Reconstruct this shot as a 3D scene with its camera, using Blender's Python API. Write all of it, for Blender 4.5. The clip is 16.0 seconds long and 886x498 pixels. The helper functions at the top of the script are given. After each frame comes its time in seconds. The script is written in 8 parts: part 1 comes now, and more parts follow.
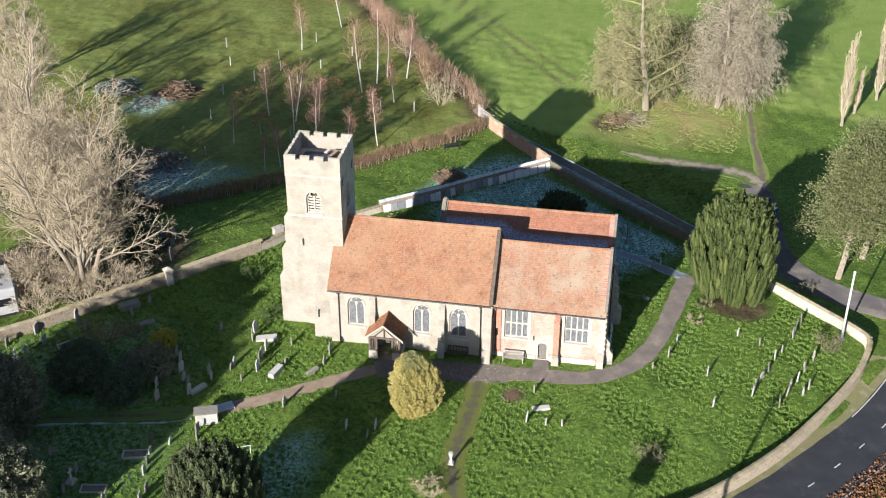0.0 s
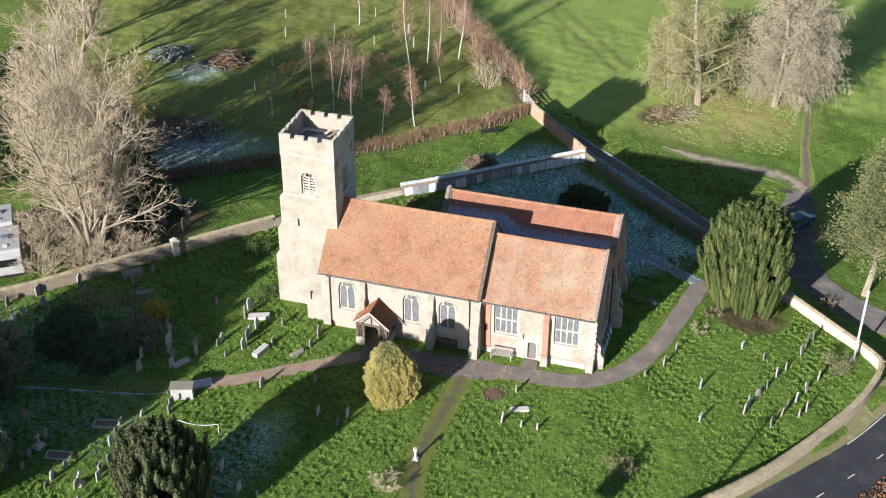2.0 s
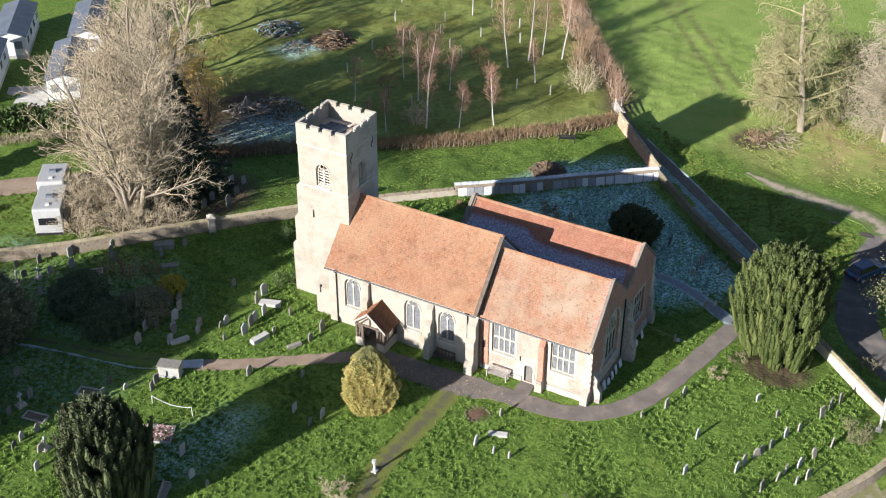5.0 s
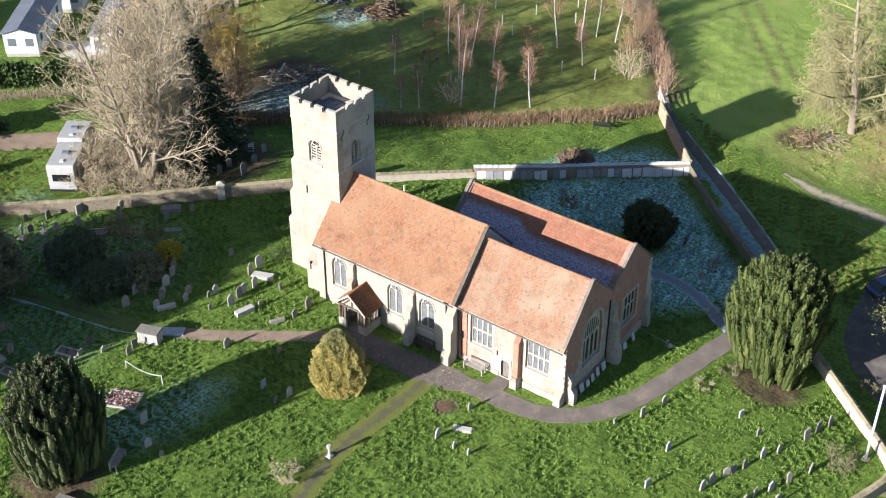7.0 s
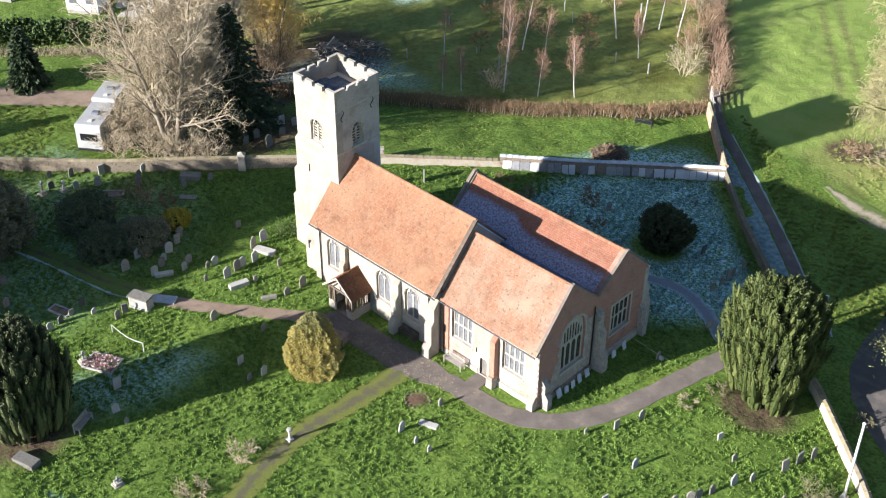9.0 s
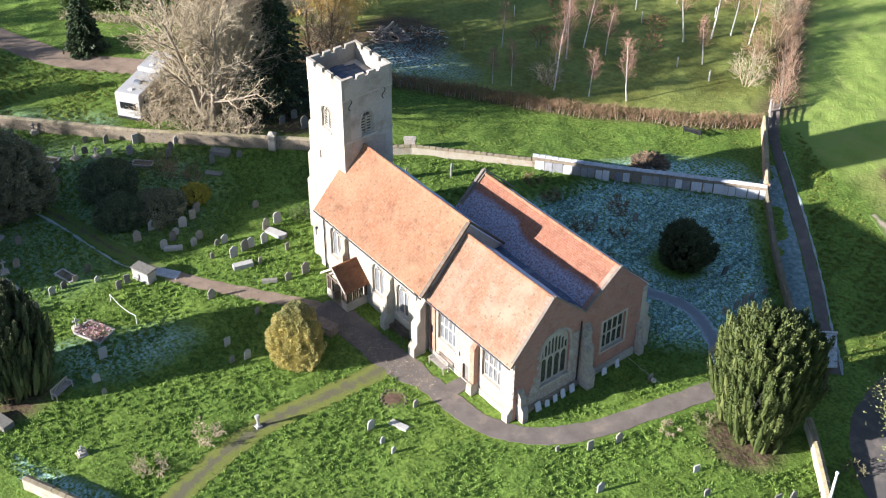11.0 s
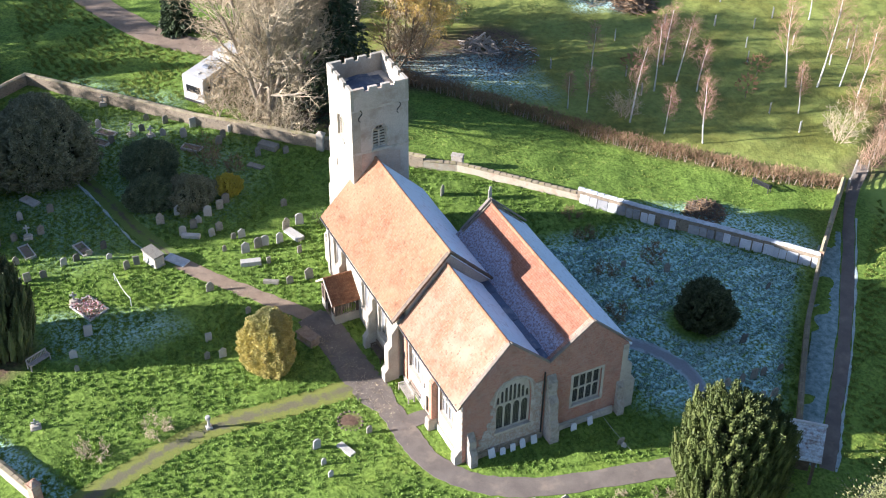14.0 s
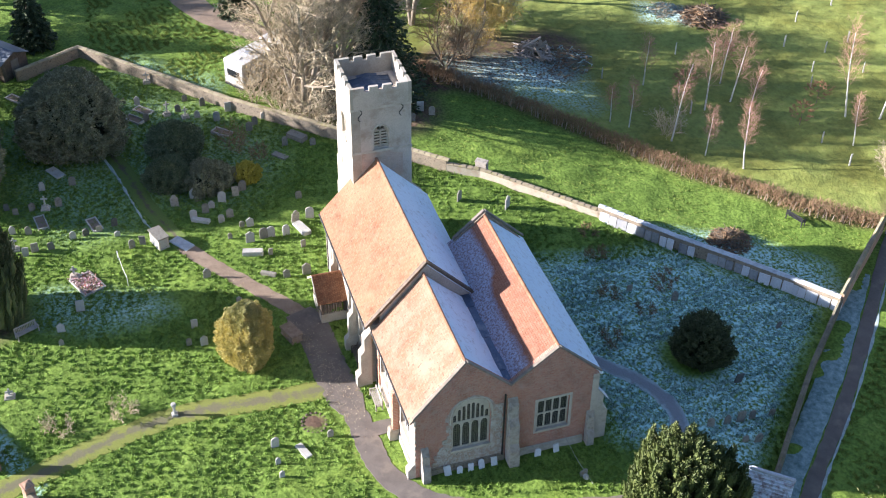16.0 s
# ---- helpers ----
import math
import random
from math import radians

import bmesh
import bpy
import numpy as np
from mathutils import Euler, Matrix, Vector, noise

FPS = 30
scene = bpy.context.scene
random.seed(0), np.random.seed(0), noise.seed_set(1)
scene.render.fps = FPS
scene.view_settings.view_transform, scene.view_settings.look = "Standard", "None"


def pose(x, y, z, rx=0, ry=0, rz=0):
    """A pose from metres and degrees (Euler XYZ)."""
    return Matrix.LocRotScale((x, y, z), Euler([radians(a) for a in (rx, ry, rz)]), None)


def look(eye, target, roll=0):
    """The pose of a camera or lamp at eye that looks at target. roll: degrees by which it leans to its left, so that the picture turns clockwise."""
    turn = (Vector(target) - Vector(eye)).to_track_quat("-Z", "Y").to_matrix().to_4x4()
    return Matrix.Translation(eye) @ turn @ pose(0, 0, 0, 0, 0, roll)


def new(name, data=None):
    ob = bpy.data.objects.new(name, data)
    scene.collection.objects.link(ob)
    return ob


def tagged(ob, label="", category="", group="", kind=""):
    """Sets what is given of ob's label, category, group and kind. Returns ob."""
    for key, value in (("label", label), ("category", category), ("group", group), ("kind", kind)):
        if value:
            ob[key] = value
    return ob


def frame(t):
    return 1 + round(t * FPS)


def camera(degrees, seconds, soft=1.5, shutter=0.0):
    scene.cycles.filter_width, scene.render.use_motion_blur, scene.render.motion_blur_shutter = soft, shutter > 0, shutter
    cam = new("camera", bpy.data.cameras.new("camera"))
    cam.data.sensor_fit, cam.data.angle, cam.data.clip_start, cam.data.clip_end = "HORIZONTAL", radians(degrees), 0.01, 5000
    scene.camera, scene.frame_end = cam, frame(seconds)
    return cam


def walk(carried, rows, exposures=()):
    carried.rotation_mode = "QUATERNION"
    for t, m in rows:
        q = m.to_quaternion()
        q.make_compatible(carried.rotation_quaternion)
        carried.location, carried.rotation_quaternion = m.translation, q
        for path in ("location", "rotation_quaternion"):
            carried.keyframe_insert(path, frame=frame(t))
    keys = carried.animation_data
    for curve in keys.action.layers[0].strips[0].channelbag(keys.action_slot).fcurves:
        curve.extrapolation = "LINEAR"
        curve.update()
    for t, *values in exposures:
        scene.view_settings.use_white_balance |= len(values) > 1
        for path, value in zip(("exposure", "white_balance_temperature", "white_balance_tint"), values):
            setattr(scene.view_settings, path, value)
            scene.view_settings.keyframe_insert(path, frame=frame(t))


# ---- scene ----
cam = camera(38.3, 16.0, soft=1.1)
METRES, EYE, OX, OY, TURN = 95.0, 65.74, 11.66, -88.62, 10.0
ROWS = [
    (0.0, 0.0, 0.0, 0.0, 0.06, -31.54, -0.09),
    (0.5, 0.0297, 0.008, -0.0002, 1.59, -31.94, -0.09),
    (1.0, 0.0611, 0.0172, -0.0004, 3.27, -32.3, -0.09),
    (1.5, 0.0902, 0.0263, -0.0012, 5.01, -32.48, -0.12),
    (2.0, 0.1207, 0.0375, -0.001, 7.04, -32.75, -0.11),
    (2.5, 0.1485, 0.0488, -0.0011, 8.92, -32.96, -0.15),
    (3.0, 0.1786, 0.0615, -0.0015, 10.92, -33.11, -0.14),
    (3.5, 0.2057, 0.0748, -0.0015, 12.77, -33.16, -0.17),
    (4.0, 0.2344, 0.0898, -0.0018, 14.71, -33.13, -0.18),
    (6.5, 0.3645, 0.1768, -0.003, 24.44, -34.87, -0.2),
    (7.0, 0.3898, 0.1972, -0.0028, 25.93, -35.15, -0.2),
    (7.5, 0.4131, 0.2162, -0.003, 27.41, -35.36, -0.22),
    (8.0, 0.4376, 0.2369, -0.0031, 29.41, -35.72, -0.24),
    (8.5, 0.4599, 0.2572, -0.0029, 31.48, -36.08, -0.27),
    (9.0, 0.4825, 0.28, -0.0025, 33.63, -36.41, -0.31),
    (11.5, 0.579, 0.3994, -0.0026, 43.82, -37.44, -0.36),
    (12.0, 0.5963, 0.4266, -0.0024, 46.04, -37.5, -0.38),
    (12.5, 0.6118, 0.4526, -0.0023, 48.19, -37.48, -0.4),
    (13.0, 0.6269, 0.4809, -0.0023, 50.28, -37.48, -0.43),
    (13.5, 0.6402, 0.5081, -0.0023, 52.21, -37.52, -0.45),
    (14.0, 0.6531, 0.5374, -0.0022, 54.32, -37.61, -0.47),
    (14.5, 0.6642, 0.5655, -0.002, 56.45, -37.81, -0.48),
    (15.0, 0.675, 0.5957, -0.0019, 58.8, -38.03, -0.5),
    (15.5, 0.6842, 0.6247, -0.0013, 60.94, -38.15, -0.51),
    (16.0, 0.6957, 0.6541, -0.0012, 62.5, -38.16, -0.52),
]
walk(cam, [(t, pose(OX, OY, EYE, 0, 0, TURN) @ pose(METRES * x, METRES * y, METRES * z, 90 + pitch, roll, yaw)) for t, x, y, z, yaw, pitch, roll in ROWS],
     exposures=[(0.0, 0.95, 5860, 10), (4.2, 1.07, 5850, 10.5), (8.5, 1.39, 5840, 11), (12.0, 1.76, 5860, 13), (16.0, 2.12, 5880, 15)])

# ---- sky and sun: a low winter sun from the south-south-west ----
SUN_AZ, SUN_EL = 198.7, 18.0
world = bpy.data.worlds.new("winter_sky")
scene.world = world
world.use_nodes = True
_nt = world.node_tree
_sky = _nt.nodes.new("ShaderNodeTexSky")
_sky.sky_type, _sky.sun_disc = "NISHITA", False
_sky.sun_elevation, _sky.sun_rotation = radians(SUN_EL), radians(SUN_AZ)
_sky.air_density, _sky.dust_density = 0.8, 0.6
_nt.links.new(_sky.outputs[0], _nt.nodes["Background"].inputs[0])
_nt.nodes["Background"].inputs[1].default_value = 0.058
_sun = bpy.data.lights.new("sun", "SUN")
_sun.energy, _sun.angle, _sun.color = 5.0, radians(0.6), (1.0, 0.91, 0.81)
SUN_WAY = Vector((math.sin(radians(SUN_AZ)) * math.cos(radians(SUN_EL)), math.cos(radians(SUN_AZ)) * math.cos(radians(SUN_EL)), math.sin(radians(SUN_EL))))
new("sun", _sun).matrix_world = look(SUN_WAY * 200, (0, 0, 0))

# ---- materials ----
def nodes_of(name):
    m = bpy.data.materials.new(name)
    m.use_nodes = True
    return m, m.node_tree.nodes, m.node_tree.links, m.node_tree.nodes["Principled BSDF"]


def ramp(nd, lk, fac, cols, lo=0.3, hi=0.7):
    r = nd.new("ShaderNodeValToRGB")
    els = r.color_ramp.elements
    while len(els) < len(cols):
        els.new(0.5)
    for k, c in enumerate(cols):
        els[k].position = lo + (hi - lo) * k / max(1, len(cols) - 1)
        els[k].color = (*c, 1)
    lk.new(fac, r.inputs[0])
    return r.outputs[0]


def noise_tex(nd, lk, vec, scale, detail=4.0, rough=0.6):
    n = nd.new("ShaderNodeTexNoise")
    n.inputs["Scale"].default_value, n.inputs["Detail"].default_value, n.inputs["Roughness"].default_value = scale, detail, rough
    lk.new(vec, n.inputs["Vector"])
    return n.outputs["Fac"]


def blend(nd, lk, fac, a, b, mode="MIX"):
    x = nd.new("ShaderNodeMix")
    x.data_type, x.blend_type = "RGBA", mode
    for sock, val in ((x.inputs["Factor"], fac), (x.inputs["A"], a), (x.inputs["B"], b)):
        if isinstance(val, (int, float)):
            sock.default_value = val
        elif isinstance(val, tuple):
            sock.default_value = (*val, 1)
        else:
            lk.new(val, sock)
    return x.outputs["Result"]


def calc(nd, lk, op, a, b=0.0, clamp=False):
    x = nd.new("ShaderNodeMath")
    x.operation, x.use_clamp = op, clamp
    for sock, val in ((x.inputs[0], a), (x.inputs[1], b)):
        if isinstance(val, (int, float)):
            sock.default_value = val
        else:
            lk.new(val, sock)
    return x.outputs[0]


def bumped(nd, lk, shader, height, strength, dist=0.02):
    b = nd.new("ShaderNodeBump")
    b.inputs["Strength"].default_value, b.inputs["Distance"].default_value = strength, dist
    lk.new(height, b.inputs["Height"])
    lk.new(b.outputs[0], shader.inputs["Normal"])


def place_of(nd):
    return nd.new("ShaderNodeNewGeometry").outputs["Position"]


def surf(name, cols, scale=2.0, fine=25.0, rough=0.85, bump=0.4, dist=0.02, stain=None, stain_scale=0.6, metal=0.0, spec=0.3, pieces=0.0):
    """A surface with broad patches, fine grain, stains and relief; pieces: how far single pieces differ."""
    m, nd, lk, sh = nodes_of(name)
    at = place_of(nd)
    big = noise_tex(nd, lk, at, scale, 5)
    small = noise_tex(nd, lk, at, fine, 3)
    col = ramp(nd, lk, big, cols)
    col = blend(nd, lk, 0.35, col, ramp(nd, lk, small, [(0.35, 0.35, 0.35), (1.0, 1.0, 1.0)], 0.3, 0.65), "MULTIPLY")
    if stain:
        col = blend(nd, lk, ramp(nd, lk, noise_tex(nd, lk, at, stain_scale, 6, 0.7), [(0, 0, 0), (0.8, 0.8, 0.8)], 0.52, 0.68), col, stain)
    if pieces:
        oi = nd.new("ShaderNodeObjectInfo").outputs["Random"]
        col = blend(nd, lk, pieces, col, ramp(nd, lk, oi, [(0.3, 0.3, 0.3), (1.0, 0.95, 0.9)], 0, 1), "MULTIPLY")
    lk.new(col, sh.inputs["Base Color"])
    sh.inputs["Roughness"].default_value, sh.inputs["Metallic"].default_value = rough, metal
    sh.inputs["Specular IOR Level"].default_value = spec
    sh.inputs["Diffuse Roughness"].default_value = 0.9 if rough > 0.8 else 0.0
    bumped(nd, lk, sh, calc(nd, lk, "ADD", small, big), bump, dist)
    return m


def laid(name, cols, joint, w, h, along="xz", rough=0.85, bump=0.6, frost=0.0, stain=None, gap=0.012, patch=None, band=None, mottle=0.5, lichen=None):
    """Bricks or tiles too small to be pieces: along names the two axes of the courses."""
    m, nd, lk, sh = nodes_of(name)
    at = place_of(nd)
    sp = nd.new("ShaderNodeSeparateXYZ")
    lk.new(at, sp.inputs[0])
    ax = {"x": sp.outputs[0], "y": sp.outputs[1], "z": sp.outputs[2]}
    cb = nd.new("ShaderNodeCombineXYZ")
    lk.new(ax[along[0]], cb.inputs[0])
    lk.new(ax[along[1]], cb.inputs[1])
    br = nd.new("ShaderNodeTexBrick")
    br.inputs["Scale"].default_value = 1.0
    br.inputs["Brick Width"].default_value, br.inputs["Row Height"].default_value = w, h
    br.inputs["Mortar Size"].default_value, br.inputs["Mortar Smooth"].default_value = gap, 0.2
    br.inputs["Color1"].default_value, br.inputs["Color2"].default_value, br.inputs["Mortar"].default_value = (*cols[0], 1), (*cols[1], 1), (*joint, 1)
    lk.new(cb.outputs[0], br.inputs["Vector"])
    col = br.outputs["Color"]
    big = noise_tex(nd, lk, at, 0.7, 6, 0.65)
    small = noise_tex(nd, lk, at, 9.0, 4, 0.7)
    col = blend(nd, lk, 0.6, col, ramp(nd, lk, big, [(0.55, 0.52, 0.5), (1.0, 1.0, 1.0), (1.0, 0.9, 0.78)], 0.3, 0.7), "MULTIPLY")
    col = blend(nd, lk, mottle, col, ramp(nd, lk, small, [(0.45, 0.42, 0.4), (1.0, 1.0, 1.0)], 0.3, 0.6), "MULTIPLY")
    if lichen:
        lichen, cover = lichen
        li = ramp(nd, lk, noise_tex(nd, lk, at, 0.32, 5, 0.6), [(0, 0, 0), (cover, cover, cover)], 0.4, 0.62)
        col = blend(nd, lk, li, col, lichen)
        spots = ramp(nd, lk, noise_tex(nd, lk, at, 4.5, 3, 0.6), [(0, 0, 0), (0.6, 0.6, 0.6)], 0.6, 0.66)
        col = blend(nd, lk, spots, col, (0.12, 0.085, 0.06))
    if stain:
        st = ramp(nd, lk, noise_tex(nd, lk, at, 1.6, 8, 0.75), [(0, 0, 0), (0.5, 0.5, 0.5)], 0.54, 0.68)
        col = blend(nd, lk, st, col, stain)
    if patch:
        pt = ramp(nd, lk, noise_tex(nd, lk, at, 0.45, 3, 0.5), [(0, 0, 0), (0.85, 0.85, 0.85)], 0.5, 0.58)
        col = blend(nd, lk, pt, col, patch)
    if frost:
        fr = ramp(nd, lk, noise_tex(nd, lk, at, 2.2, 8, 0.8), [(0.0, 0.0, 0.0), (1, 1, 1)], 0.62 - 0.45 * frost, 0.8 - 0.4 * frost)
        col = blend(nd, lk, fr, col, (0.74, 0.82, 0.9))
    if band:
        # frost lies thick in the valley, higher beside the nave than beside the lower chancel
        mx = nd.new("ShaderNodeMapRange")
        mx.interpolation_type = "SMOOTHSTEP"
        mx.inputs["From Min"].default_value, mx.inputs["From Max"].default_value, mx.inputs["To Min"].default_value, mx.inputs["To Max"].default_value = -0.5, 2.0, 0.0, 0.75
        lk.new(sp.outputs[0], mx.inputs["Value"])
        yy = calc(nd, lk, "ADD", sp.outputs[1], mx.outputs[0])
        yy = calc(nd, lk, "ADD", yy, calc(nd, lk, "MULTIPLY", noise_tex(nd, lk, at, 1.4, 4, 0.6), 0.5))
        mr = nd.new("ShaderNodeMapRange")
        mr.inputs["From Min"].default_value, mr.inputs["From Max"].default_value, mr.inputs["To Min"].default_value, mr.inputs["To Max"].default_value = band[0], band[1], 0.95, 0.0
        lk.new(yy, mr.inputs["Value"])
        fr = calc(nd, lk, "MULTIPLY", mr.outputs[0], ramp(nd, lk, noise_tex(nd, lk, at, 7.0, 5, 0.7), [(0.2, 0.2, 0.2), (1, 1, 1)], 0.42, 0.56))
        # tile colour darkened over the same band to paint the valley's shade
        col = blend(nd, lk, mr.outputs[0], col, (0.22, 0.13, 0.12))
        col = blend(nd, lk, fr, col, (0.5, 0.53, 0.65))
    lk.new(col, sh.inputs["Base Color"])
    sh.inputs["Roughness"].default_value, sh.inputs["Specular IOR Level"].default_value = rough, 0.15
    sh.inputs["Diffuse Roughness"].default_value = 1.0
    bumped(nd, lk, sh, calc(nd, lk, "ADD", calc(nd, lk, "MULTIPLY", br.outputs["Fac"], -1.0), small), bump, 0.02)
    return m


def leafy(name, cols, rough=0.55):
    m, nd, lk, sh = nodes_of(name)
    isl = nd.new("ShaderNodeNewGeometry").outputs["Random Per Island"]
    at = place_of(nd)
    col = ramp(nd, lk, isl, cols, 0.0, 1.0)
    col = blend(nd, lk, 0.5, col, ramp(nd, lk, noise_tex(nd, lk, at, 1.1, 3), [(0.5, 0.55, 0.5), (1.0, 1.0, 0.95)], 0.35, 0.65), "MULTIPLY")
    lk.new(col, sh.inputs["Base Color"])
    sh.inputs["Roughness"].default_value, sh.inputs["Specular IOR Level"].default_value = rough, 0.25
    return m


def plain(name, col, rough=0.5, metal=0.0, spec=0.4):
    return surf(name, [tuple(c * 0.88 for c in col), col], 1.5, 40.0, rough, 0.08, 0.005, metal=metal, spec=spec)


def glass_dark(name, dim=1.0):
    m, nd, lk, sh = nodes_of(name)
    at = place_of(nd)
    sp = nd.new("ShaderNodeSeparateXYZ")
    lk.new(at, sp.inputs[0])
    cb = nd.new("ShaderNodeCombineXYZ")
    lk.new(calc(nd, lk, "ADD", sp.outputs[0], sp.outputs[1]), cb.inputs[0])
    lk.new(sp.outputs[2], cb.inputs[1])
    br = nd.new("ShaderNodeTexBrick")
    br.offset = 0.0
    br.inputs["Scale"].default_value, br.inputs["Brick Width"].default_value, br.inputs["Row Height"].default_value, br.inputs["Mortar Size"].default_value = 1.0, 0.13, 0.18, 0.008
    br.inputs["Color1"].default_value, br.inputs["Color2"].default_value, br.inputs["Mortar"].default_value = (0.055 * dim, 0.058 * dim, 0.062 * dim, 1), (0.1 * dim, 0.104 * dim, 0.11 * dim, 1), (0.17, 0.17, 0.16, 1)
    lk.new(cb.outputs[0], br.inputs["Vector"])
    lk.new(br.outputs["Color"], sh.inputs["Base Color"])
    sh.inputs["Roughness"].default_value = 0.25
    sh.inputs["Specular IOR Level"].default_value = 0.3
    bumped(nd, lk, sh, noise_tex(nd, lk, at, 9.0, 2), 0.25, 0.02)
    return m


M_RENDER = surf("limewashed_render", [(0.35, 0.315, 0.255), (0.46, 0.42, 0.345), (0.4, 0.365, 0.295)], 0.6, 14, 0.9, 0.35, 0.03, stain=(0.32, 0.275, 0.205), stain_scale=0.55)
# same render with its stains, coloured paler for faces turned from the sun
M_TOWER_E = surf("weathered_shade_side_render", [(0.45, 0.4, 0.335), (0.57, 0.51, 0.435), (0.51, 0.46, 0.395)], 0.5, 12, 0.92, 0.4, 0.03, stain=(0.32, 0.25, 0.19), stain_scale=0.45)
M_STONE = surf("dressed_limestone", [(0.48, 0.43, 0.35), (0.6, 0.55, 0.46)], 1.5, 22, 0.88, 0.4, 0.02, stain=(0.33, 0.3, 0.25), stain_scale=1.4)
M_STONE_D = surf("weathered_stone", [(0.27, 0.24, 0.2), (0.46, 0.42, 0.36), (0.35, 0.29, 0.24)], 2.2, 18, 0.9, 0.6, 0.03, stain=(0.2, 0.18, 0.15), stain_scale=1.2)
M_BRICK = laid("old_red_brick", [(0.43, 0.175, 0.115), (0.54, 0.28, 0.2)], (0.5, 0.38, 0.31), 0.22, 0.075, "yz", stain=(0.42, 0.34, 0.29))
M_BRICK_R = laid("red_brick_pier", [(0.46, 0.16, 0.09), (0.55, 0.26, 0.17)], (0.48, 0.34, 0.26), 0.22, 0.075, "xz", stain=(0.36, 0.22, 0.16))
M_FLINT = surf("pale_flint_facing", [(0.2, 0.17, 0.14), (0.5, 0.46, 0.4), (0.38, 0.28, 0.22), (0.54, 0.5, 0.45)], 3.4, 12, 0.9, 0.8, 0.05, stain=(0.56, 0.54, 0.5), stain_scale=1.1)
M_BRICK_S = laid("pale_brick_and_render", [(0.45, 0.3, 0.23), (0.51, 0.39, 0.31)], (0.5, 0.43, 0.36), 0.22, 0.075, "xz", patch=(0.48, 0.41, 0.345), stain=(0.43, 0.25, 0.18))
M_RUBBLE = surf("flint_rubble", [(0.17, 0.135, 0.095), (0.4, 0.33, 0.24), (0.25, 0.205, 0.15)], 4.0, 16, 0.9, 0.8, 0.05, stain=(0.22, 0.2, 0.15), stain_scale=1.0)
M_TILE = laid("clay_roof_tiles", [(0.34, 0.165, 0.092), (0.425, 0.245, 0.148)], (0.3, 0.145, 0.082), 0.17, 0.13, "xy", stain=(0.4, 0.27, 0.185), gap=0.008, bump=0.7, mottle=0.3, lichen=((0.42, 0.275, 0.165), 0.5))
M_TILE_C = laid("paler_clay_tiles", [(0.36, 0.19, 0.115), (0.43, 0.265, 0.175)], (0.31, 0.17, 0.105), 0.17, 0.13, "xy", stain=(0.42, 0.3, 0.21), gap=0.008, bump=0.7, mottle=0.3, lichen=((0.4, 0.325, 0.235), 0.8))
M_TILE_P = laid("old_porch_tiles", [(0.24, 0.105, 0.055), (0.38, 0.19, 0.1)], (0.12, 0.06, 0.04), 0.085, 0.17, "xy", stain=(0.2, 0.13, 0.08), gap=0.008)
M_TILE_F = laid("frosted_clay_tiles", [(0.2, 0.11, 0.1), (0.3, 0.16, 0.13)], (0.1, 0.06, 0.05), 0.17, 0.085, "xy", frost=0.62, gap=0.008)
M_TILE_FF = laid("rimed_clay_tiles", [(0.42, 0.4, 0.4), (0.5, 0.48, 0.48)], (0.36, 0.36, 0.37), 0.17, 0.13, "xy", frost=0.8, gap=0.01, mottle=0.35)
M_TILE_V = laid("valley_clay_tiles", [(0.35, 0.158, 0.095), (0.43, 0.22, 0.145)], (0.23, 0.1, 0.065), 0.17, 0.13, "xy", stain=(0.4, 0.26, 0.17), gap=0.008, bump=0.7, band=(9.2, 9.6), mottle=0.3)
M_LEAD = surf("lead_sheet", [(0.1, 0.135, 0.2), (0.16, 0.21, 0.3)], 0.8, 10, 0.45, 0.2, 0.02, stain=(0.3, 0.33, 0.36), stain_scale=0.9, metal=0.3)
M_OAK = surf("weathered_oak", [(0.09, 0.07, 0.05), (0.17, 0.13, 0.1)], 3.0, 30, 0.8, 0.4)
M_DOOR = surf("grey_oak_door", [(0.16, 0.15, 0.13), (0.24, 0.22, 0.19)], 3.0, 30, 0.75, 0.4)
M_SHUTTER = surf("belfry_boards", [(0.17, 0.14, 0.105), (0.26, 0.22, 0.165)], 3.0, 25, 0.85, 0.3)
M_DARK = plain("dark_interior", (0.03, 0.03, 0.03), 0.9)
M_IRON = plain("black_iron", (0.025, 0.025, 0.028), 0.5)
# one glass, tinted dark for shaded windows and pale for sunlit ones
M_GLASS = glass_dark("leaded_glass", 0.45)
M_GLASS_S = glass_dark("sunlit_leaded_glass", 1.9)
M_GRAVE = surf("lichened_headstone", [(0.3, 0.29, 0.25), (0.44, 0.42, 0.36), (0.36, 0.33, 0.27)], 4.0, 30, 0.9, 0.4, 0.01, stain=(0.2, 0.19, 0.14), stain_scale=2.0, pieces=0.6)
M_GRAVE_W = surf("pale_headstone", [(0.5, 0.49, 0.45), (0.62, 0.61, 0.57)], 4.0, 30, 0.85, 0.3, 0.01, stain=(0.36, 0.34, 0.28), stain_scale=2.0, pieces=0.35)
M_GRAVE_D = surf("dark_headstone", [(0.1, 0.1, 0.1), (0.18, 0.18, 0.17)], 4.0, 30, 0.6, 0.3, 0.01, pieces=0.4)
M_RUBBLE_M = surf("mossy_flint_rubble", [(0.09, 0.085, 0.055), (0.2, 0.17, 0.115), (0.13, 0.12, 0.075)], 4.0, 16, 0.9, 0.8, 0.05, stain=(0.11, 0.13, 0.05), stain_scale=1.0)
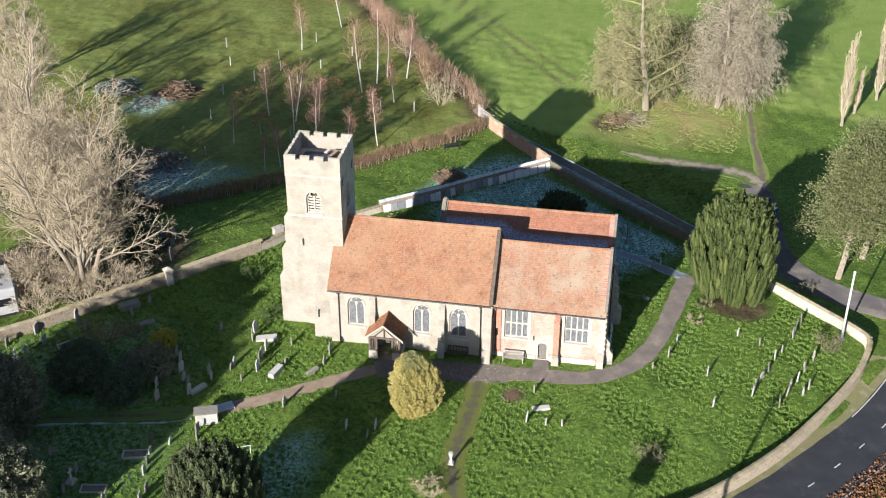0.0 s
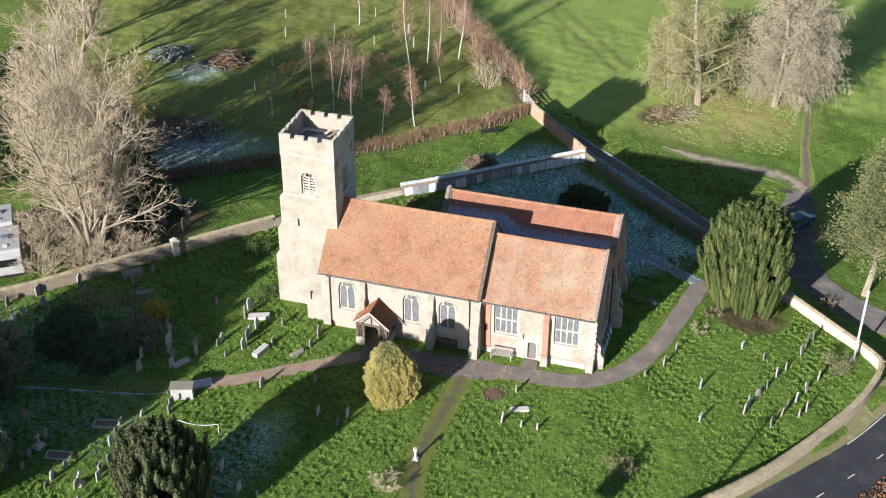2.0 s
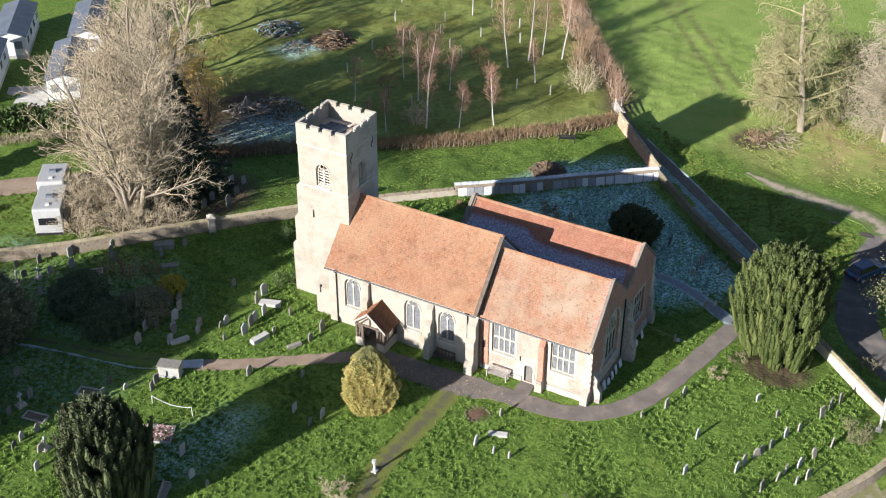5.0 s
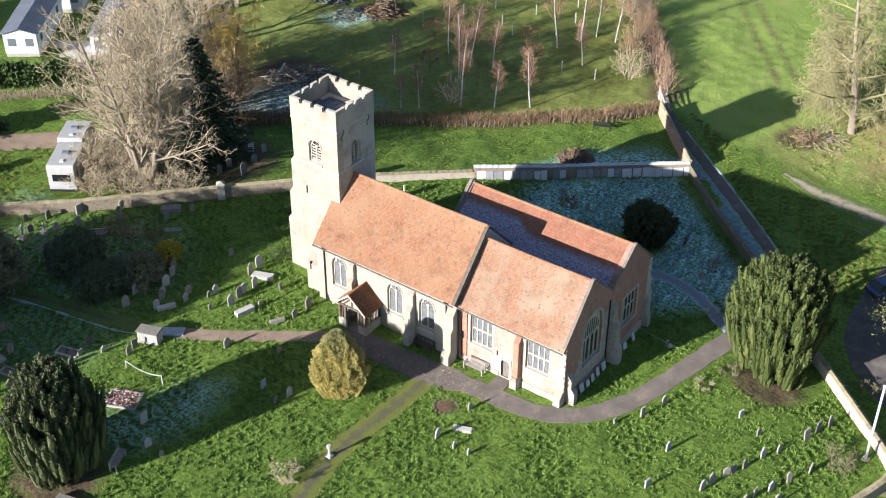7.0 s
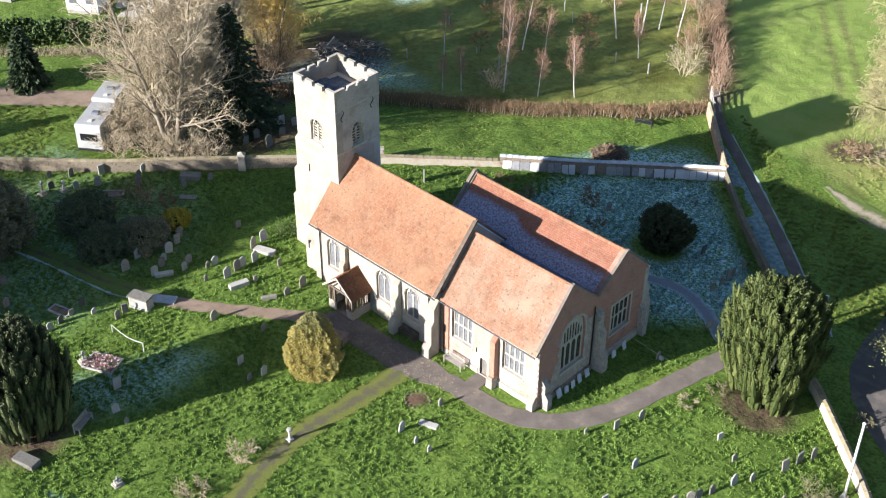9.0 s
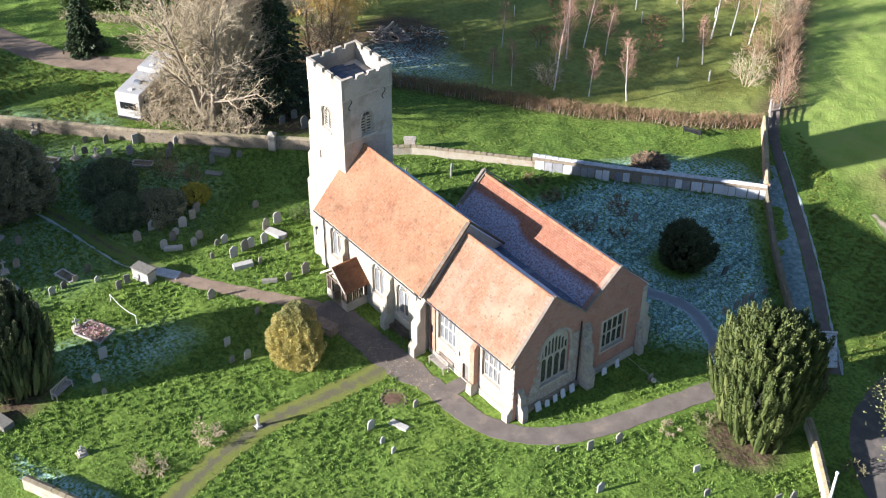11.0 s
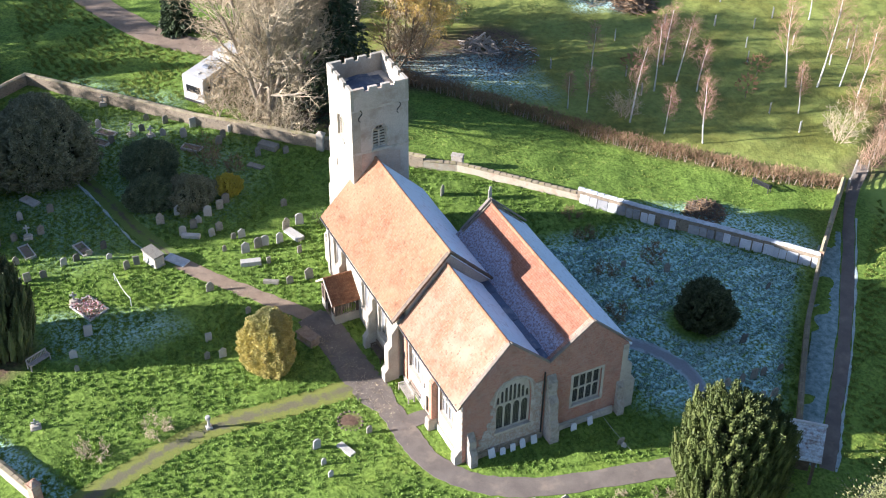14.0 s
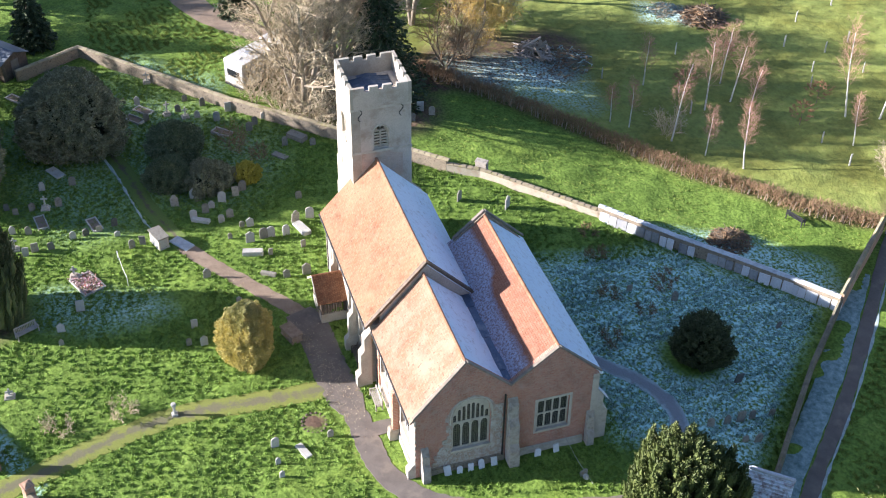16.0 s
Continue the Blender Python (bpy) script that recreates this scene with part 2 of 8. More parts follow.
M_SLATE = surf("leaning_slabs", [(0.78, 0.8, 0.82), (0.88, 0.9, 0.92)], 3.0, 20, 0.85, 0.3, 0.01, stain=(0.66, 0.65, 0.62), stain_scale=1.5, pieces=0.25)
M_SLATE_D = surf("grey_slabs", [(0.34, 0.35, 0.37), (0.5, 0.51, 0.53)], 3.0, 20, 0.8, 0.3, 0.01, stain=(0.4, 0.38, 0.35), stain_scale=1.5, pieces=0.5)
M_COPING = surf("wall_coping", [(0.29, 0.245, 0.165), (0.42, 0.36, 0.25)], 2.0, 20, 0.9, 0.4, 0.02, stain=(0.34, 0.33, 0.12), stain_scale=0.9, pieces=0.35)
M_COPING_W = surf("mossy_coping", [(0.4, 0.34, 0.22), (0.56, 0.49, 0.34)], 2.0, 20, 0.9, 0.4, 0.02, stain=(0.3, 0.28, 0.09), stain_scale=0.9, pieces=0.35)
M_COPING_E = surf("dull_coping", [(0.17, 0.15, 0.11), (0.28, 0.25, 0.18)], 2.0, 20, 0.9, 0.4, 0.02, stain=(0.16, 0.17, 0.07), stain_scale=0.9, pieces=0.35)
M_COPING_F = surf("frosted_coping", [(0.6, 0.64, 0.67), (0.8, 0.83, 0.86)], 2.0, 20, 0.85, 0.3, 0.02, stain=(0.4, 0.42, 0.44), stain_scale=0.9, pieces=0.2)
M_WALLBRICK = surf("garden_wall_brick", [(0.36, 0.2, 0.13), (0.48, 0.32, 0.22)], 3.0, 13, 0.9, 0.6, 0.03, stain=(0.5, 0.42, 0.32), stain_scale=0.7)
M_CREAM = surf("lime_washed_wall", [(0.45, 0.4, 0.31), (0.55, 0.5, 0.4)], 1.5, 16, 0.9, 0.5, 0.03, stain=(0.4, 0.27, 0.19), stain_scale=0.8)
M_ASPHALT = surf("worn_path_asphalt", [(0.145, 0.122, 0.105), (0.21, 0.18, 0.155)], 0.8, 35, 0.9, 0.3, 0.01, stain=(0.27, 0.22, 0.17), stain_scale=0.5)
M_ROAD = surf("road_asphalt", [(0.045, 0.045, 0.05), (0.07, 0.07, 0.075)], 0.5, 40, 0.75, 0.25, 0.01, stain=(0.09, 0.09, 0.09), stain_scale=0.3)


def worn_path(name, middle, margin, lo=0.12, hi=0.6):
    """A path trodden bare along its middle and grown over towards its edges."""
    m, nd, lk, sh = nodes_of(name)
    at = place_of(nd)
    a = nd.new("ShaderNodeAttribute")
    a.attribute_name = "edge"
    mid = noise_tex(nd, lk, at, 1.1, 6, 0.7)
    fine = noise_tex(nd, lk, at, 14.0, 4, 0.7)
    worn = ramp(nd, lk, fine, middle)
    moss = ramp(nd, lk, fine, margin)
    f = calc(nd, lk, "ADD", a.outputs["Fac"], calc(nd, lk, "MULTIPLY", calc(nd, lk, "SUBTRACT", mid, 0.5), 2.2))
    col = blend(nd, lk, ramp(nd, lk, f, [(0, 0, 0), (1, 1, 1)], lo, hi), worn, moss)
    lk.new(col, sh.inputs["Base Color"])
    sh.inputs["Roughness"].default_value = 0.95
    bumped(nd, lk, sh, calc(nd, lk, "ADD", mid, fine), 0.5, 0.03)
    return m


M_MOSS = worn_path("mossy_path", [(0.09, 0.085, 0.045), (0.14, 0.13, 0.07)], [(0.1, 0.13, 0.022), (0.2, 0.21, 0.036)], 0.17, 0.5)
M_MUD = worn_path("muddy_track", [(0.33, 0.26, 0.19), (0.5, 0.41, 0.32)], [(0.09, 0.14, 0.028), (0.14, 0.19, 0.04)], 0.05, 0.6)
M_TRODDEN = worn_path("trodden_earth", [(0.15, 0.11, 0.08), (0.23, 0.175, 0.125)], [(0.2, 0.27, 0.05), (0.27, 0.33, 0.075)], 0.25, 0.75)
M_EARTH = worn_path("dark_earth_path", [(0.07, 0.062, 0.038), (0.12, 0.105, 0.065)], [(0.08, 0.12, 0.025), (0.14, 0.2, 0.035)], 0.0, 0.3)
M_ICY = worn_path("frosted_path", [(0.17, 0.17, 0.175), (0.3, 0.32, 0.34)], [(0.26, 0.33, 0.33), (0.46, 0.54, 0.55)], 0.5, 1.1)
M_GRAVEL = surf("trodden_gravel", [(0.26, 0.19, 0.135), (0.37, 0.285, 0.21)], 0.7, 30, 0.95, 0.5, 0.02, stain=(0.17, 0.13, 0.09), stain_scale=0.5)
M_DRIVE = surf("drive_tarmac", [(0.11, 0.1, 0.095), (0.17, 0.155, 0.14)], 0.5, 30, 0.9, 0.3, 0.01, stain=(0.25, 0.21, 0.17), stain_scale=0.25)
M_FROSTGRASS = surf("frosted_verge", [(0.13, 0.21, 0.19), (0.26, 0.36, 0.35), (0.4, 0.5, 0.5)], 2.5, 12, 0.9, 0.6, 0.04)
M_RIME = surf("rimed_edge", [(0.3, 0.38, 0.36), (0.5, 0.58, 0.57)], 3.0, 14, 0.9, 0.6, 0.04)
M_VERGE = surf("dry_verge", [(0.25, 0.2, 0.13), (0.2, 0.2, 0.08), (0.3, 0.26, 0.18)], 1.2, 12, 0.95, 0.8, 0.05)
M_WHITE = plain("white_paint", (0.75, 0.76, 0.76), 0.45)
M_CARAVAN = plain("caravan_cream", (0.5, 0.5, 0.485), 0.4)
M_GREYROOF = surf("grey_sheet_roof", [(0.12, 0.14, 0.17), (0.18, 0.2, 0.23)], 0.6, 8, 0.6, 0.2, 0.02)
M_WINDOW = plain("dark_window", (0.02, 0.022, 0.025), 0.12, 0, 0.6)
M_BARK = surf("grey_bark", [(0.27, 0.225, 0.165), (0.38, 0.32, 0.245)], 2.0, 18, 0.9, 0.5, 0.02)
M_BARK_D = surf("dark_bark", [(0.13, 0.1, 0.075), (0.2, 0.16, 0.12)], 2.0, 18, 0.9, 0.5, 0.02)
M_BIRCH = surf("birch_bark", [(0.55, 0.52, 0.47), (0.72, 0.69, 0.64)], 3.0, 14, 0.7, 0.3, 0.01, stain=(0.2, 0.17, 0.14), stain_scale=2.5)
M_TWIG = leafy("bare_twigs", [(0.38, 0.3, 0.205), (0.51, 0.42, 0.3), (0.33, 0.275, 0.175)], 0.9)
M_TWIG_R = leafy("birch_twigs", [(0.3, 0.15, 0.11), (0.42, 0.24, 0.18), (0.36, 0.22, 0.16)], 0.9)
M_TWIG_B = leafy("hedge_twigs", [(0.2, 0.13, 0.08), (0.3, 0.19, 0.11), (0.36, 0.25, 0.15)], 0.9)
M_TWIG_H = leafy("lane_twigs", [(0.34, 0.2, 0.14), (0.44, 0.3, 0.22), (0.26, 0.17, 0.1)], 0.9)
M_YEW = leafy("yew_leaves", [(0.055, 0.075, 0.022), (0.085, 0.108, 0.032), (0.125, 0.145, 0.046)])
M_YEW_D = leafy("dark_yew_leaves", [(0.048, 0.06, 0.027), (0.085, 0.1, 0.046), (0.135, 0.15, 0.072)])
# near-black colour painted as the shade deep inside leafy crowns
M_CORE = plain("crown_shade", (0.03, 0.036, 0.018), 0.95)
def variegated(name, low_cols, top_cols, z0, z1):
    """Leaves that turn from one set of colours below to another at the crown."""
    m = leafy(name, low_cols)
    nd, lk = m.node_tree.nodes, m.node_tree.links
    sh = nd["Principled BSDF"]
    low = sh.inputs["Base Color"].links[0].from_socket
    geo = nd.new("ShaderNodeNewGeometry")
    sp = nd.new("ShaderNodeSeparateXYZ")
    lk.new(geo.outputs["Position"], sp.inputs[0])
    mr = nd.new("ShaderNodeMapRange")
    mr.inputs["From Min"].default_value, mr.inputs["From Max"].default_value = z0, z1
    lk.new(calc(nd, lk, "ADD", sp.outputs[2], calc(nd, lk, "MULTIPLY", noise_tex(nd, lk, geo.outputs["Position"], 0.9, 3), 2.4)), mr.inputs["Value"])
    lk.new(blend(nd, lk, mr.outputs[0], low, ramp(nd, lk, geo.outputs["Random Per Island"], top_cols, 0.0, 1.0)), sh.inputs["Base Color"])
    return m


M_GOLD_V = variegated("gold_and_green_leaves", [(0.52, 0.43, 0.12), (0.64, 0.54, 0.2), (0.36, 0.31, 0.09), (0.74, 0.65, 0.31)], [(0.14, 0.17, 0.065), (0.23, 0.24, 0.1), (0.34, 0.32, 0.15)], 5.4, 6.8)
M_HOLLY = leafy("holly_leaves", [(0.075, 0.105, 0.055), (0.13, 0.165, 0.085), (0.22, 0.25, 0.15)])
M_HOLLY_O = leafy("dull_holly_leaves", [(0.15, 0.16, 0.09), (0.24, 0.24, 0.14), (0.38, 0.36, 0.24)])
M_GOLD_B = leafy("bright_golden_leaves", [(0.5, 0.42, 0.06), (0.65, 0.55, 0.1), (0.4, 0.36, 0.07)])
M_LAUREL = leafy("laurel_leaves", [(0.05, 0.09, 0.025), (0.09, 0.14, 0.04), (0.06, 0.08, 0.02)])
M_PINE = leafy("pine_needles", [(0.11, 0.13, 0.05), (0.18, 0.19, 0.08), (0.25, 0.25, 0.11)])
M_FIR = leafy("fir_needles", [(0.03, 0.048, 0.026), (0.05, 0.075, 0.034), (0.072, 0.098, 0.043)])
M_LARCH = leafy("lichened_twigs", [(0.28, 0.25, 0.125), (0.38, 0.33, 0.18), (0.23, 0.225, 0.1)], 0.9)
M_TWIG_O = leafy("old_grey_twigs", [(0.36, 0.3, 0.215), (0.46, 0.39, 0.29), (0.3, 0.26, 0.18)], 0.9)
M_WILLOW = leafy("willow_withies", [(0.5, 0.34, 0.09), (0.62, 0.45, 0.14), (0.42, 0.31, 0.12)], 0.9)
M_RUST = leafy("oak_brown_leaves", [(0.26, 0.14, 0.08), (0.36, 0.2, 0.11)], 0.9)
M_GRASS = leafy("grass_blades", [(0.132, 0.215, 0.04), (0.18, 0.285, 0.05), (0.23, 0.34, 0.07), (0.155, 0.24, 0.044)], 0.7)
M_MOWN = leafy("mown_blades", [(0.165, 0.21, 0.042), (0.21, 0.265, 0.054), (0.25, 0.295, 0.07)], 0.8)
M_FROSTY = leafy("frosted_grass", [(0.2, 0.35, 0.29), (0.54, 0.76, 0.74), (0.1, 0.2, 0.12), (0.76, 0.92, 0.93), (0.32, 0.5, 0.46)], 0.8)
M_TWIG_G = leafy("olive_twigs", [(0.14, 0.13, 0.07), (0.2, 0.19, 0.1), (0.26, 0.22, 0.14)], 0.9)
M_VERGESTONE = surf("weathered_coping", [(0.2, 0.17, 0.14), (0.32, 0.28, 0.23)], 2.0, 20, 0.9, 0.4, 0.02)
M_RANK = leafy("rank_grass", [(0.27, 0.32, 0.08), (0.36, 0.36, 0.13), (0.22, 0.3, 0.06)], 0.8)
M_LEAF_BR = leafy("fallen_leaves", [(0.22, 0.1, 0.05), (0.3, 0.15, 0.07), (0.16, 0.08, 0.04)], 0.95)
M_FLOWER = leafy("flowers", [(0.6, 0.1, 0.1), (0.7, 0.65, 0.6), (0.55, 0.3, 0.4), (0.1, 0.15, 0.05)], 0.8)


def ground_material():
    m, nd, lk, sh = nodes_of("grass_ground")
    at = place_of(nd)
    big = noise_tex(nd, lk, at, 0.16, 5, 0.65)
    mid = noise_tex(nd, lk, at, 1.3, 5, 0.7)
    fine = noise_tex(nd, lk, at, 3.8, 4, 0.6)
    grass = ramp(nd, lk, mid, [(0.1, 0.155, 0.028), (0.135, 0.21, 0.038), (0.17, 0.26, 0.047), (0.235, 0.275, 0.078)], 0.28, 0.74)
    grass = blend(nd, lk, 0.55, grass, ramp(nd, lk, big, [(0.55, 0.62, 0.5), (1.0, 1.0, 1.0), (1.25, 1.1, 0.95)], 0.3, 0.7), "MULTIPLY")
    grass = blend(nd, lk, 0.6, grass, ramp(nd, lk, fine, [(0.3, 0.36, 0.24), (1.0, 1.0, 1.0)], 0.39, 0.56), "MULTIPLY")
    def mask(name):
        a = nd.new("ShaderNodeAttribute")
        a.attribute_name = name
        return a.outputs["Fac"]
    field = ramp(nd, lk, noise_tex(nd, lk, at, 0.35, 6, 0.65), [(0.2, 0.275, 0.058), (0.245, 0.33, 0.072), (0.29, 0.34, 0.095)], 0.3, 0.7)
    grass = blend(nd, lk, mask("field"), grass, field)
    meadow = ramp(nd, lk, mid, [(0.13, 0.145, 0.042), (0.19, 0.225, 0.057), (0.24, 0.28, 0.07), (0.3, 0.285, 0.1)], 0.28, 0.74)
    meadow = blend(nd, lk, 0.7, meadow, ramp(nd, lk, big, [(0.6, 0.5, 0.4), (1.0, 1.0, 1.0)], 0.35, 0.6), "MULTIPLY")
    grass = blend(nd, lk, mask("meadow"), grass, meadow)
    rough_grass = ramp(nd, lk, big, [(0.44, 0.33, 0.17), (0.38, 0.35, 0.13), (0.27, 0.35, 0.09)], 0.35, 0.6)
    grass = blend(nd, lk, mask("rank"), grass, rough_grass)
    soil_shade = ramp(nd, lk, fine, [(0.06, 0.042, 0.03), (0.11, 0.075, 0.05), (0.16, 0.105, 0.07)], 0.3, 0.7)
    dm = calc(nd, lk, "MULTIPLY", mask("soil_shade"), ramp(nd, lk, mid, [(0.35, 0.35, 0.35), (1.2, 1.2, 1.2)], 0.3, 0.6))
    grass = blend(nd, lk, calc(nd, lk, "MINIMUM", dm, 1.0), grass, soil_shade)
    fm = calc(nd, lk, "MULTIPLY", mask("frost"), ramp(nd, lk, noise_tex(nd, lk, at, 4.2, 4, 0.62), [(0.0, 0.0, 0.0), (1, 1, 1)], 0.42, 0.58))
    grass = blend(nd, lk, calc(nd, lk, "MINIMUM", fm, 1.0), grass, (0.5, 0.74, 0.72))
    lk.new(grass, sh.inputs["Base Color"])
    sh.inputs["Roughness"].default_value, sh.inputs["Specular IOR Level"].default_value = 0.9, 0.15
    bumped(nd, lk, sh, calc(nd, lk, "ADD", mid, fine), 0.8, 0.1)
    return m


M_GROUND = ground_material()

# ---- small building tools ----
class Shape:
    """Vertices and faces gathered for one mesh."""

    def __init__(self):
        self.v, self.f = [], []

    def add(self, verts, faces):
        n = len(self.v)
        self.v.extend(tuple(p) for p in verts)
        self.f.extend(tuple(n + i for i in q) for q in faces)
        return self

    def box(self, x0, x1, y0, y1, z0, z1, top=0.0, m=None):
        """A box whose top is drawn in by top on all sides."""
        vs = [(x0, y0, z0), (x1, y0, z0), (x1, y1, z0), (x0, y1, z0), (x0 + top, y0 + top, z1), (x1 - top, y0 + top, z1), (x1 - top, y1 - top, z1), (x0 + top, y1 - top, z1)]
        if m is not None:
            vs = [m @ Vector(p) for p in vs]
        return self.add(vs, [(3, 2, 1, 0), (4, 5, 6, 7), (0, 1, 5, 4), (1, 2, 6, 5), (2, 3, 7, 6), (3, 0, 4, 7)])

    def prism(self, loop, depth, m):
        """A flat loop in x and z, pushed by depth along y, laid by m."""
        n = len(loop)
        vs = [m @ Vector((x, 0, z)) for x, z in loop] + [m @ Vector((x, depth, z)) for x, z in loop]
        return self.add(vs, [tuple(range(n - 1, -1, -1)), tuple(range(n, 2 * n))] + [(i, (i + 1) % n, n + (i + 1) % n, n + i) for i in range(n)])

    def tube(self, pts, radii, n=6, cap=True):
        rings = []
        for k, p in enumerate(pts):
            a = Vector(pts[max(0, k - 1)])
            b = Vector(pts[min(len(pts) - 1, k + 1)])
            q = (b - a).normalized().to_track_quat("Z", "Y")
            rings.append([Vector(p) + q @ Vector((radii[k] * math.cos(6.28318 * j / n), radii[k] * math.sin(6.28318 * j / n), 0)) for j in range(n)])
        fs = [(k * n + j, k * n + (j + 1) % n, (k + 1) * n + (j + 1) % n, (k + 1) * n + j) for k in range(len(pts) - 1) for j in range(n)]
        if cap:
            fs += [tuple(range(n - 1, -1, -1)), tuple((len(pts) - 1) * n + j for j in range(n))]
        return self.add([p for r in rings for p in r], fs)

    def mesh(self, name, bevel=0.0, fix=False, segments=1):
        me = bpy.data.meshes.new(name)
        me.from_pydata(self.v, [], self.f)
        if bevel or fix:
            bm = bmesh.new()
            bm.from_mesh(me)
            bmesh.ops.recalc_face_normals(bm, faces=bm.faces)
            if bevel:
                bmesh.ops.bevel(bm, geom=bm.edges[:], offset=bevel, segments=segments, affect="EDGES", clamp_overlap=True)
            bm.to_mesh(me)
            bm.free()
        return me


def part(name, shape, material, parent=None, label="", m=None, bevel=0.0, fix=False, smooth=False):
    me = shape if isinstance(shape, bpy.types.Mesh) else shape.mesh(name, bevel, fix)
    if not me.materials:
        me.materials.append(material)
    if smooth:
        me.shade_smooth()
    ob = new(name, me)
    ob.parent = parent
    if m is not None:
        ob.matrix_basis = m
    return tagged(ob, label)


def thing(name, label, category, m=None, group="", kind=""):
    ob = new(name)
    ob.empty_display_size = 0.3
    if m is not None:
        ob.matrix_basis = m
    return tagged(ob, label, category, group, kind)


def panel(outer, holes, depth, m):
    """A flat wall in x and z with holes clean through it, depth thick along y, laid by m."""
    bm = bmesh.new()
    loops = [outer] + holes
    faces = []
    for y in (0.0, depth):
        edges = []
        for lp in loops:
            vs = [bm.verts.new((x, y, z)) for x, z in lp]
            edges += [bm.edges.new((vs[i], vs[(i + 1) % len(vs)])) for i in range(len(vs))]
            faces.append(vs)
        bmesh.ops.triangle_fill(bm, use_beauty=True, use_dissolve=False, edges=edges)
    k = len(loops)
    for a, b in zip(faces[:k], faces[k:]):
        for i in range(len(a)):
            j = (i + 1) % len(a)
            bm.faces.new((a[i], a[j], b[j], b[i]))
    bmesh.ops.recalc_face_normals(bm, faces=bm.faces)
    bm.transform(m)
    me = bpy.data.meshes.new("panel")
    bm.to_mesh(me)
    bm.free()
    return me


def rect(x0, x1, z0, z1):
    return [(x0, z0), (x1, z0), (x1, z1), (x0, z1)]


def arched(cx, z0, w, spring, rise, n=5, point=True):
    """An opening with a pointed (or flattened) head."""
    pts = [(cx - w / 2, z0), (cx + w / 2, z0), (cx + w / 2, spring)]
    for k in range(1, n):
        a = k / n
        pts.append((cx + w / 2 * math.cos(a * math.pi / 2) ** (0.75 if point else 0.55), spring + rise * math.sin(a * math.pi / 2) ** (1.15 if point else 0.9)))
    pts.append((cx, spring + rise))
    for k in range(n - 1, 0, -1):
        a = k / n
        pts.append((cx - w / 2 * math.cos(a * math.pi / 2) ** (0.75 if point else 0.55), spring + rise * math.sin(a * math.pi / 2) ** (1.15 if point else 0.9)))
    pts.append((cx - w / 2, spring))
    return pts


def grown(loop, d):
    """The loop, let out by d from its middle."""
    xs, zs = [p[0] for p in loop], [p[1] for p in loop]
    cx, cz = (min(xs) + max(xs)) / 2, (min(zs) + max(zs)) / 2
    hx, hz = (max(xs) - min(xs)) / 2, (max(zs) - min(zs)) / 2
    return [(cx + (x - cx) * (hx + d) / hx, cz + (z - cz) * (hz + d) / hz) for x, z in loop]


def step(v, a, b):
    t = np.clip((v - a) / (b - a), 0, 1)
    return t * t * (3 - 2 * t)


def level(x, y):
    """The lie of the land: it falls gently to the north and east."""
    s, e = step(y, 8, 38), step(x, 18, 32)
    return -1.6 * s - 0.6 * e * (1 - s)


def lev(x, y):
    return float(level(np.float64(x), np.float64(y)))


def smooth_line(pts, k=6):
    """A polyline run through Catmull-Rom."""
    p = [Vector(q) for q in pts]
    out = []
    for i in range(len(p) - 1):
        a, b, c, d = p[max(0, i - 1)], p[i], p[i + 1], p[min(len(p) - 1, i + 2)]
        for j in range(k):
            t = j / k
            out.append(0.5 * ((2 * b) + (c - a) * t + (2 * a - 5 * b + 4 * c - d) * t * t + (3 * b - a - 3 * c + d) * t ** 3))
    out.append(p[-1])
    return [(q[0], q[1]) for q in out]


def near_line(X, Y, line):
    """How far each place lies from a polyline."""
    best = np.full(X.shape, 1e9)
    for (ax, ay), (bx, by) in zip(line[:-1], line[1:]):
        dx, dy = bx - ax, by - ay
        t = np.clip(((X - ax) * dx + (Y - ay) * dy) / (dx * dx + dy * dy + 1e-9), 0, 1)
        best = np.minimum(best, np.hypot(X - ax - t * dx, Y - ay - t * dy))
    return best


def inside(X, Y, poly):
    c = np.zeros(X.shape, bool)
    for (ax, ay), (bx, by) in zip(poly, poly[1:] + poly[:1]):
        c ^= ((ay > Y) != (by > Y)) & (X < (bx - ax) * (Y - ay) / (by - ay + 1e-12) + ax)
    return c


def within(X, Y, poly, soft=1.5):
    d = near_line(X, Y, poly + poly[:1])
    return np.clip(0.5 + np.where(inside(X, Y, poly), d, -d) / (2 * soft), 0, 1)


# ---- the plan: paths, road and walls ----
PATH_N = smooth_line([(16.9, 16.6), (16.5, 14.6), (15.4, 9.2), (14.2, 4.6), (12.6, 1.4), (10.8, -0.4), (8.6, -1.5), (6.2, -1.8), (3.6, -1.9), (1.0, -2.3), (-1.6, -2.6), (-4.4, -2.7), (-7.2, -2.9), (-9.2, -3.5)])
PATH_M = smooth_line([(-8.6, -3.2), (-9.4, -3.6), (-12.0, -5.4), (-14.8, -7.4), (-17.4, -9.2), (-20.4, -11.0)])
PATH_W = smooth_line([(-20.0, -10.8), (-22.6, -11.6), (-24.4, -12.3), (-27.1, -13.1), (-30.0, -13.7), (-33.0, -14.4), (-37.0, -15.6)])
KERB_W = smooth_line([(-22.4, -12.6), (-24.1, -13.4), (-27.0, -14.05), (-29.9, -14.6), (-32.2, -15.05), (-35.0, -15.8)])
PATH_S = smooth_line([(-0.3, -3.0), (-0.3, -6.0), (-0.5, -10.0), (-0.7, -14.0), (0.3, -18.6), (1.8, -23.0), (3.2, -27.0)])
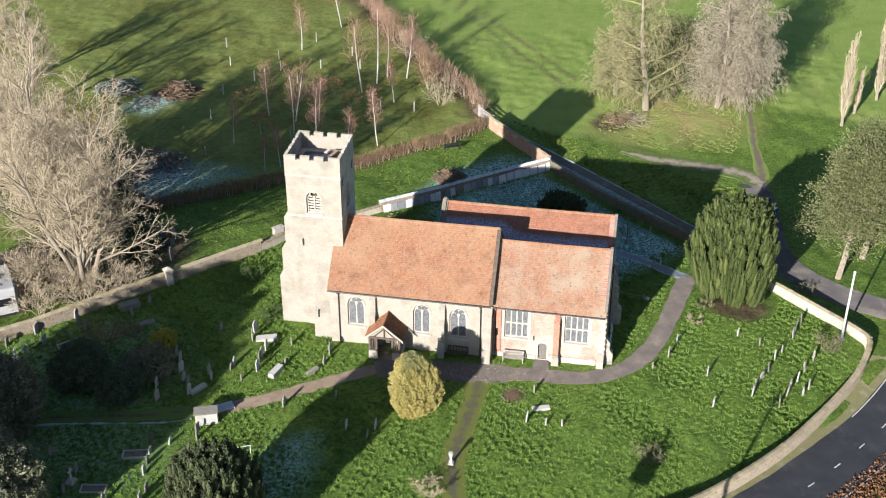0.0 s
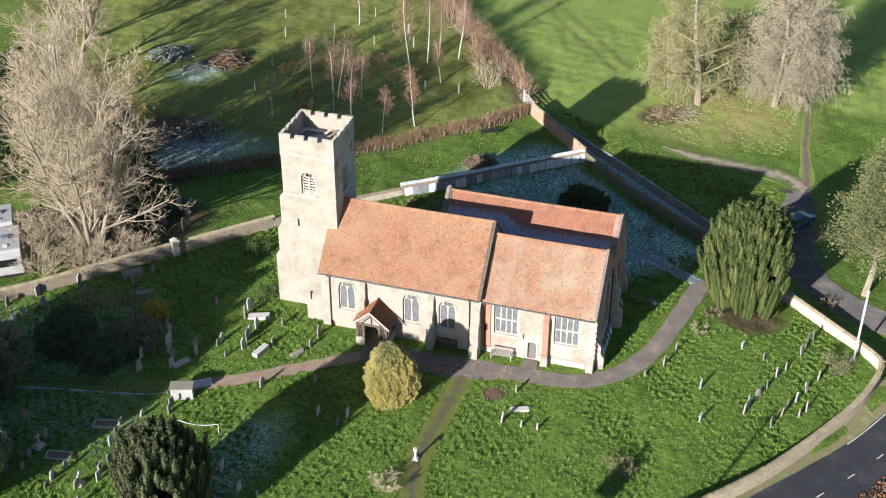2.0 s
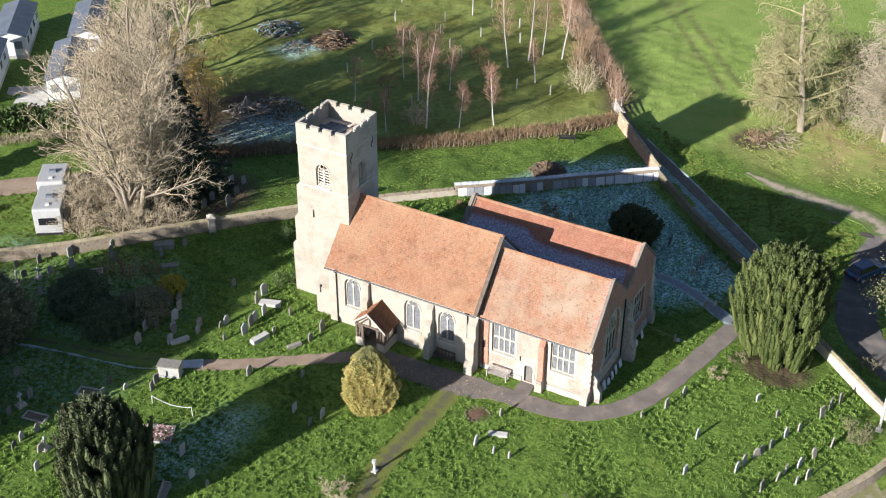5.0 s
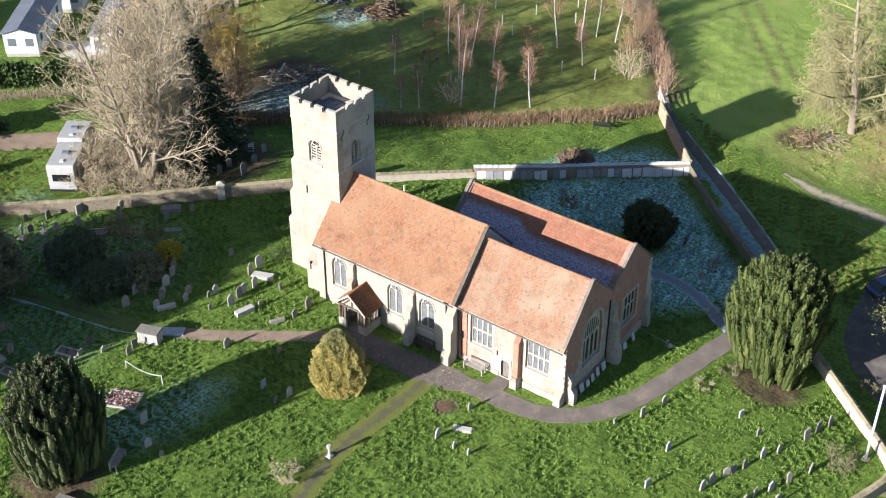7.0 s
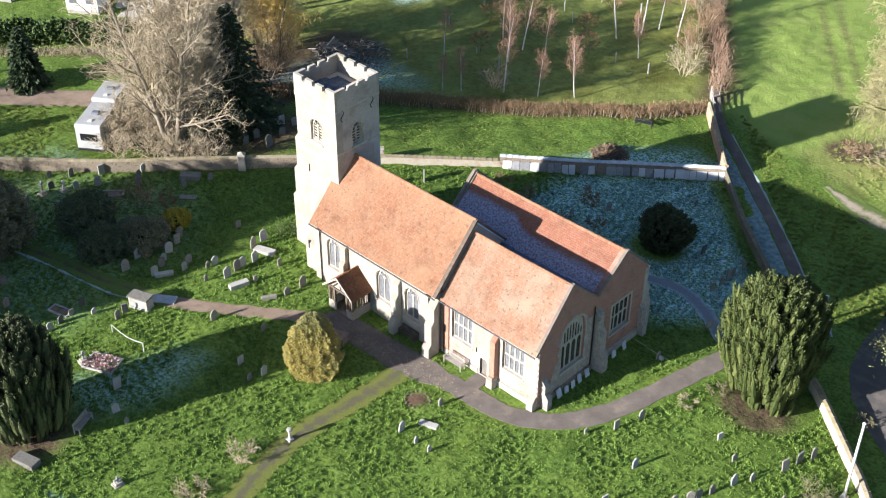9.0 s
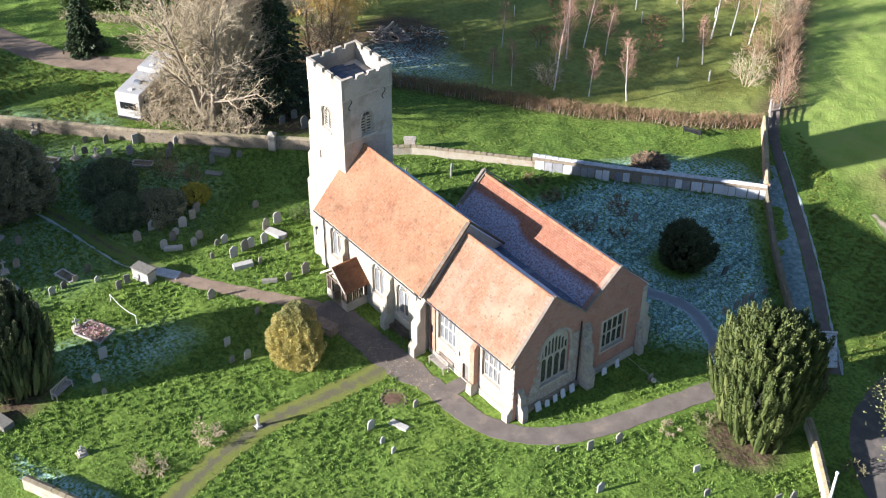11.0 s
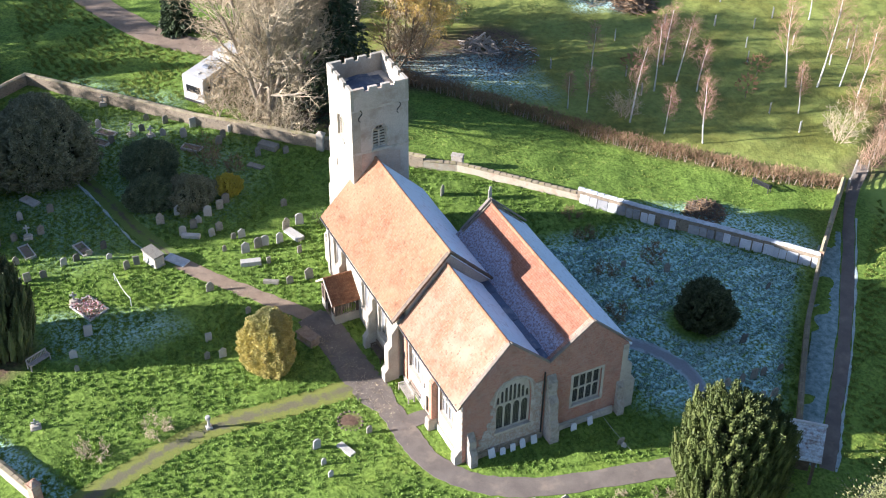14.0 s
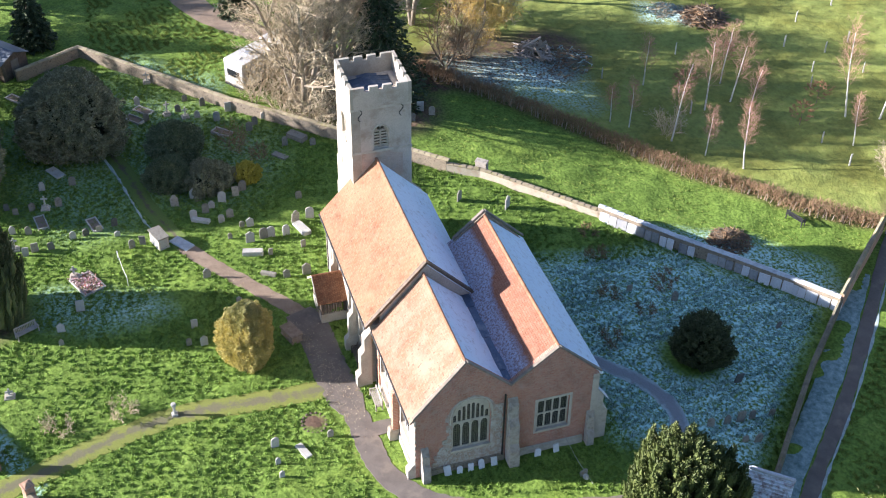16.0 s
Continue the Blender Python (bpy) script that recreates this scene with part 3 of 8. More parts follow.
PATH_NE = smooth_line([(1.5, 15.4), (3.4, 17.6), (6.0, 19.6), (9.0, 20.3), (12.0, 19.2), (15.0, 17.3), (16.8, 16.2)])
LANE = smooth_line([(-9.2, 52.5), (-5.0, 47.3), (0.6, 42.4), (5.0, 38.6), (9.25, 34.8), (12.8, 31.4), (16.65, 27.5), (18.7, 25.6), (20.6, 23.6)])
ROAD = smooth_line([(47.0, 24.0), (41.2, 13.5), (37.4, 5.3), (33.8, -1.5), (29.7, -7.4), (25.3, -12.9), (20.3, -18.2), (14.0, -23.5), (6.9, -28.4), (-3.0, -33.6), (-20.0, -40.5), (-45.0, -48.0), (-90.0, -61.0), (-220.0, -92.0), (-600.0, -170.0)])
DRIVE = smooth_line([(40.0, 13.5), (34.0, 15.2), (30.0, 17.3), (26.6, 20.6), (25.0, 25.0), (24.6, 31.0), (24.3, 38.0), (23.8, 40.5)])
FOOTWAY = smooth_line([(24.7, 39.6), (24.8, 42.5), (24.2, 48.8), (24.1, 53.6), (23.9, 58.0), (23.6, 66.0)])
TRACK = smooth_line([(25.0, 38.6), (22.6, 41.2), (19.1, 42.0), (15.5, 42.5), (12.4, 43.1), (9.0, 44.2)])
CARAVAN_ROAD = smooth_line([(-45.0, 10.0), (-52.0, 4.4), (-58.5, -1.4), (-64.2, -4.0), (-74.0, -7.0), (-100.0, -12.0)])
WALL_W = [(-51.4, -22.6), (-54.7, -16.3), (-45.2, -7.6), (-40.2, -3.2), (-35.8, 1.6), (-31.4, 6.2), (-27.6, 10.2), (-24.6, 13.6)]
WALL_N = [(-24.6, 13.6), (-23.0, 16.3), (-19.2, 20.2), (-15.0, 24.4)]
WALL_N2 = [(-15.0, 24.4), (-9.4, 29.3), (-5.8, 32.7), (-2.1, 35.9), (1.3, 38.6)]
WALL_E = [(1.3, 38.6), (7.2, 32.6), (12.4, 27.9), (17.2, 23.7), (19.6, 21.0)]
WALL_NE = [(1.3, 38.6), (-2.8, 43.2), (-6.7, 47.6)]
WALL_SE = smooth_line([(23.2, 17.0), (24.4, 16.1), (28.5, 12.5), (31.9, 9.4), (32.7, 7.6), (31.7, 4.0), (30.1, 0.6), (27.0, -4.7), (24.2, -8.9), (20.6, -13.2), (17.0, -16.6), (11.0, -20.6), (4.7, -24.5)], 3)
WALL_S = [(0.5, -26.9), (-2.6, -28.3), (-5.6, -29.7)]
N_HEDGE = smooth_line([(-47.0, 12.5), (-39.3, 19.2), (-34.6, 23.6), (-29.7, 27.6), (-24.8, 31.4), (-20.1, 35.0), (-16.2, 38.8), (-12.0, 42.4), (-8.9, 46.0), (-7.4, 48.2)])
E_HEDGE = smooth_line([(-8.6, 51.4), (-9.6, 54.4), (-14.6, 61.0), (-20.6, 69.6), (-27.0, 79.5), (-36.0, 92.0), (-55.0, 118.0)])
YARD = [(-53, -16), (-45.6, -8.2), (-35.8, 1.6), (-24.6, 13.6), (-15, 24.4), (1.3, 38.6), (17.2, 23.7), (24.4, 16.1), (32, 9), (31.7, 4), (27, -4.7), (20.6, -13.2), (12, -19.4), (4, -25), (-6, -29.7), (-30, -36), (-52, -30)]
CHURCH_PLAN = [(-18.6, 1.2), (-18.6, 7.6), (-14, 7.6), (-14, 8.2), (-6, 8.2), (-6, 14), (10.4, 14), (10.4, -0.2), (0.3, -0.4), (-14, -0.6), (-14, 1.2)]


def ribbon(name, line, width, material, lift, label, category, parent=None, cross=4):
    """A made-up surface laid on the ground, with a small edge all round."""
    s = Shape()
    n = cross + 1
    rng = random.Random(len(line) * 7)
    for k, (x, y) in enumerate(line):
        ax, ay = line[max(0, k - 1)]
        bx, by = line[min(len(line) - 1, k + 1)]
        d = math.hypot(bx - ax, by - ay) or 1
        nx, ny = -(by - ay) / d, (bx - ax) / d
        w = (width(x, y) if callable(width) else width) / 2 + rng.uniform(-0.08, 0.08)
        row = [(x + nx * w * (2 * j / cross - 1), y + ny * w * (2 * j / cross - 1)) for j in range(n)]
        s.v.append((row[0][0] - nx * 0.05, row[0][1] - ny * 0.05, lev(*row[0]) - 0.1))
        s.v.extend((px, py, lev(px, py) + lift + 0.015 * math.sin(math.pi * j / cross)) for j, (px, py) in enumerate(row))
        s.v.append((row[-1][0] + nx * 0.05, row[-1][1] + ny * 0.05, lev(*row[-1]) - 0.1))
    n += 2
    s.f = [(k * n + j, k * n + j + 1, (k + 1) * n + j + 1, (k + 1) * n + j) for k in range(len(line) - 1) for j in range(n - 1)]
    ob = part(name, s, material, parent)
    edge = [1.0] + [abs(2 * j / cross - 1) for j in range(cross + 1)] + [1.0]
    ob.data.attributes.new("edge", "FLOAT", "POINT").data.foreach_set("value", edge * len(line))
    return tagged(ob, label, category, kind="structure")


# ---- ground ----
def axis_of(lo, hi, fine, far):
    core = list(np.arange(lo, hi + 1e-6, fine))
    out, d = [], fine
    x = hi
    while x < far:
        d *= 1.25
        x += d
        out.append(x)
    low, d, x = [], fine, lo
    while x > -far:
        d *= 1.25
        x -= d
        low.append(x)
    return np.array(low[::-1] + core + out)


def build_ground():
    xs, ys = axis_of(-75, 46, 0.4, 3000), axis_of(-36, 76, 0.4, 3000)
    X, Y = np.meshgrid(xs, ys)
    Z = level(X, Y)
    rough = np.zeros(X.shape)
    rng = np.random.RandomState(4)
    for _ in range(26):
        a, f, ph = rng.uniform(0, 6.28), rng.uniform(0.6, 4.0), rng.uniform(0, 6.28)
        rough += np.sin((X * math.cos(a) + Y * math.sin(a)) * f + ph) * 0.9 / (1 + f)
    keep = np.ones(X.shape)
    for line, w in ((PATH_N, 1.4), (PATH_M, 1.0), (PATH_W, 0.9), (PATH_S, 1.1), (PATH_NE, 0.8), (LANE, 0.9), (ROAD, 3.0), (DRIVE, 1.8), (TRACK, 1.3), (FOOTWAY, 0.8), (CARAVAN_ROAD, 1.6)):
        keep = np.minimum(keep, step(near_line(X, Y, line), w, w + 0.7))
    Z = Z + rough * 0.045 * keep * ((X > -80) & (X < 50) & (Y > -40) & (Y < 80))
    ny, nx = X.shape
    idx = np.arange(nx * ny).reshape(ny, nx)
    faces = np.stack([idx[:-1, :-1], idx[:-1, 1:], idx[1:, 1:], idx[1:, :-1]], -1).reshape(-1, 4)
    me = bpy.data.meshes.new("ground")
    me.from_pydata(np.stack([X, Y, Z], -1).reshape(-1, 3).tolist(), [], faces.tolist())
    me.shade_smooth()
    frost = within(X, Y, [(-10, 16.5), (-9.5, 28.2), (0.8, 37.6), (17.0, 22.5), (12.6, 18.2), (10.2, 15.4)], 1.5)
    frost *= step(np.hypot(X - 3.6, Y - 24.2), 1.8, 3.4) * step(near_line(X, Y, WALL_E), 0.3, 2.4)
    frost = np.maximum(frost, 0.8 * within(X, Y, [(-8.8, -29.2), (-5.2, -27.5), (-0.4, -25.1), (3.0, -23.6), (4.3, -24.0), (-2.6, -27.9), (-6.0, -29.6)], 0.4))
    # faint frost among the west graves, its colour also brightening their shaded grass
    frost = np.maximum(frost, 0.22 * within(X, Y, [(-50, -16), (-42, -7.5), (-35, -0.5), (-29, -1), (-25, -5), (-27, -13), (-24, -15), (-24, -20), (-30, -23), (-42, -24)], 2.5))
    frost = np.maximum(frost, 0.9 * within(X, Y, [(-13, 27.5), (-9, 36), (-4, 40.5), (0.4, 39.4)], 1.2))
    frost = np.maximum(frost, 0.52 * within(X, Y, [(-17.5, -22.2), (-14.7, -13.9), (-12.0, -13.0), (-11.4, -16.0), (-11.5, -19.0), (-13.3, -22.6)], 1.2))
    frost = np.maximum(frost, 0.7 * within(X, Y, [(-44, 20), (-42, 32), (-33, 31), (-36, 25)], 2.5))
    frost = np.maximum(frost, 0.8 * within(X, Y, [(-52, 45), (-50, 49), (-46, 48.5), (-48, 44)], 1.0))
    frost = np.maximum(frost, 0.25 * within(X, Y, [(-50, -13), (-47, -8), (-43, -4), (-46, -3), (-54, -12)], 1.0))
    field = within(X, Y, [(-7.2, 49.5), (-13, 60.5), (-56, 122), (-600, 800), (900, 900), (900, 62), (40, 56), (25, 60), (9, 59), (4, 47)], 1.0)
    rank = 0.9 * within(X, Y, [(5.5, 49.5), (6.5, 58), (14, 62), (24, 60), (22.6, 50), (12, 46.5)], 3.5)
    meadow = within(X, Y, [(-50, 11), (-39.3, 19.6), (-29.7, 28), (-20.1, 35.4), (-12, 42.8), (-8.4, 47.5), (-9.2, 52), (-14.2, 60.5), (-27, 79), (-55, 117), (-120, 110), (-70, 40)], 1.5)
    soil_shade = np.zeros(X.shape)
    # bare soil and litter; the circles by the western trees also paint shade
    for x, y, r in ((21.4, 12.2, 3.7), (-15.2, -27.2, 4.4), (7.4, 51.6, 3.2), (-41.5, 29.0, 5.5), (-40.0, 7.0, 7.5), (-36.0, 11.5, 6.5), (-41.5, 17.0, 5.0), (-46.0, 24.0, 6.0), (-42.5, 21.5, 7.0), (-44.5, 31.0, 6.0), (-47.5, 50.0, 3.5), (2.9, -5.0, 1.0), (-8.6, 33.6, 1.8)):
        soil_shade = np.maximum(soil_shade, 1 - step(np.hypot(X - x, Y - y), r * 0.5, r))
    soil_shade = np.maximum(soil_shade, 0.85 * (1 - step(near_line(X, Y, E_HEDGE), 0.8, 3.0)))
    soil_shade = np.maximum(soil_shade, 0.5 * (1 - step(near_line(X, Y, N_HEDGE), 0.5, 1.3)))
    for off in (0.0, 1.5):
        soil_shade = np.maximum(soil_shade, 0.55 * (1 - step(near_line(X, Y, [(0.6 + off, 62.0 + off), (-10.6 + off, 77.2 + off), (-30 + off, 104 + off)]), 0.15, 0.6)))
    for name, a in (("frost", frost), ("meadow", meadow), ("field", field), ("rank", rank), ("soil_shade", soil_shade)):
        me.attributes.new(name, "FLOAT", "POINT").data.foreach_set("value", a.reshape(-1).astype(np.float32))
    me.materials.append(M_GROUND)
    return tagged(new("ground", me), "tufted winter grass with frost in the shade", "ground", kind="structure")


build_ground()
ribbon("path_churchyard", PATH_N, lambda x, y: 1.7 + 1.0 * float(step(x, -11, -8) * (1 - step(x, 0.5, 3))) - 0.3 * float(1 - step(x, -12, -8)), M_ASPHALT, 0.03, "worn grey asphalt path round the church", "path")
ribbon("path_door", [(4.75, -2.2), (4.72, -1.2), (4.66, -0.4), (4.64, 0.3)], lambda x, y: 1.3 + 0.7 * float(1 - step(y, -2.0, -0.9)), M_ASPHALT, 0.034, "short asphalt spur to the priest's door", "path")
ribbon("path_middle", PATH_M, 1.35, M_GRAVEL, 0.024, "worn gravelly path towards the west graves", "path")
ribbon("path_west", PATH_W, 1.5, M_EARTH, 0.025, "dark trodden earth path among the graves", "path", cross=6)
ribbon("trim_path_edge", KERB_W, 0.16, M_RIME, 0.05, "pale stone edging along the earth path", "edging", cross=2)
ribbon("path_south", PATH_S, 1.95, M_MOSS, 0.02, "mossy old path through the south grass", "path", cross=8)
ribbon("path_north", PATH_NE, 1.35, M_ICY, 0.03, "narrow asphalt path white with frost", "path")
ribbon("path_lane", LANE, 1.05, M_ASPHALT, 0.03, "narrow tarmac path outside the wall", "path")
LANE_IN = [(x - 1.1, y - 1.18) for x, y in LANE[10:]]
LANE_OUT = [(x + 0.44, y + 0.48) for x, y in LANE[8:]]
ribbon("verge_lane", LANE_IN, 1.9, M_FROSTGRASS, 0.022, "strip of frosted grass between wall and path", "verge")
ribbon("verge_rime", LANE_OUT, 0.18, M_RIME, 0.02, "white rime along the edge of the path", "verge")
ribbon("road", ROAD, 5.2, M_ROAD, 0.03, "curving dark asphalt road", "road")
ribbon("footway", FOOTWAY, lambda x, y: 1.8 - 0.7 * float(step(y, 41, 46)) - 0.3 * float(step(y, 50, 62)), M_TRODDEN, 0.03, "muddy footway under the old trees", "footway", cross=6)
ribbon("drive", DRIVE, lambda x, y: 3.6 - 1.6 * float(step(y, 33, 41)), M_DRIVE, 0.028, "worn tarmac drive past the yew", "drive")
ribbon("track", TRACK, lambda x, y: 0.8 + 2.2 * float(step(x, 9.0, 15.0)), M_MUD, 0.032, "muddy gravel track", "track", cross=8)
ribbon("caravan_road", CARAVAN_ROAD, 3.2, M_GRAVEL, 0.02, "brown gravel site road", "road")

# ---- churchyard walls ----
COPE = Shape().add([(-0.29, -0.26, 0), (0.29, -0.26, 0), (0.29, 0.26, 0), (-0.29, 0.26, 0), (-0.29, -0.24, 0.07), (0.29, -0.24, 0.07), (0.29, 0.24, 0.07), (-0.29, 0.24, 0.07), (-0.285, 0, 0.16), (0.285, 0, 0.16)],
                   [(0, 1, 5, 4), (2, 3, 7, 6), (4, 5, 9, 8), (6, 7, 8, 9), (0, 4, 8, 7, 3), (1, 2, 6, 9, 5), (3, 2, 1, 0)])


def yard_wall(name, line, height, material, cope_mat, label, thick=0.42):
    s = Shape()
    for k, (x, y) in enumerate(line):
        ax, ay = line[max(0, k - 1)]
        bx, by = line[min(len(line) - 1, k + 1)]
        d = math.hypot(bx - ax, by - ay)
        nx, ny = -(by - ay) / d * thick / 2, (bx - ax) / d * thick / 2
        z = lev(x, y)
        s.v += [(x - nx * 1.15, y - ny * 1.15, z - 0.3), (x - nx, y - ny, z + height), (x + nx, y + ny, z + height), (x + nx * 1.15, y + ny * 1.15, z - 0.3)]
    for k in range(len(line) - 1):
        s.f += [(4 * k + j, 4 * k + j + 1, 4 * k + j + 5, 4 * k + j + 4) for j in range(3)]
    s.f += [(0, 3, 2, 1), tuple(4 * (len(line) - 1) + j for j in range(4))]
    ob = tagged(part(name, s, material, fix=True), label, "wall", kind="structure")
    cope = Shape().add([(x, y * thick / 0.42, z) for x, y, z in COPE.v], COPE.f)
    me = cope.mesh("coping_stone", fix=True)
    me.materials.append(cope_mat)
    rng = random.Random(len(line))
    carry = 0.3
    for (ax, ay), (bx, by) in zip(line[:-1], line[1:]):
        d = math.hypot(bx - ax, by - ay)
        yaw = math.degrees(math.atan2(by - ay, bx - ax))
        while carry < d:
            x, y = ax + (bx - ax) * carry / d, ay + (by - ay) * carry / d
            part("coping_stone", me, cope_mat, ob, m=pose(x, y, lev(x, y) + height - 0.003 + rng.uniform(0, 0.02), rng.uniform(-2, 2), rng.uniform(-1.5, 1.5), yaw + rng.uniform(-1.5, 1.5)))
            carry += 0.6
        carry -= d
    return ob


yard_wall("wall_west", WALL_W, 1.15, M_RUBBLE, M_COPING_W, "old flint and brick churchyard wall with mossy coping")
yard_wall("wall_north_a", WALL_N, 0.75, M_CREAM, M_COPING, "low pale flint churchyard wall with stone coping")
yard_wall("wall_north_b", WALL_N2, 1.25, M_RUBBLE, M_COPING_F, "pale churchyard wall with frosted coping and slabs leaning on it")
yard_wall("wall_east", WALL_E, 0.95, M_RUBBLE_M, M_COPING_E, "flint churchyard wall beside the narrow path", 0.32)
yard_wall("wall_garden", WALL_NE, 1.5, M_WALLBRICK, M_COPING, "red brick garden wall running north", 0.34)
yard_wall("wall_drive", WALL_SE[:13], 1.0, M_CREAM, M_COPING, "pale limewashed brick wall beside the drive")
yard_wall("wall_road", WALL_SE[12:], 1.0, M_RUBBLE, M_COPING, "old flint wall curving along the road")
yard_wall("wall_south", WALL_S, 1.0, M_CREAM, M_COPING, "pale brick wall by the south gate")
PIER = Shape().box(-0.34, 0.34, -0.34, 0.34, -0.3, 1.55, 0.02).box(-0.4, 0.4, -0.4, 0.4, 1.55, 1.68, 0.03).box(-0.3, 0.3, -0.3, 0.3, 1.68, 1.9, 0.22)
for x, y, yaw in ((-31.2, 6.1, 45), (0.8, -26.7, 25), (4.4, -24.5, 25)):
    tagged(part("gate_pier", PIER, M_WALLBRICK if y < -20 else M_STONE, m=pose(x, y, lev(x, y), 0, 0, yaw), bevel=0.015), "squat stone pier with a capped top in the wall", "pier", "stone piers in the walls")

tagged(part("stone_block", Shape().box(-0.55, 0.55, -0.3, 0.3, -0.3, 1.2, 0.03).box(-0.6, 0.6, -0.34, 0.34, 1.2, 1.3, 0.03), M_STONE_D, m=pose(-23.63, 16.58, lev(-23.63, 16.58), 0, 0, 48), bevel=0.02), "squat broad stone block rising from the low wall", "pier")

# ---- church ----
church = thing("church", "medieval church, pale render, red tiled roofs, battlemented tower", "church")
E_FACE = Matrix(((0, -1, 0, 0), (1, 0, 0, 0), (0, 0, 1, 0), (0, 0, 0, 1)))  # x runs north, the depth runs west


def on_south(y):
    return Matrix.Translation((0, y, 0))


def on_east(x):
    return Matrix.Translation((x, 0, 0)) @ E_FACE


def wall_part(name, outer, holes, depth, m, material, label=""):
    return part(name, panel(outer, holes, depth, m), material, church, label)


def slope(name, x0, x1, ya, za, yb, zb, material, label, thick=0.14, parent=None):
    """A roof slope from its eave (ya, za) up to its ridge (yb, zb), a little uneven along its length."""
    s = Shape()
    nx, nr = 24, 14
    L = math.hypot(yb - ya, zb - za)
    ny, nz = -(zb - za) / L * (1 if yb > ya else -1), abs(yb - ya) / L
    for k in range(nx + 1):
        for j in range(nr + 1):
            t = j / nr
            x = x0 + (x1 - x0) * k / nx
            o = 0.03 * noise.noise(Vector((x * 0.45, t * 3.0, ya))) - 0.035 * math.sin(math.pi * t) * (0.6 + 0.4 * math.sin(x * 0.7))
            s.v.append((x, ya + (yb - ya) * t + ny * o, za + (zb - za) * t + nz * o))
    n = nr + 1
    s.f = [(k * n + j, (k + 1) * n + j, (k + 1) * n + j + 1, k * n + j + 1) for k in range(nx) for j in range(nr)]
    b = len(s.v)
    s.v += [(x, y - ny * thick, z - nz * thick) for x, y, z in s.v]
    s.f += [tuple(b + i for i in q[::-1]) for q in s.f]
    for k in range(nx):
        for j in (0, nr):
            s.f.append((k * n + j, (k + 1) * n + j, b + (k + 1) * n + j, b + k * n + j))
    for j in range(nr):
        for k in (0, nx):
            s.f.append((k * n + j, k * n + j + 1, b + k * n + j + 1, b + k * n + j))
    return part(name, s, material, parent or church, label, fix=True)


def lights_grid(x0, x1, z0, z1, cols, rows, bar=0.11):
    """The openings of a mullioned window: small arched lights in rows."""
    out = []
    w, h = (x1 - x0 - bar * (cols + 1)) / cols, (z1 - z0 - bar * (rows + 1)) / rows
    for r in range(rows):
        for c in range(cols):
            a, b = x0 + bar + c * (w + bar), z0 + bar + r * (h + bar)
            out.append(arched(a + w / 2, b, w, b + h - w * 0.5, w * 0.5, 4, False))
    return out


def lights_two(cx, z0, w, spring, rise, bar=0.12):
    lw = (w - 3 * bar) / 2
    out = [arched(cx + s * (lw + bar) / 2, z0 + bar, lw, spring - 0.05, lw * 0.95, 4) for s in (-1, 1)]
    e = 0.13 * w
    out += [[(cx + s * lw * 0.52 + e * math.cos(a), spring + rise * 0.62 + e * 1.2 * math.sin(a)) for a in [6.2832 * k / 8 for k in range(8)]] for s in (-0.62, 0.62)]
    return out


def window(m, opening, lights, label, louvres=False, recess=0.18, sill=True, hood=True, glass=None):
    """A window set in a wall's opening: the stone tracery, its glass or louvres, a hood and a sill."""
    fr = part("window", panel(opening, lights, 0.14, m @ Matrix.Translation((0, recess, 0))), M_STONE, church, label)
    xs, zs = [p[0] for p in opening], [p[1] for p in opening]
    if louvres:
        for lp in lights[:2]:
            lx = [p[0] for p in lp]
            lz = [p[1] for p in lp]
            z = min(lz) + 0.05
            while z < max(lz) - 0.18:
                s = Shape().box(min(lx) - 0.02, max(lx) + 0.02, -0.12, 0.12, -0.02, 0.02)
                part("louvre", s, M_STONE, fr, m=m @ pose((0), recess + 0.1, z + 0.06, -58, 0, 0))
                z += 0.26
        back = panel(grown(opening, 0.06), [], 0.04, m @ Matrix.Translation((0, recess + 0.32, 0)))
        part("shutter_back", back, M_SHUTTER, fr)
    else:
        part("glazing", panel(grown(opening, -0.02), [], 0.02, m @ Matrix.Translation((0, recess + 0.06, 0))), glass or M_GLASS, fr, "small leaded panes")
    if sill:
        s = Shape().box(min(xs) - 0.1, max(xs) + 0.1, -0.09, recess, min(zs) - 0.16, min(zs) + 0.02)
        part("sill", s.mesh("sill", 0.015), M_STONE, fr, m=m)
    if hood:
        top = [(p[0], 0, p[1]) for p in opening[2:]]
        c = ((min(xs) + max(xs)) / 2, min(zs) + 0.5)
        pts = [Vector((c[0] + (x - c[0]) * 1.1, -0.02, z + 0.1)) for x, _, z in top]
        s = Shape().tube(pts, [0.055] * len(pts), 5)
        part("hood_mould", s, M_STONE, fr, m=m)
    return fr


# tower
TX0, TX1, TY0, TY1 = -17.85, -13.1, 2.25, 6.95
bel_s = arched(-15.5, 11.4, 1.3, 12.75, 0.75)
bel_e = arched(4.55, 11.25, 1.2, 12.6, 0.75)
slit_a, slit_b = rect(-16.72, -16.55, 8.1, 8.85), rect(-15.12, -14.98, 2.1, 2.85)
wall_part("tower_wall", rect(TX0, TX1, -0.3, 15.3), [bel_s, slit_a], 0.7, on_south(TY0), M_RENDER)
wall_part("tower_wall", rect(TY0 + 0.7, TY1 - 0.7, -0.3, 15.3), [bel_e], 0.7, on_east(TX1), M_TOWER_E, "weathered grey render, toned paler for its shaded side")
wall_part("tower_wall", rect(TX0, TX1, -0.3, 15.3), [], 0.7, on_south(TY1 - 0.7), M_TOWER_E)
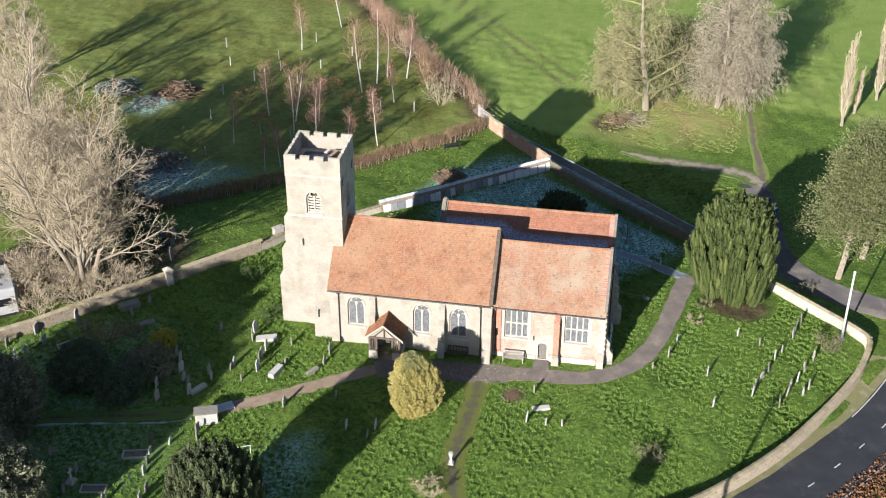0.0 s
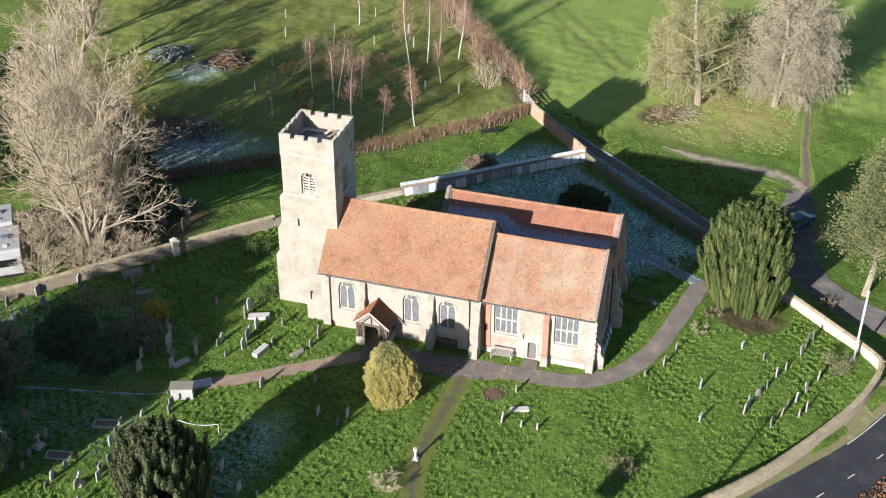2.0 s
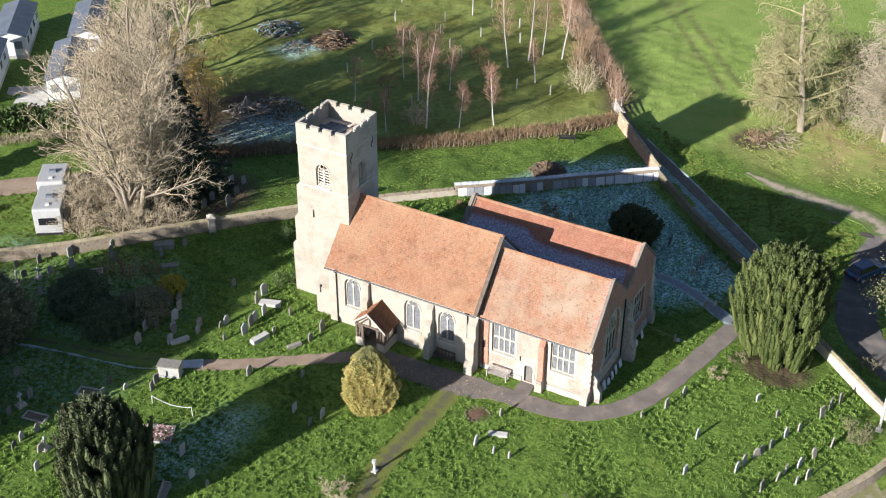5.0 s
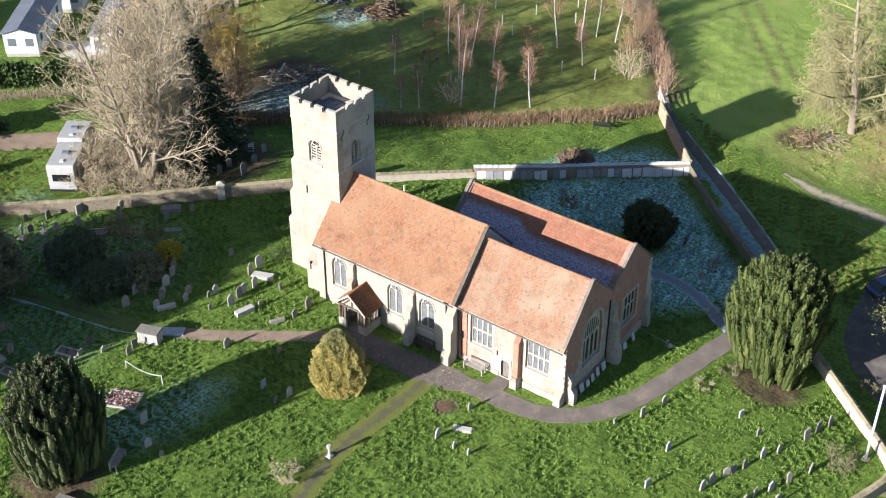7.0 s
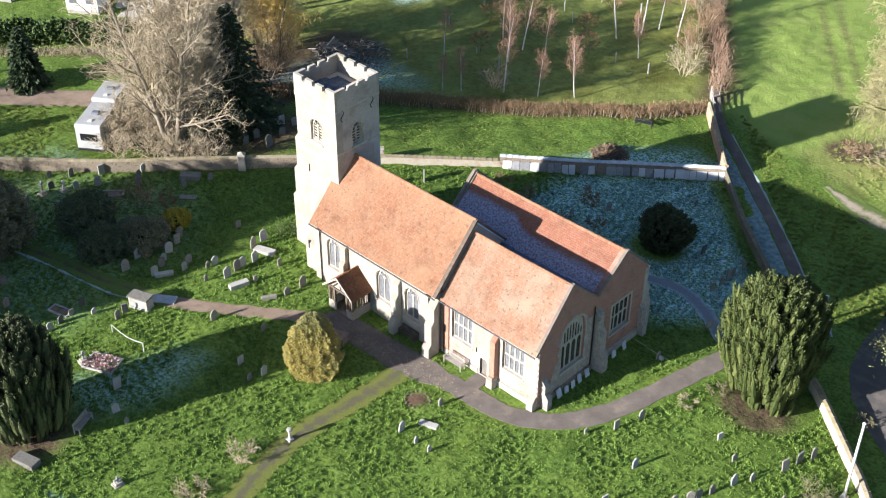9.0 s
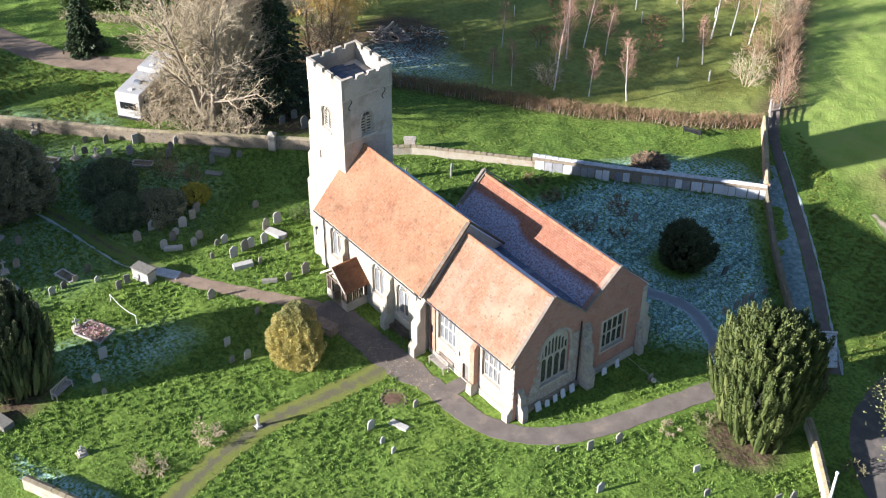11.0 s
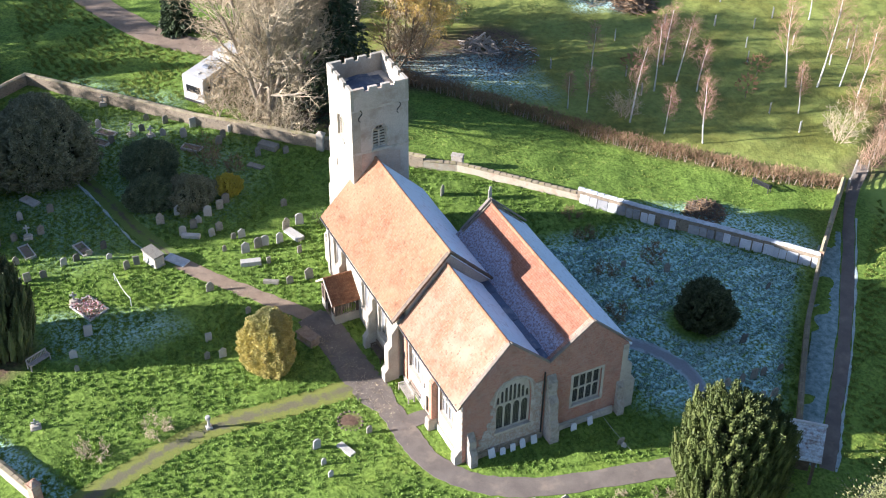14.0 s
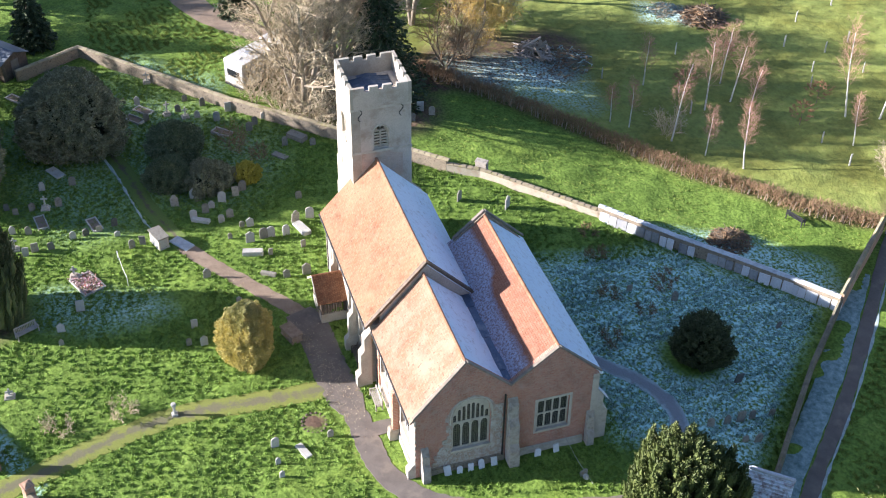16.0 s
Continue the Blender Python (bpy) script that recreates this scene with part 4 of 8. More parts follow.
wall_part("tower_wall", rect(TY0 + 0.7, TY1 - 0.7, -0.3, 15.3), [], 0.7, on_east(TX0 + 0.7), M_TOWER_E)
part("slit_back", Shape().box(-16.8, -16.5, 2.75, 2.8, 8.0, 8.95), M_DARK, church)
window(on_south(TY0), bel_s, lights_two(-15.5, 11.4, 1.3, 12.7, 0.75, 0.13), "two-light louvred belfry window", True)
window(on_east(TX1), bel_e, lights_two(4.55, 11.25, 1.2, 12.55, 0.75, 0.1), "two-light louvred belfry window", True)


def battlement(a, b):
    """A crenellated edge from a to b: four merlons and three narrow gaps."""
    L = b - a
    pts = [(a, 15.0), (b, 15.0)]
    pts.append((b, 16.85))
    for k in (3, 2, 1):
        c = a + L * k / 4
        pts += [(c + 0.19, 16.85), (c + 0.19, 16.48), (c - 0.19, 16.48), (c - 0.19, 16.85)]
    pts.append((a, 16.85))
    return pts


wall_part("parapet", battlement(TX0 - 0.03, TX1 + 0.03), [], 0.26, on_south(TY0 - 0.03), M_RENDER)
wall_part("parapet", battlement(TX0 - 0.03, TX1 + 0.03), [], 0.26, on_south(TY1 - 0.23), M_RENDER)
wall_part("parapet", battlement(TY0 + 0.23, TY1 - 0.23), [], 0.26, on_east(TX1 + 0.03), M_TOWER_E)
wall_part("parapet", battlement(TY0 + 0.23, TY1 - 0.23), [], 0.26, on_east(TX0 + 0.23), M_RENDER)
for z, o in ((15.02, 0.05), (11.15, 0.05)):
    s = Shape()
    a0, a1, b0, b1 = TX0 - o, TX1 + o, TY0 - o, TY1 + o
    s.box(a0, a1, b0, TY0 + 0.1, z - 0.09, z + 0.09, 0.02).box(a0, a1, TY1 - 0.1, b1, z - 0.09, z + 0.09, 0.02).box(a0, TX0 + 0.1, TY0 + 0.1, TY1 - 0.1, z - 0.09, z + 0.09, 0.02).box(TX1 - 0.1, a1, TY0 + 0.1, TY1 - 0.1, z - 0.09, z + 0.09, 0.02)
    part("string_course", s, M_STONE, church)
s = Shape()
s.add([(TX0 + 0.3, TY0 + 0.3, 15.12), (TX1 - 0.3, TY0 + 0.3, 15.12), (TX1 - 0.3, TY1 - 0.3, 15.12), (TX0 + 0.3, TY1 - 0.3, 15.12), (TX0 + 0.3, 4.6, 15.42), (TX1 - 0.3, 4.6, 15.42), (TX0 + 0.3, TY0 + 0.3, 14.9), (TX1 - 0.3, TY0 + 0.3, 14.9), (TX1 - 0.3, TY1 - 0.3, 14.9), (TX0 + 0.3, TY1 - 0.3, 14.9)],
      [(0, 1, 5, 4), (2, 3, 4, 5), (6, 9, 8, 7), (0, 6, 7, 1), (2, 8, 9, 3), (1, 7, 8, 2, 5), (3, 9, 6, 0, 4)])
lead = part("tower_roof", s, M_LEAD, church, "grey-blue lead roof behind the battlements", fix=True)
for k in range(6):
    x = TX0 + 0.75 + k * 0.65
    part("lead_roll", Shape().tube([(x, TY0 + 0.35, 15.16), (x, 4.6, 15.44), (x, TY1 - 0.35, 15.16)], [0.035] * 3, 5), M_LEAD, lead)
part("roof_hatch", Shape().box(-14.7, -13.75, 5.0, 6.1, 15.2, 15.62, 0.03).box(-14.76, -13.7, 4.95, 6.15, 15.62, 15.7, 0.02), surf("hatch_boards", [(0.24, 0.17, 0.12), (0.34, 0.26, 0.19)], 2, 20), church, "boarded roof hatch", bevel=0.01)
part("hatch_step", Shape().box(-15.0, -14.75, 5.2, 5.7, 15.25, 15.4), M_WHITE, church)


def s_anchor(y, z, flip):
    pts = [Vector((TX1 + 0.03, y + flip * 0.16 * math.sin(t * 6.2832), z + 0.5 - t)) for t in [k / 10 for k in range(11)]]
    part("wall_anchor", Shape().tube(pts, [0.035] * 11, 5), M_IRON, church, "S-shaped iron wall anchor")


wall_part("render_patch", [(TY0 + 0.72, 8.6), (TY1 - 0.72, 8.6), (TY1 - 0.72, 10.6), (5.6, 10.75), (5.2, 11.0), (TY0 + 0.72, 11.04)], [], 0.03, on_east(TX1 + 0.02), surf("pink_patched_render", [(0.4, 0.29, 0.22), (0.52, 0.42, 0.34), (0.44, 0.34, 0.27)], 0.9, 14, 0.92, 0.4, 0.03, stain=(0.33, 0.32, 0.3), stain_scale=0.6), "pinkish patched render above the nave roof")
s_anchor(2.95, 14.5, 1)
s_anchor(6.15, 14.5, 1)


def buttress(name, x0, x1, face, stages, m, material):
    """A stepped buttress: stages of (height, projection) from the ground up, each with a sloped top."""
    lp = [(0.0, -0.3), (-stages[0][1], -0.3)]
    for k, (h, p) in enumerate(stages):
        nxt = stages[k + 1][1] if k + 1 < len(stages) else 0.0
        lp += [(-p, h), (-nxt, h + (p - nxt) * 1.3)]
    if lp[-1][0] != 0.0:
        lp.append((0.0, lp[-1][1]))
    turn = m @ Matrix.Translation((x0, face, 0)) @ Matrix(((0, 1, 0, 0), (1, 0, 0, 0), (0, 0, 1, 0), (0, 0, 0, 1)))
    return part(name, Shape().prism(lp, x1 - x0, turn).mesh(name, 0.02, True), material, church)


I4 = Matrix.Identity(4)
buttress("buttress", -15.5, -13.75, 2.3, [(2.6, 1.95), (4.6, 1.3), (5.8, 0.6)], I4, M_RENDER)
W_TURN = Matrix(((0, 1, 0, 0), (1, 0, 0, 0), (0, 0, 1, 0), (0, 0, 0, 1)))
buttress("buttress", 2.252, 3.1, TX0 + 0.02, [(4.8, 1.15), (7.6, 0.8), (10.8, 0.4)], W_TURN, M_RENDER)
buttress("buttress", 6.0, 6.85, TX0 + 0.02, [(4.8, 1.15), (7.6, 0.8), (10.8, 0.4)], W_TURN, M_RENDER)
# flat dark plate painted as the shade inside a slit window
part("slit_window", Shape().box(-15.12, -14.98, 0.33, 0.45, 2.1, 2.85), M_DARK, church)

# nave
NWIN = [(-11.6, 1.85), (-5.83, 1.7), (-2.65, 1.65)]
nave_holes = [arched(cx, z, 1.5, z + 2.0, 1.0) for cx, z in NWIN]
nave_door = arched(-8.7, 0.05, 1.25, 1.75, 0.65)
wall_part("nave_wall", rect(-13.9, 0.1, -0.3, 5.55), nave_holes + [nave_door], 0.7, on_south(0.0), M_RENDER)
for (cx, z), hole in zip(NWIN, nave_holes):
    window(on_south(0.0), hole, lights_two(cx, z, 1.5, z + 1.95, 1.0), "two-light pointed stone window", glass=M_GLASS_S)
dr = part("nave_door", panel(grown(nave_door, -0.03), [], 0.08, on_south(0.35)), M_DOOR, church, "old oak door inside the porch")
part("door_ring", Shape().tube([(-8.4, 0.33, 1.1), (-8.4, 0.3, 1.02), (-8.36, 0.31, 0.98)], [0.02] * 3, 5), M_IRON, dr)
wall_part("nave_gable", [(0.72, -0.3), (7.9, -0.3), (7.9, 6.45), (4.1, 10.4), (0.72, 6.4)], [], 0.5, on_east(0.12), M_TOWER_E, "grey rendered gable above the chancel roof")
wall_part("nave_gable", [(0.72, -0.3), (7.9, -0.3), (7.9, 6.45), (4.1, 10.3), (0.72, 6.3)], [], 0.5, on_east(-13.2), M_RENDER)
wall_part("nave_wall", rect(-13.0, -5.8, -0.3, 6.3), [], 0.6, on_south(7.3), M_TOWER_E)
slope("nave_roof", -14.0, 0.2, -0.38, 5.55, 4.12, 10.45, M_TILE, "weathered orange clay tiles")
slope("nave_roof", -13.1, 0.2, 8.2, 6.25, 4.2, 10.33, M_TILE_FF, "frost-covered north slope")
part("ridge", Shape().tube([(-13.1, 4.12, 10.47), (-9, 4.12, 10.44), (-4, 4.12, 10.45), (0.22, 4.12, 10.49)], [0.13] * 4, 8), M_TILE, church, "half-round ridge tiles")
for ya, za, yb, zb in ((-0.4, 5.6, 4.12, 10.5), (8.2, 6.3, 4.12, 10.5)):
    s = Shape()
    w = Vector((0, yb - ya, zb - za))
    up = Vector((0, -w.z, w.y)).normalized() * (1 if w.y > 0 else -1)
    a, b = Vector((0, ya, za)), Vector((0, yb, zb))
    for x0, x1 in ((0.02, 0.34),):
        s.add([a + Vector((x0, 0, 0)) - up * 0.1, a + Vector((x1, 0, 0)) - up * 0.1, b + Vector((x1, 0, 0)) - up * 0.1, b + Vector((x0, 0, 0)) - up * 0.1, a + Vector((x0, 0, 0)) + up * 0.08, a + Vector((x1, 0, 0)) + up * 0.08, b + Vector((x1, 0, 0)) + up * 0.08, b + Vector((x0, 0, 0)) + up * 0.08],
              [(0, 1, 2, 3), (4, 5, 6, 7), (0, 1, 5, 4), (1, 2, 6, 5), (2, 3, 7, 6), (3, 0, 4, 7)])
    part("verge", s, M_OAK, church, "dark timber verge board", fix=True)
buttress("buttress", -10.35, -9.8, 0.0, [(1.3, 0.8), (3.4, 0.6), (4.9, 0.35)], I4, M_RENDER)
buttress("buttress", -4.3, -3.75, 0.0, [(1.0, 1.0), (3.2, 0.7), (4.6, 0.35)], I4, M_RENDER)
buttress("buttress", -0.45, 0.3, 0.0, [(0.9, 1.15), (3.0, 0.85), (4.5, 0.55)], I4, M_RENDER)


def downpipe(x, y, z1):
    ob = part("downpipe", Shape().tube([(x, y, 0.1), (x, y, z1)], [0.05, 0.05], 6), M_IRON, church, "black cast-iron downpipe")
    part("hopper", Shape().box(x - 0.12, x + 0.12, y - 0.1, y + 0.1, z1, z1 + 0.22, -0.03), M_IRON, ob)


def gutter(x0, x1, y, z):
    part("gutter", Shape().tube([(x0, y, z), (x1, y, z - 0.03)], [0.065, 0.065], 6), M_IRON, church, "black half-round gutter")


downpipe(-13.1, -0.09, 5.1)
downpipe(-0.7, -0.09, 5.1)
downpipe(0.55, 0.3, 4.9)
gutter(-14.0, 0.2, -0.42, 5.44)

# chancel and north chapel
cw1, cw2 = rect(1.3, 3.35, 2.0, 4.85), rect(6.42, 8.5, 2.0, 4.75)
pd = arched(4.63, 0.1, 0.74, 1.45, 0.3, 4, False)
wall_part("chancel_wall", rect(0.12, 9.88, -0.3, 5.35), [cw1, cw2, pd], 0.65, on_south(0.4), M_BRICK_S, "patched pale brick and render")
window(on_south(0.4), cw1, lights_grid(1.3, 3.35, 2.0, 4.85, 4, 2), "eight-light mullioned stone window", hood=False, glass=M_GLASS_S)
window(on_south(0.4), cw2, lights_grid(6.42, 8.5, 2.0, 4.75, 4, 2), "eight-light mullioned stone window", hood=False, glass=M_GLASS_S)
for x0, x1, z0, z1 in ((1.3, 3.35, 2.0, 4.85), (6.42, 8.5, 2.0, 4.75)):
    part("window_surround", panel(rect(x0 - 0.2, x1 + 0.2, z0 - 0.2, z1 + 0.18), [rect(x0, x1, z0, z1)], 0.06, on_south(0.38)), M_STONE, church)
door = part("priest_door", panel(grown(pd, -0.02), [], 0.07, on_south(0.58)), M_DOOR, church, "small grey oak door in a stone surround")
part("door_surround", panel(rect(4.08, 5.18, -0.1, 2.05), [pd], 0.12, on_south(0.34)), M_STONE, church)
for k in range(5):
    part("door_board", Shape().box(4.31 + k * 0.13, 4.43 + k * 0.13, 0.56, 0.585, 0.12, 1.5 if k in (0, 4) else 1.68), M_DOOR, door)
part("notice_plaque", Shape().box(3.8, 3.92, 0.37, 0.4, 1.95, 2.4), M_IRON, church)
ewin = arched(4.3, 1.85, 2.7, 4.3, 2.05, 7, False)
awin = rect(9.0, 11.3, 1.95, 4.75)
east = [(0.42, -0.3), (13.3, -0.3), (13.3, 6.35), (10.25, 9.3), (7.0, 6.75), (3.85, 9.7), (0.42, 5.6)]
wall_part("east_wall", east, [ewin, awin], 0.6, on_east(9.9), M_BRICK, "red brick twin gables")
zone_rng = random.Random(5)
stone_zone = [(1.35, 0.25), (6.65, 0.25)]
for k in range(15):
    edge = 6.6 + zone_rng.uniform(-0.2, 0.06)
    stone_zone += [(edge, 0.5 + 0.33 * k), (edge - 0.02, 0.78 + 0.33 * k)]
for k in range(1, 12):
    ang = math.pi * k / 12
    stone_zone.append((4.3 + 1.68 * math.cos(ang), 5.0 + (1.62 + zone_rng.uniform(-0.05, 0.08)) * math.sin(ang)))
for k in range(14):
    edge = (2.6 if k < 5 else 2.6 - 0.14 * (k - 4)) + zone_rng.uniform(-0.16, 0.12)
    stone_zone += [(edge, 5.0 - 0.33 * k), (edge + 0.02, 4.74 - 0.33 * k)]
wall_part("stone_facing", stone_zone, [grown(ewin, 0.005)], 0.03, on_east(9.93), M_FLINT, "pale flint round the east window")
tracery = [arched(4.3 - 0.96 + k * 0.64, 1.97, 0.5, 3.75, 0.4, 4) for k in range(4)]
tracery += [arched(4.3 - 1.12 + k * 0.32, 4.32 + (0.0 if 0 < k < 7 else -0.02), 0.22, 4.32 + (0.5, 0.95, 1.2, 1.35, 1.35, 1.2, 0.95, 0.5)[k], 0.16, 3) for k in range(8)]
window(on_east(9.9), ewin, tracery, "wide traceried east window of four lights")
window(on_east(9.9), awin, lights_grid(9.0, 11.3, 1.95, 4.75, 4, 2), "eight-light mullioned stone window", hood=False)
part("window_surround", panel(grown(awin, 0.2), [awin], 0.05, on_east(9.92)), M_STONE, church)
wall_part("chapel_gable", [(7.95, -0.3), (13.3, -0.3), (13.3, 6.35), (10.35, 9.45), (7.95, 7.3)], [], 0.5, on_east(-5.3), M_RUBBLE)
wall_part("chapel_wall", rect(-5.3, 9.3, -0.3, 6.2), [], 0.6, on_south(12.7), M_RUBBLE)
slope("chancel_roof", 0.3, 9.85, 0.02, 5.25, 3.85, 9.55, M_TILE_C, "weathered orange clay tiles")
slope("chancel_roof", 0.3, 9.85, 7.0, 6.5, 3.93, 9.43, M_TILE_FF, "frost-covered north slope")
slope("chapel_roof", -5.75, 9.85, 7.0, 6.5, 10.3, 9.2, M_TILE_V, "clay tiles, frosted and shade-toned where the sun never reaches")
slope("chapel_roof", -5.75, 9.85, 13.65, 6.05, 10.38, 9.08, M_TILE_FF, "frost-covered north slope")
part("ridge", Shape().tube([(0.3, 3.85, 9.56), (5, 3.85, 9.53), (9.8, 3.85, 9.57)], [0.12] * 3, 8), M_TILE, church, "half-round ridge tiles")
part("ridge", Shape().tube([(-5.7, 10.3, 9.22), (2, 10.3, 9.17), (9.8, 10.3, 9.21)], [0.12] * 3, 8), M_TILE, church, "half-round ridge tiles")
for k in range(9):
    x0 = -5.2 + k * 1.68
    part("valley_lead", Shape().box(x0, x0 + 1.64, 6.55, 7.45, 6.35, 6.72 + 0.03 * (k % 2)), M_LEAD, church, "stepped lead of the valley gutter", bevel=0.02)
gutter(0.3, 9.8, -0.02, 5.16)


def coping(x, pts, w=0.24, material=None):
    """Stone coping along the slopes of a gable."""
    for (ya, za), (yb, zb) in zip(pts[:-1], pts[1:]):
        L = math.hypot(yb - ya, zb - za)
        n = max(2, int(L / 0.55))
        up = Vector((0, -(zb - za), yb - ya)).normalized()
        for k in range(n):
            a = Vector((x, ya + (yb - ya) * (k + 0.02) / n, za + (zb - za) * (k + 0.02) / n))
            b = Vector((x, ya + (yb - ya) * (k + 0.98) / n, za + (zb - za) * (k + 0.98) / n))
            s = Shape()
            vs = [p + Vector((dx, 0, 0)) + up * dz for dz in (0.0, 0.11) for p, dx in ((a, -w / 2), (a, w / 2), (b, w / 2), (b, -w / 2))]
            s.add(vs, [(3, 2, 1, 0), (4, 5, 6, 7), (0, 1, 5, 4), (1, 2, 6, 5), (2, 3, 7, 6), (3, 0, 4, 7)])
            part("coping", s, material or M_VERGESTONE, church)


coping(9.8, [(0.3, 5.55), (3.85, 9.72), (7.0, 6.78), (10.27, 9.32), (13.45, 6.3)])
coping(-5.55, [(7.95, 7.35), (10.33, 9.5), (13.5, 6.45)])
buttress("buttress", 5.55, 6.05, 0.42, [(4.3, 0.5)], I4, M_BRICK_R)
part("buttress_plinth", Shape().box(5.48, 6.12, -0.36, 0.4, -0.3, 0.85, 0.03).box(5.52, 6.08, -0.3, 0.4, 0.85, 1.0, 0.05), M_RENDER, church, "pale stone foot of the brick buttress", bevel=0.02)
part("brick_pier", Shape().box(0.36, 1.02, 0.3, 0.42, 0.35, 4.95), M_BRICK_R, church, "strip of bare red brick", bevel=0.01)
# flat dark plate painted as the shade of a small hole in the brick
part("brick_niche", Shape().box(0.5, 0.78, 0.29, 0.31, 2.2, 2.9), M_DARK, church)
buttress("buttress", 9.3, 9.9, 0.42, [(0.75, 0.55)], I4, M_RENDER)
E_TURN = Matrix(((0, -1, 0, 0), (1, 0, 0, 0), (0, 0, 1, 0), (0, 0, 0, 1)))
buttress("buttress", 0.75, 1.3, -9.88, [(1.1, 0.75), (2.2, 0.45)], E_TURN, M_STONE_D)
buttress("buttress", 6.8, 7.5, -9.88, [(1.5, 1.1), (3.6, 0.75), (5.2, 0.4)], E_TURN, M_STONE_D)
buttress("buttress", 12.65, 13.2, -9.88, [(0.9, 0.6), (2.4, 0.35)], E_TURN, M_STONE_D)
for y0, y1, mt in ((1.3, 6.7, M_RUBBLE), (7.65, 12.5, M_STONE)):
    part("plinth", Shape().box(9.88, 10.06, y0, y1, -0.3, 0.5).box(9.88, 10.0, y0, y1, 0.5, 0.6, 0.03), mt, church, bevel=0.01)
part("plinth", Shape().box(0.3, 4.05, 0.28, 0.42, -0.3, 0.45).box(5.2, 9.2, 0.28, 0.42, -0.3, 0.55), M_STONE, church, bevel=0.015)
part("downpipe", Shape().tube([(9.99, 6.55, 0.5), (9.99, 6.6, 6.2)], [0.06, 0.06], 6), M_IRON, church, "black cast-iron downpipe")
part("quoin", Shape().box(9.84, 9.94, 12.9, 13.36, -0.2, 6.2), M_STONE, church)
QUOIN = Shape().box(-0.22, 0.22, -0.04, 0.04, 0, 0.27).mesh("quoin", 0.012)
for k in range(18):
    w = 0.0 if k % 2 else 0.12
    part("quoin", QUOIN, M_STONE, church, m=pose(9.72 - w, 0.385, 0.25 + k * 0.285))
N_TURN = Matrix(((-1, 0, 0, 0), (0, -1, 0, 0), (0, 0, 1, 0), (0, 0, 0, 1)))
buttress("buttress", -9.85, -9.2, -13.28, [(2.4, 1.0), (4.0, 0.6)], N_TURN, M_STONE)
part("buttress_cap", Shape().add([(9.15, 13.85, 4.05), (9.9, 13.85, 4.05), (9.9, 14.35, 3.35), (9.15, 14.35, 3.35), (9.15, 13.3, 4.85), (9.9, 13.3, 4.85), (9.9, 13.3, 4.75), (9.15, 13.3, 4.75)], [(4, 5, 1, 0), (0, 1, 2, 3)]), M_COPING_F, church, "frosted sloping cap")

# porch, part of the church
PX0, PX1, PY, PR = -10.1, -7.3, -2.05, -8.7


def porch_slope(xa, xb, label):
    s = Shape()
    for t in range(9):
        for k in range(7):
            x = xa + (xb - xa) * t / 8
            s.v.append((x, -2.35 + 2.35 * k / 6, 2.25 + 1.45 * t / 8 + 0.02 * noise.noise(Vector((x * 2, k, 1)))))
    s.f = [(t * 7 + k, t * 7 + k + 1, t * 7 + k + 8, t * 7 + k + 7) for t in range(8) for k in range(6)]
    b = len(s.v)
    s.v += [(x, y, z - 0.12) for x, y, z in s.v]
    s.f += [tuple(b + i for i in q[::-1]) for q in s.f]
    for k in range(6):
        for t in (0, 8):
            s.f.append((t * 7 + k, t * 7 + k + 1, b + t * 7 + k + 1, b + t * 7 + k))
    for t in range(8):
        for k in (0, 6):
            s.f.append((t * 7 + k, t * 7 + 7 + k, b + t * 7 + 7 + k, b + t * 7 + k))
    return part("porch_roof", s, M_TILE_P, church, label, fix=True)


porch_slope(PX0 - 0.3, PR, "dark red porch tiles")
porch_slope(PX1 + 0.3, PR, "dark red porch tiles")
part("porch_ridge", Shape().tube([(PR, -2.36, 3.72), (PR, 0.0, 3.7)], [0.1, 0.1], 8), M_TILE_P, church)
for xa in (PX0 - 0.3, PX1 + 0.3):
    a, b = Vector((xa, -2.38, 2.16)), Vector((PR, -2.38, 3.62))
    s = Shape().add([a, b, b + Vector((0, 0, 0.2)), a + Vector((0, 0, 0.2)), a + Vector((0, 0.06, 0)), b + Vector((0, 0.06, 0)), b + Vector((0, 0.06, 0.2)), a + Vector((0, 0.06, 0.2))],
                    [(0, 1, 2, 3), (4, 7, 6, 5), (0, 4, 5, 1), (1, 5, 6, 2), (2, 6, 7, 3), (3, 7, 4, 0)])
    part("bargeboard", s, surf("pale_bargeboard", [(0.45, 0.4, 0.33), (0.55, 0.5, 0.42)], 3, 20), church, fix=True)
for x0, x1, y0, y1 in ((PX0, PX0 + 0.2, PY, -0.02), (PX1 - 0.2, PX1, PY, -0.02), (PX0 + 0.2, PR - 0.62, PY, PY + 0.2), (PR + 0.62, PX1 - 0.2, PY, PY + 0.2)):
    part("porch_plinth", Shape().box(x0, x1, y0, y1, -0.2, 0.85), M_RENDER, church, bevel=0.02)
for x, y in ((PX0 + 0.1, PY + 0.1), (PX1 - 0.1, PY + 0.1), (PR - 0.7, PY + 0.1), (PR + 0.7, PY + 0.1), (PX0 + 0.1, -0.12), (PX1 - 0.1, -0.12)):
    part("porch_post", Shape().box(x - 0.09, x + 0.09, y - 0.09, y + 0.09, 0.84, 2.3), M_OAK, church, bevel=0.015)
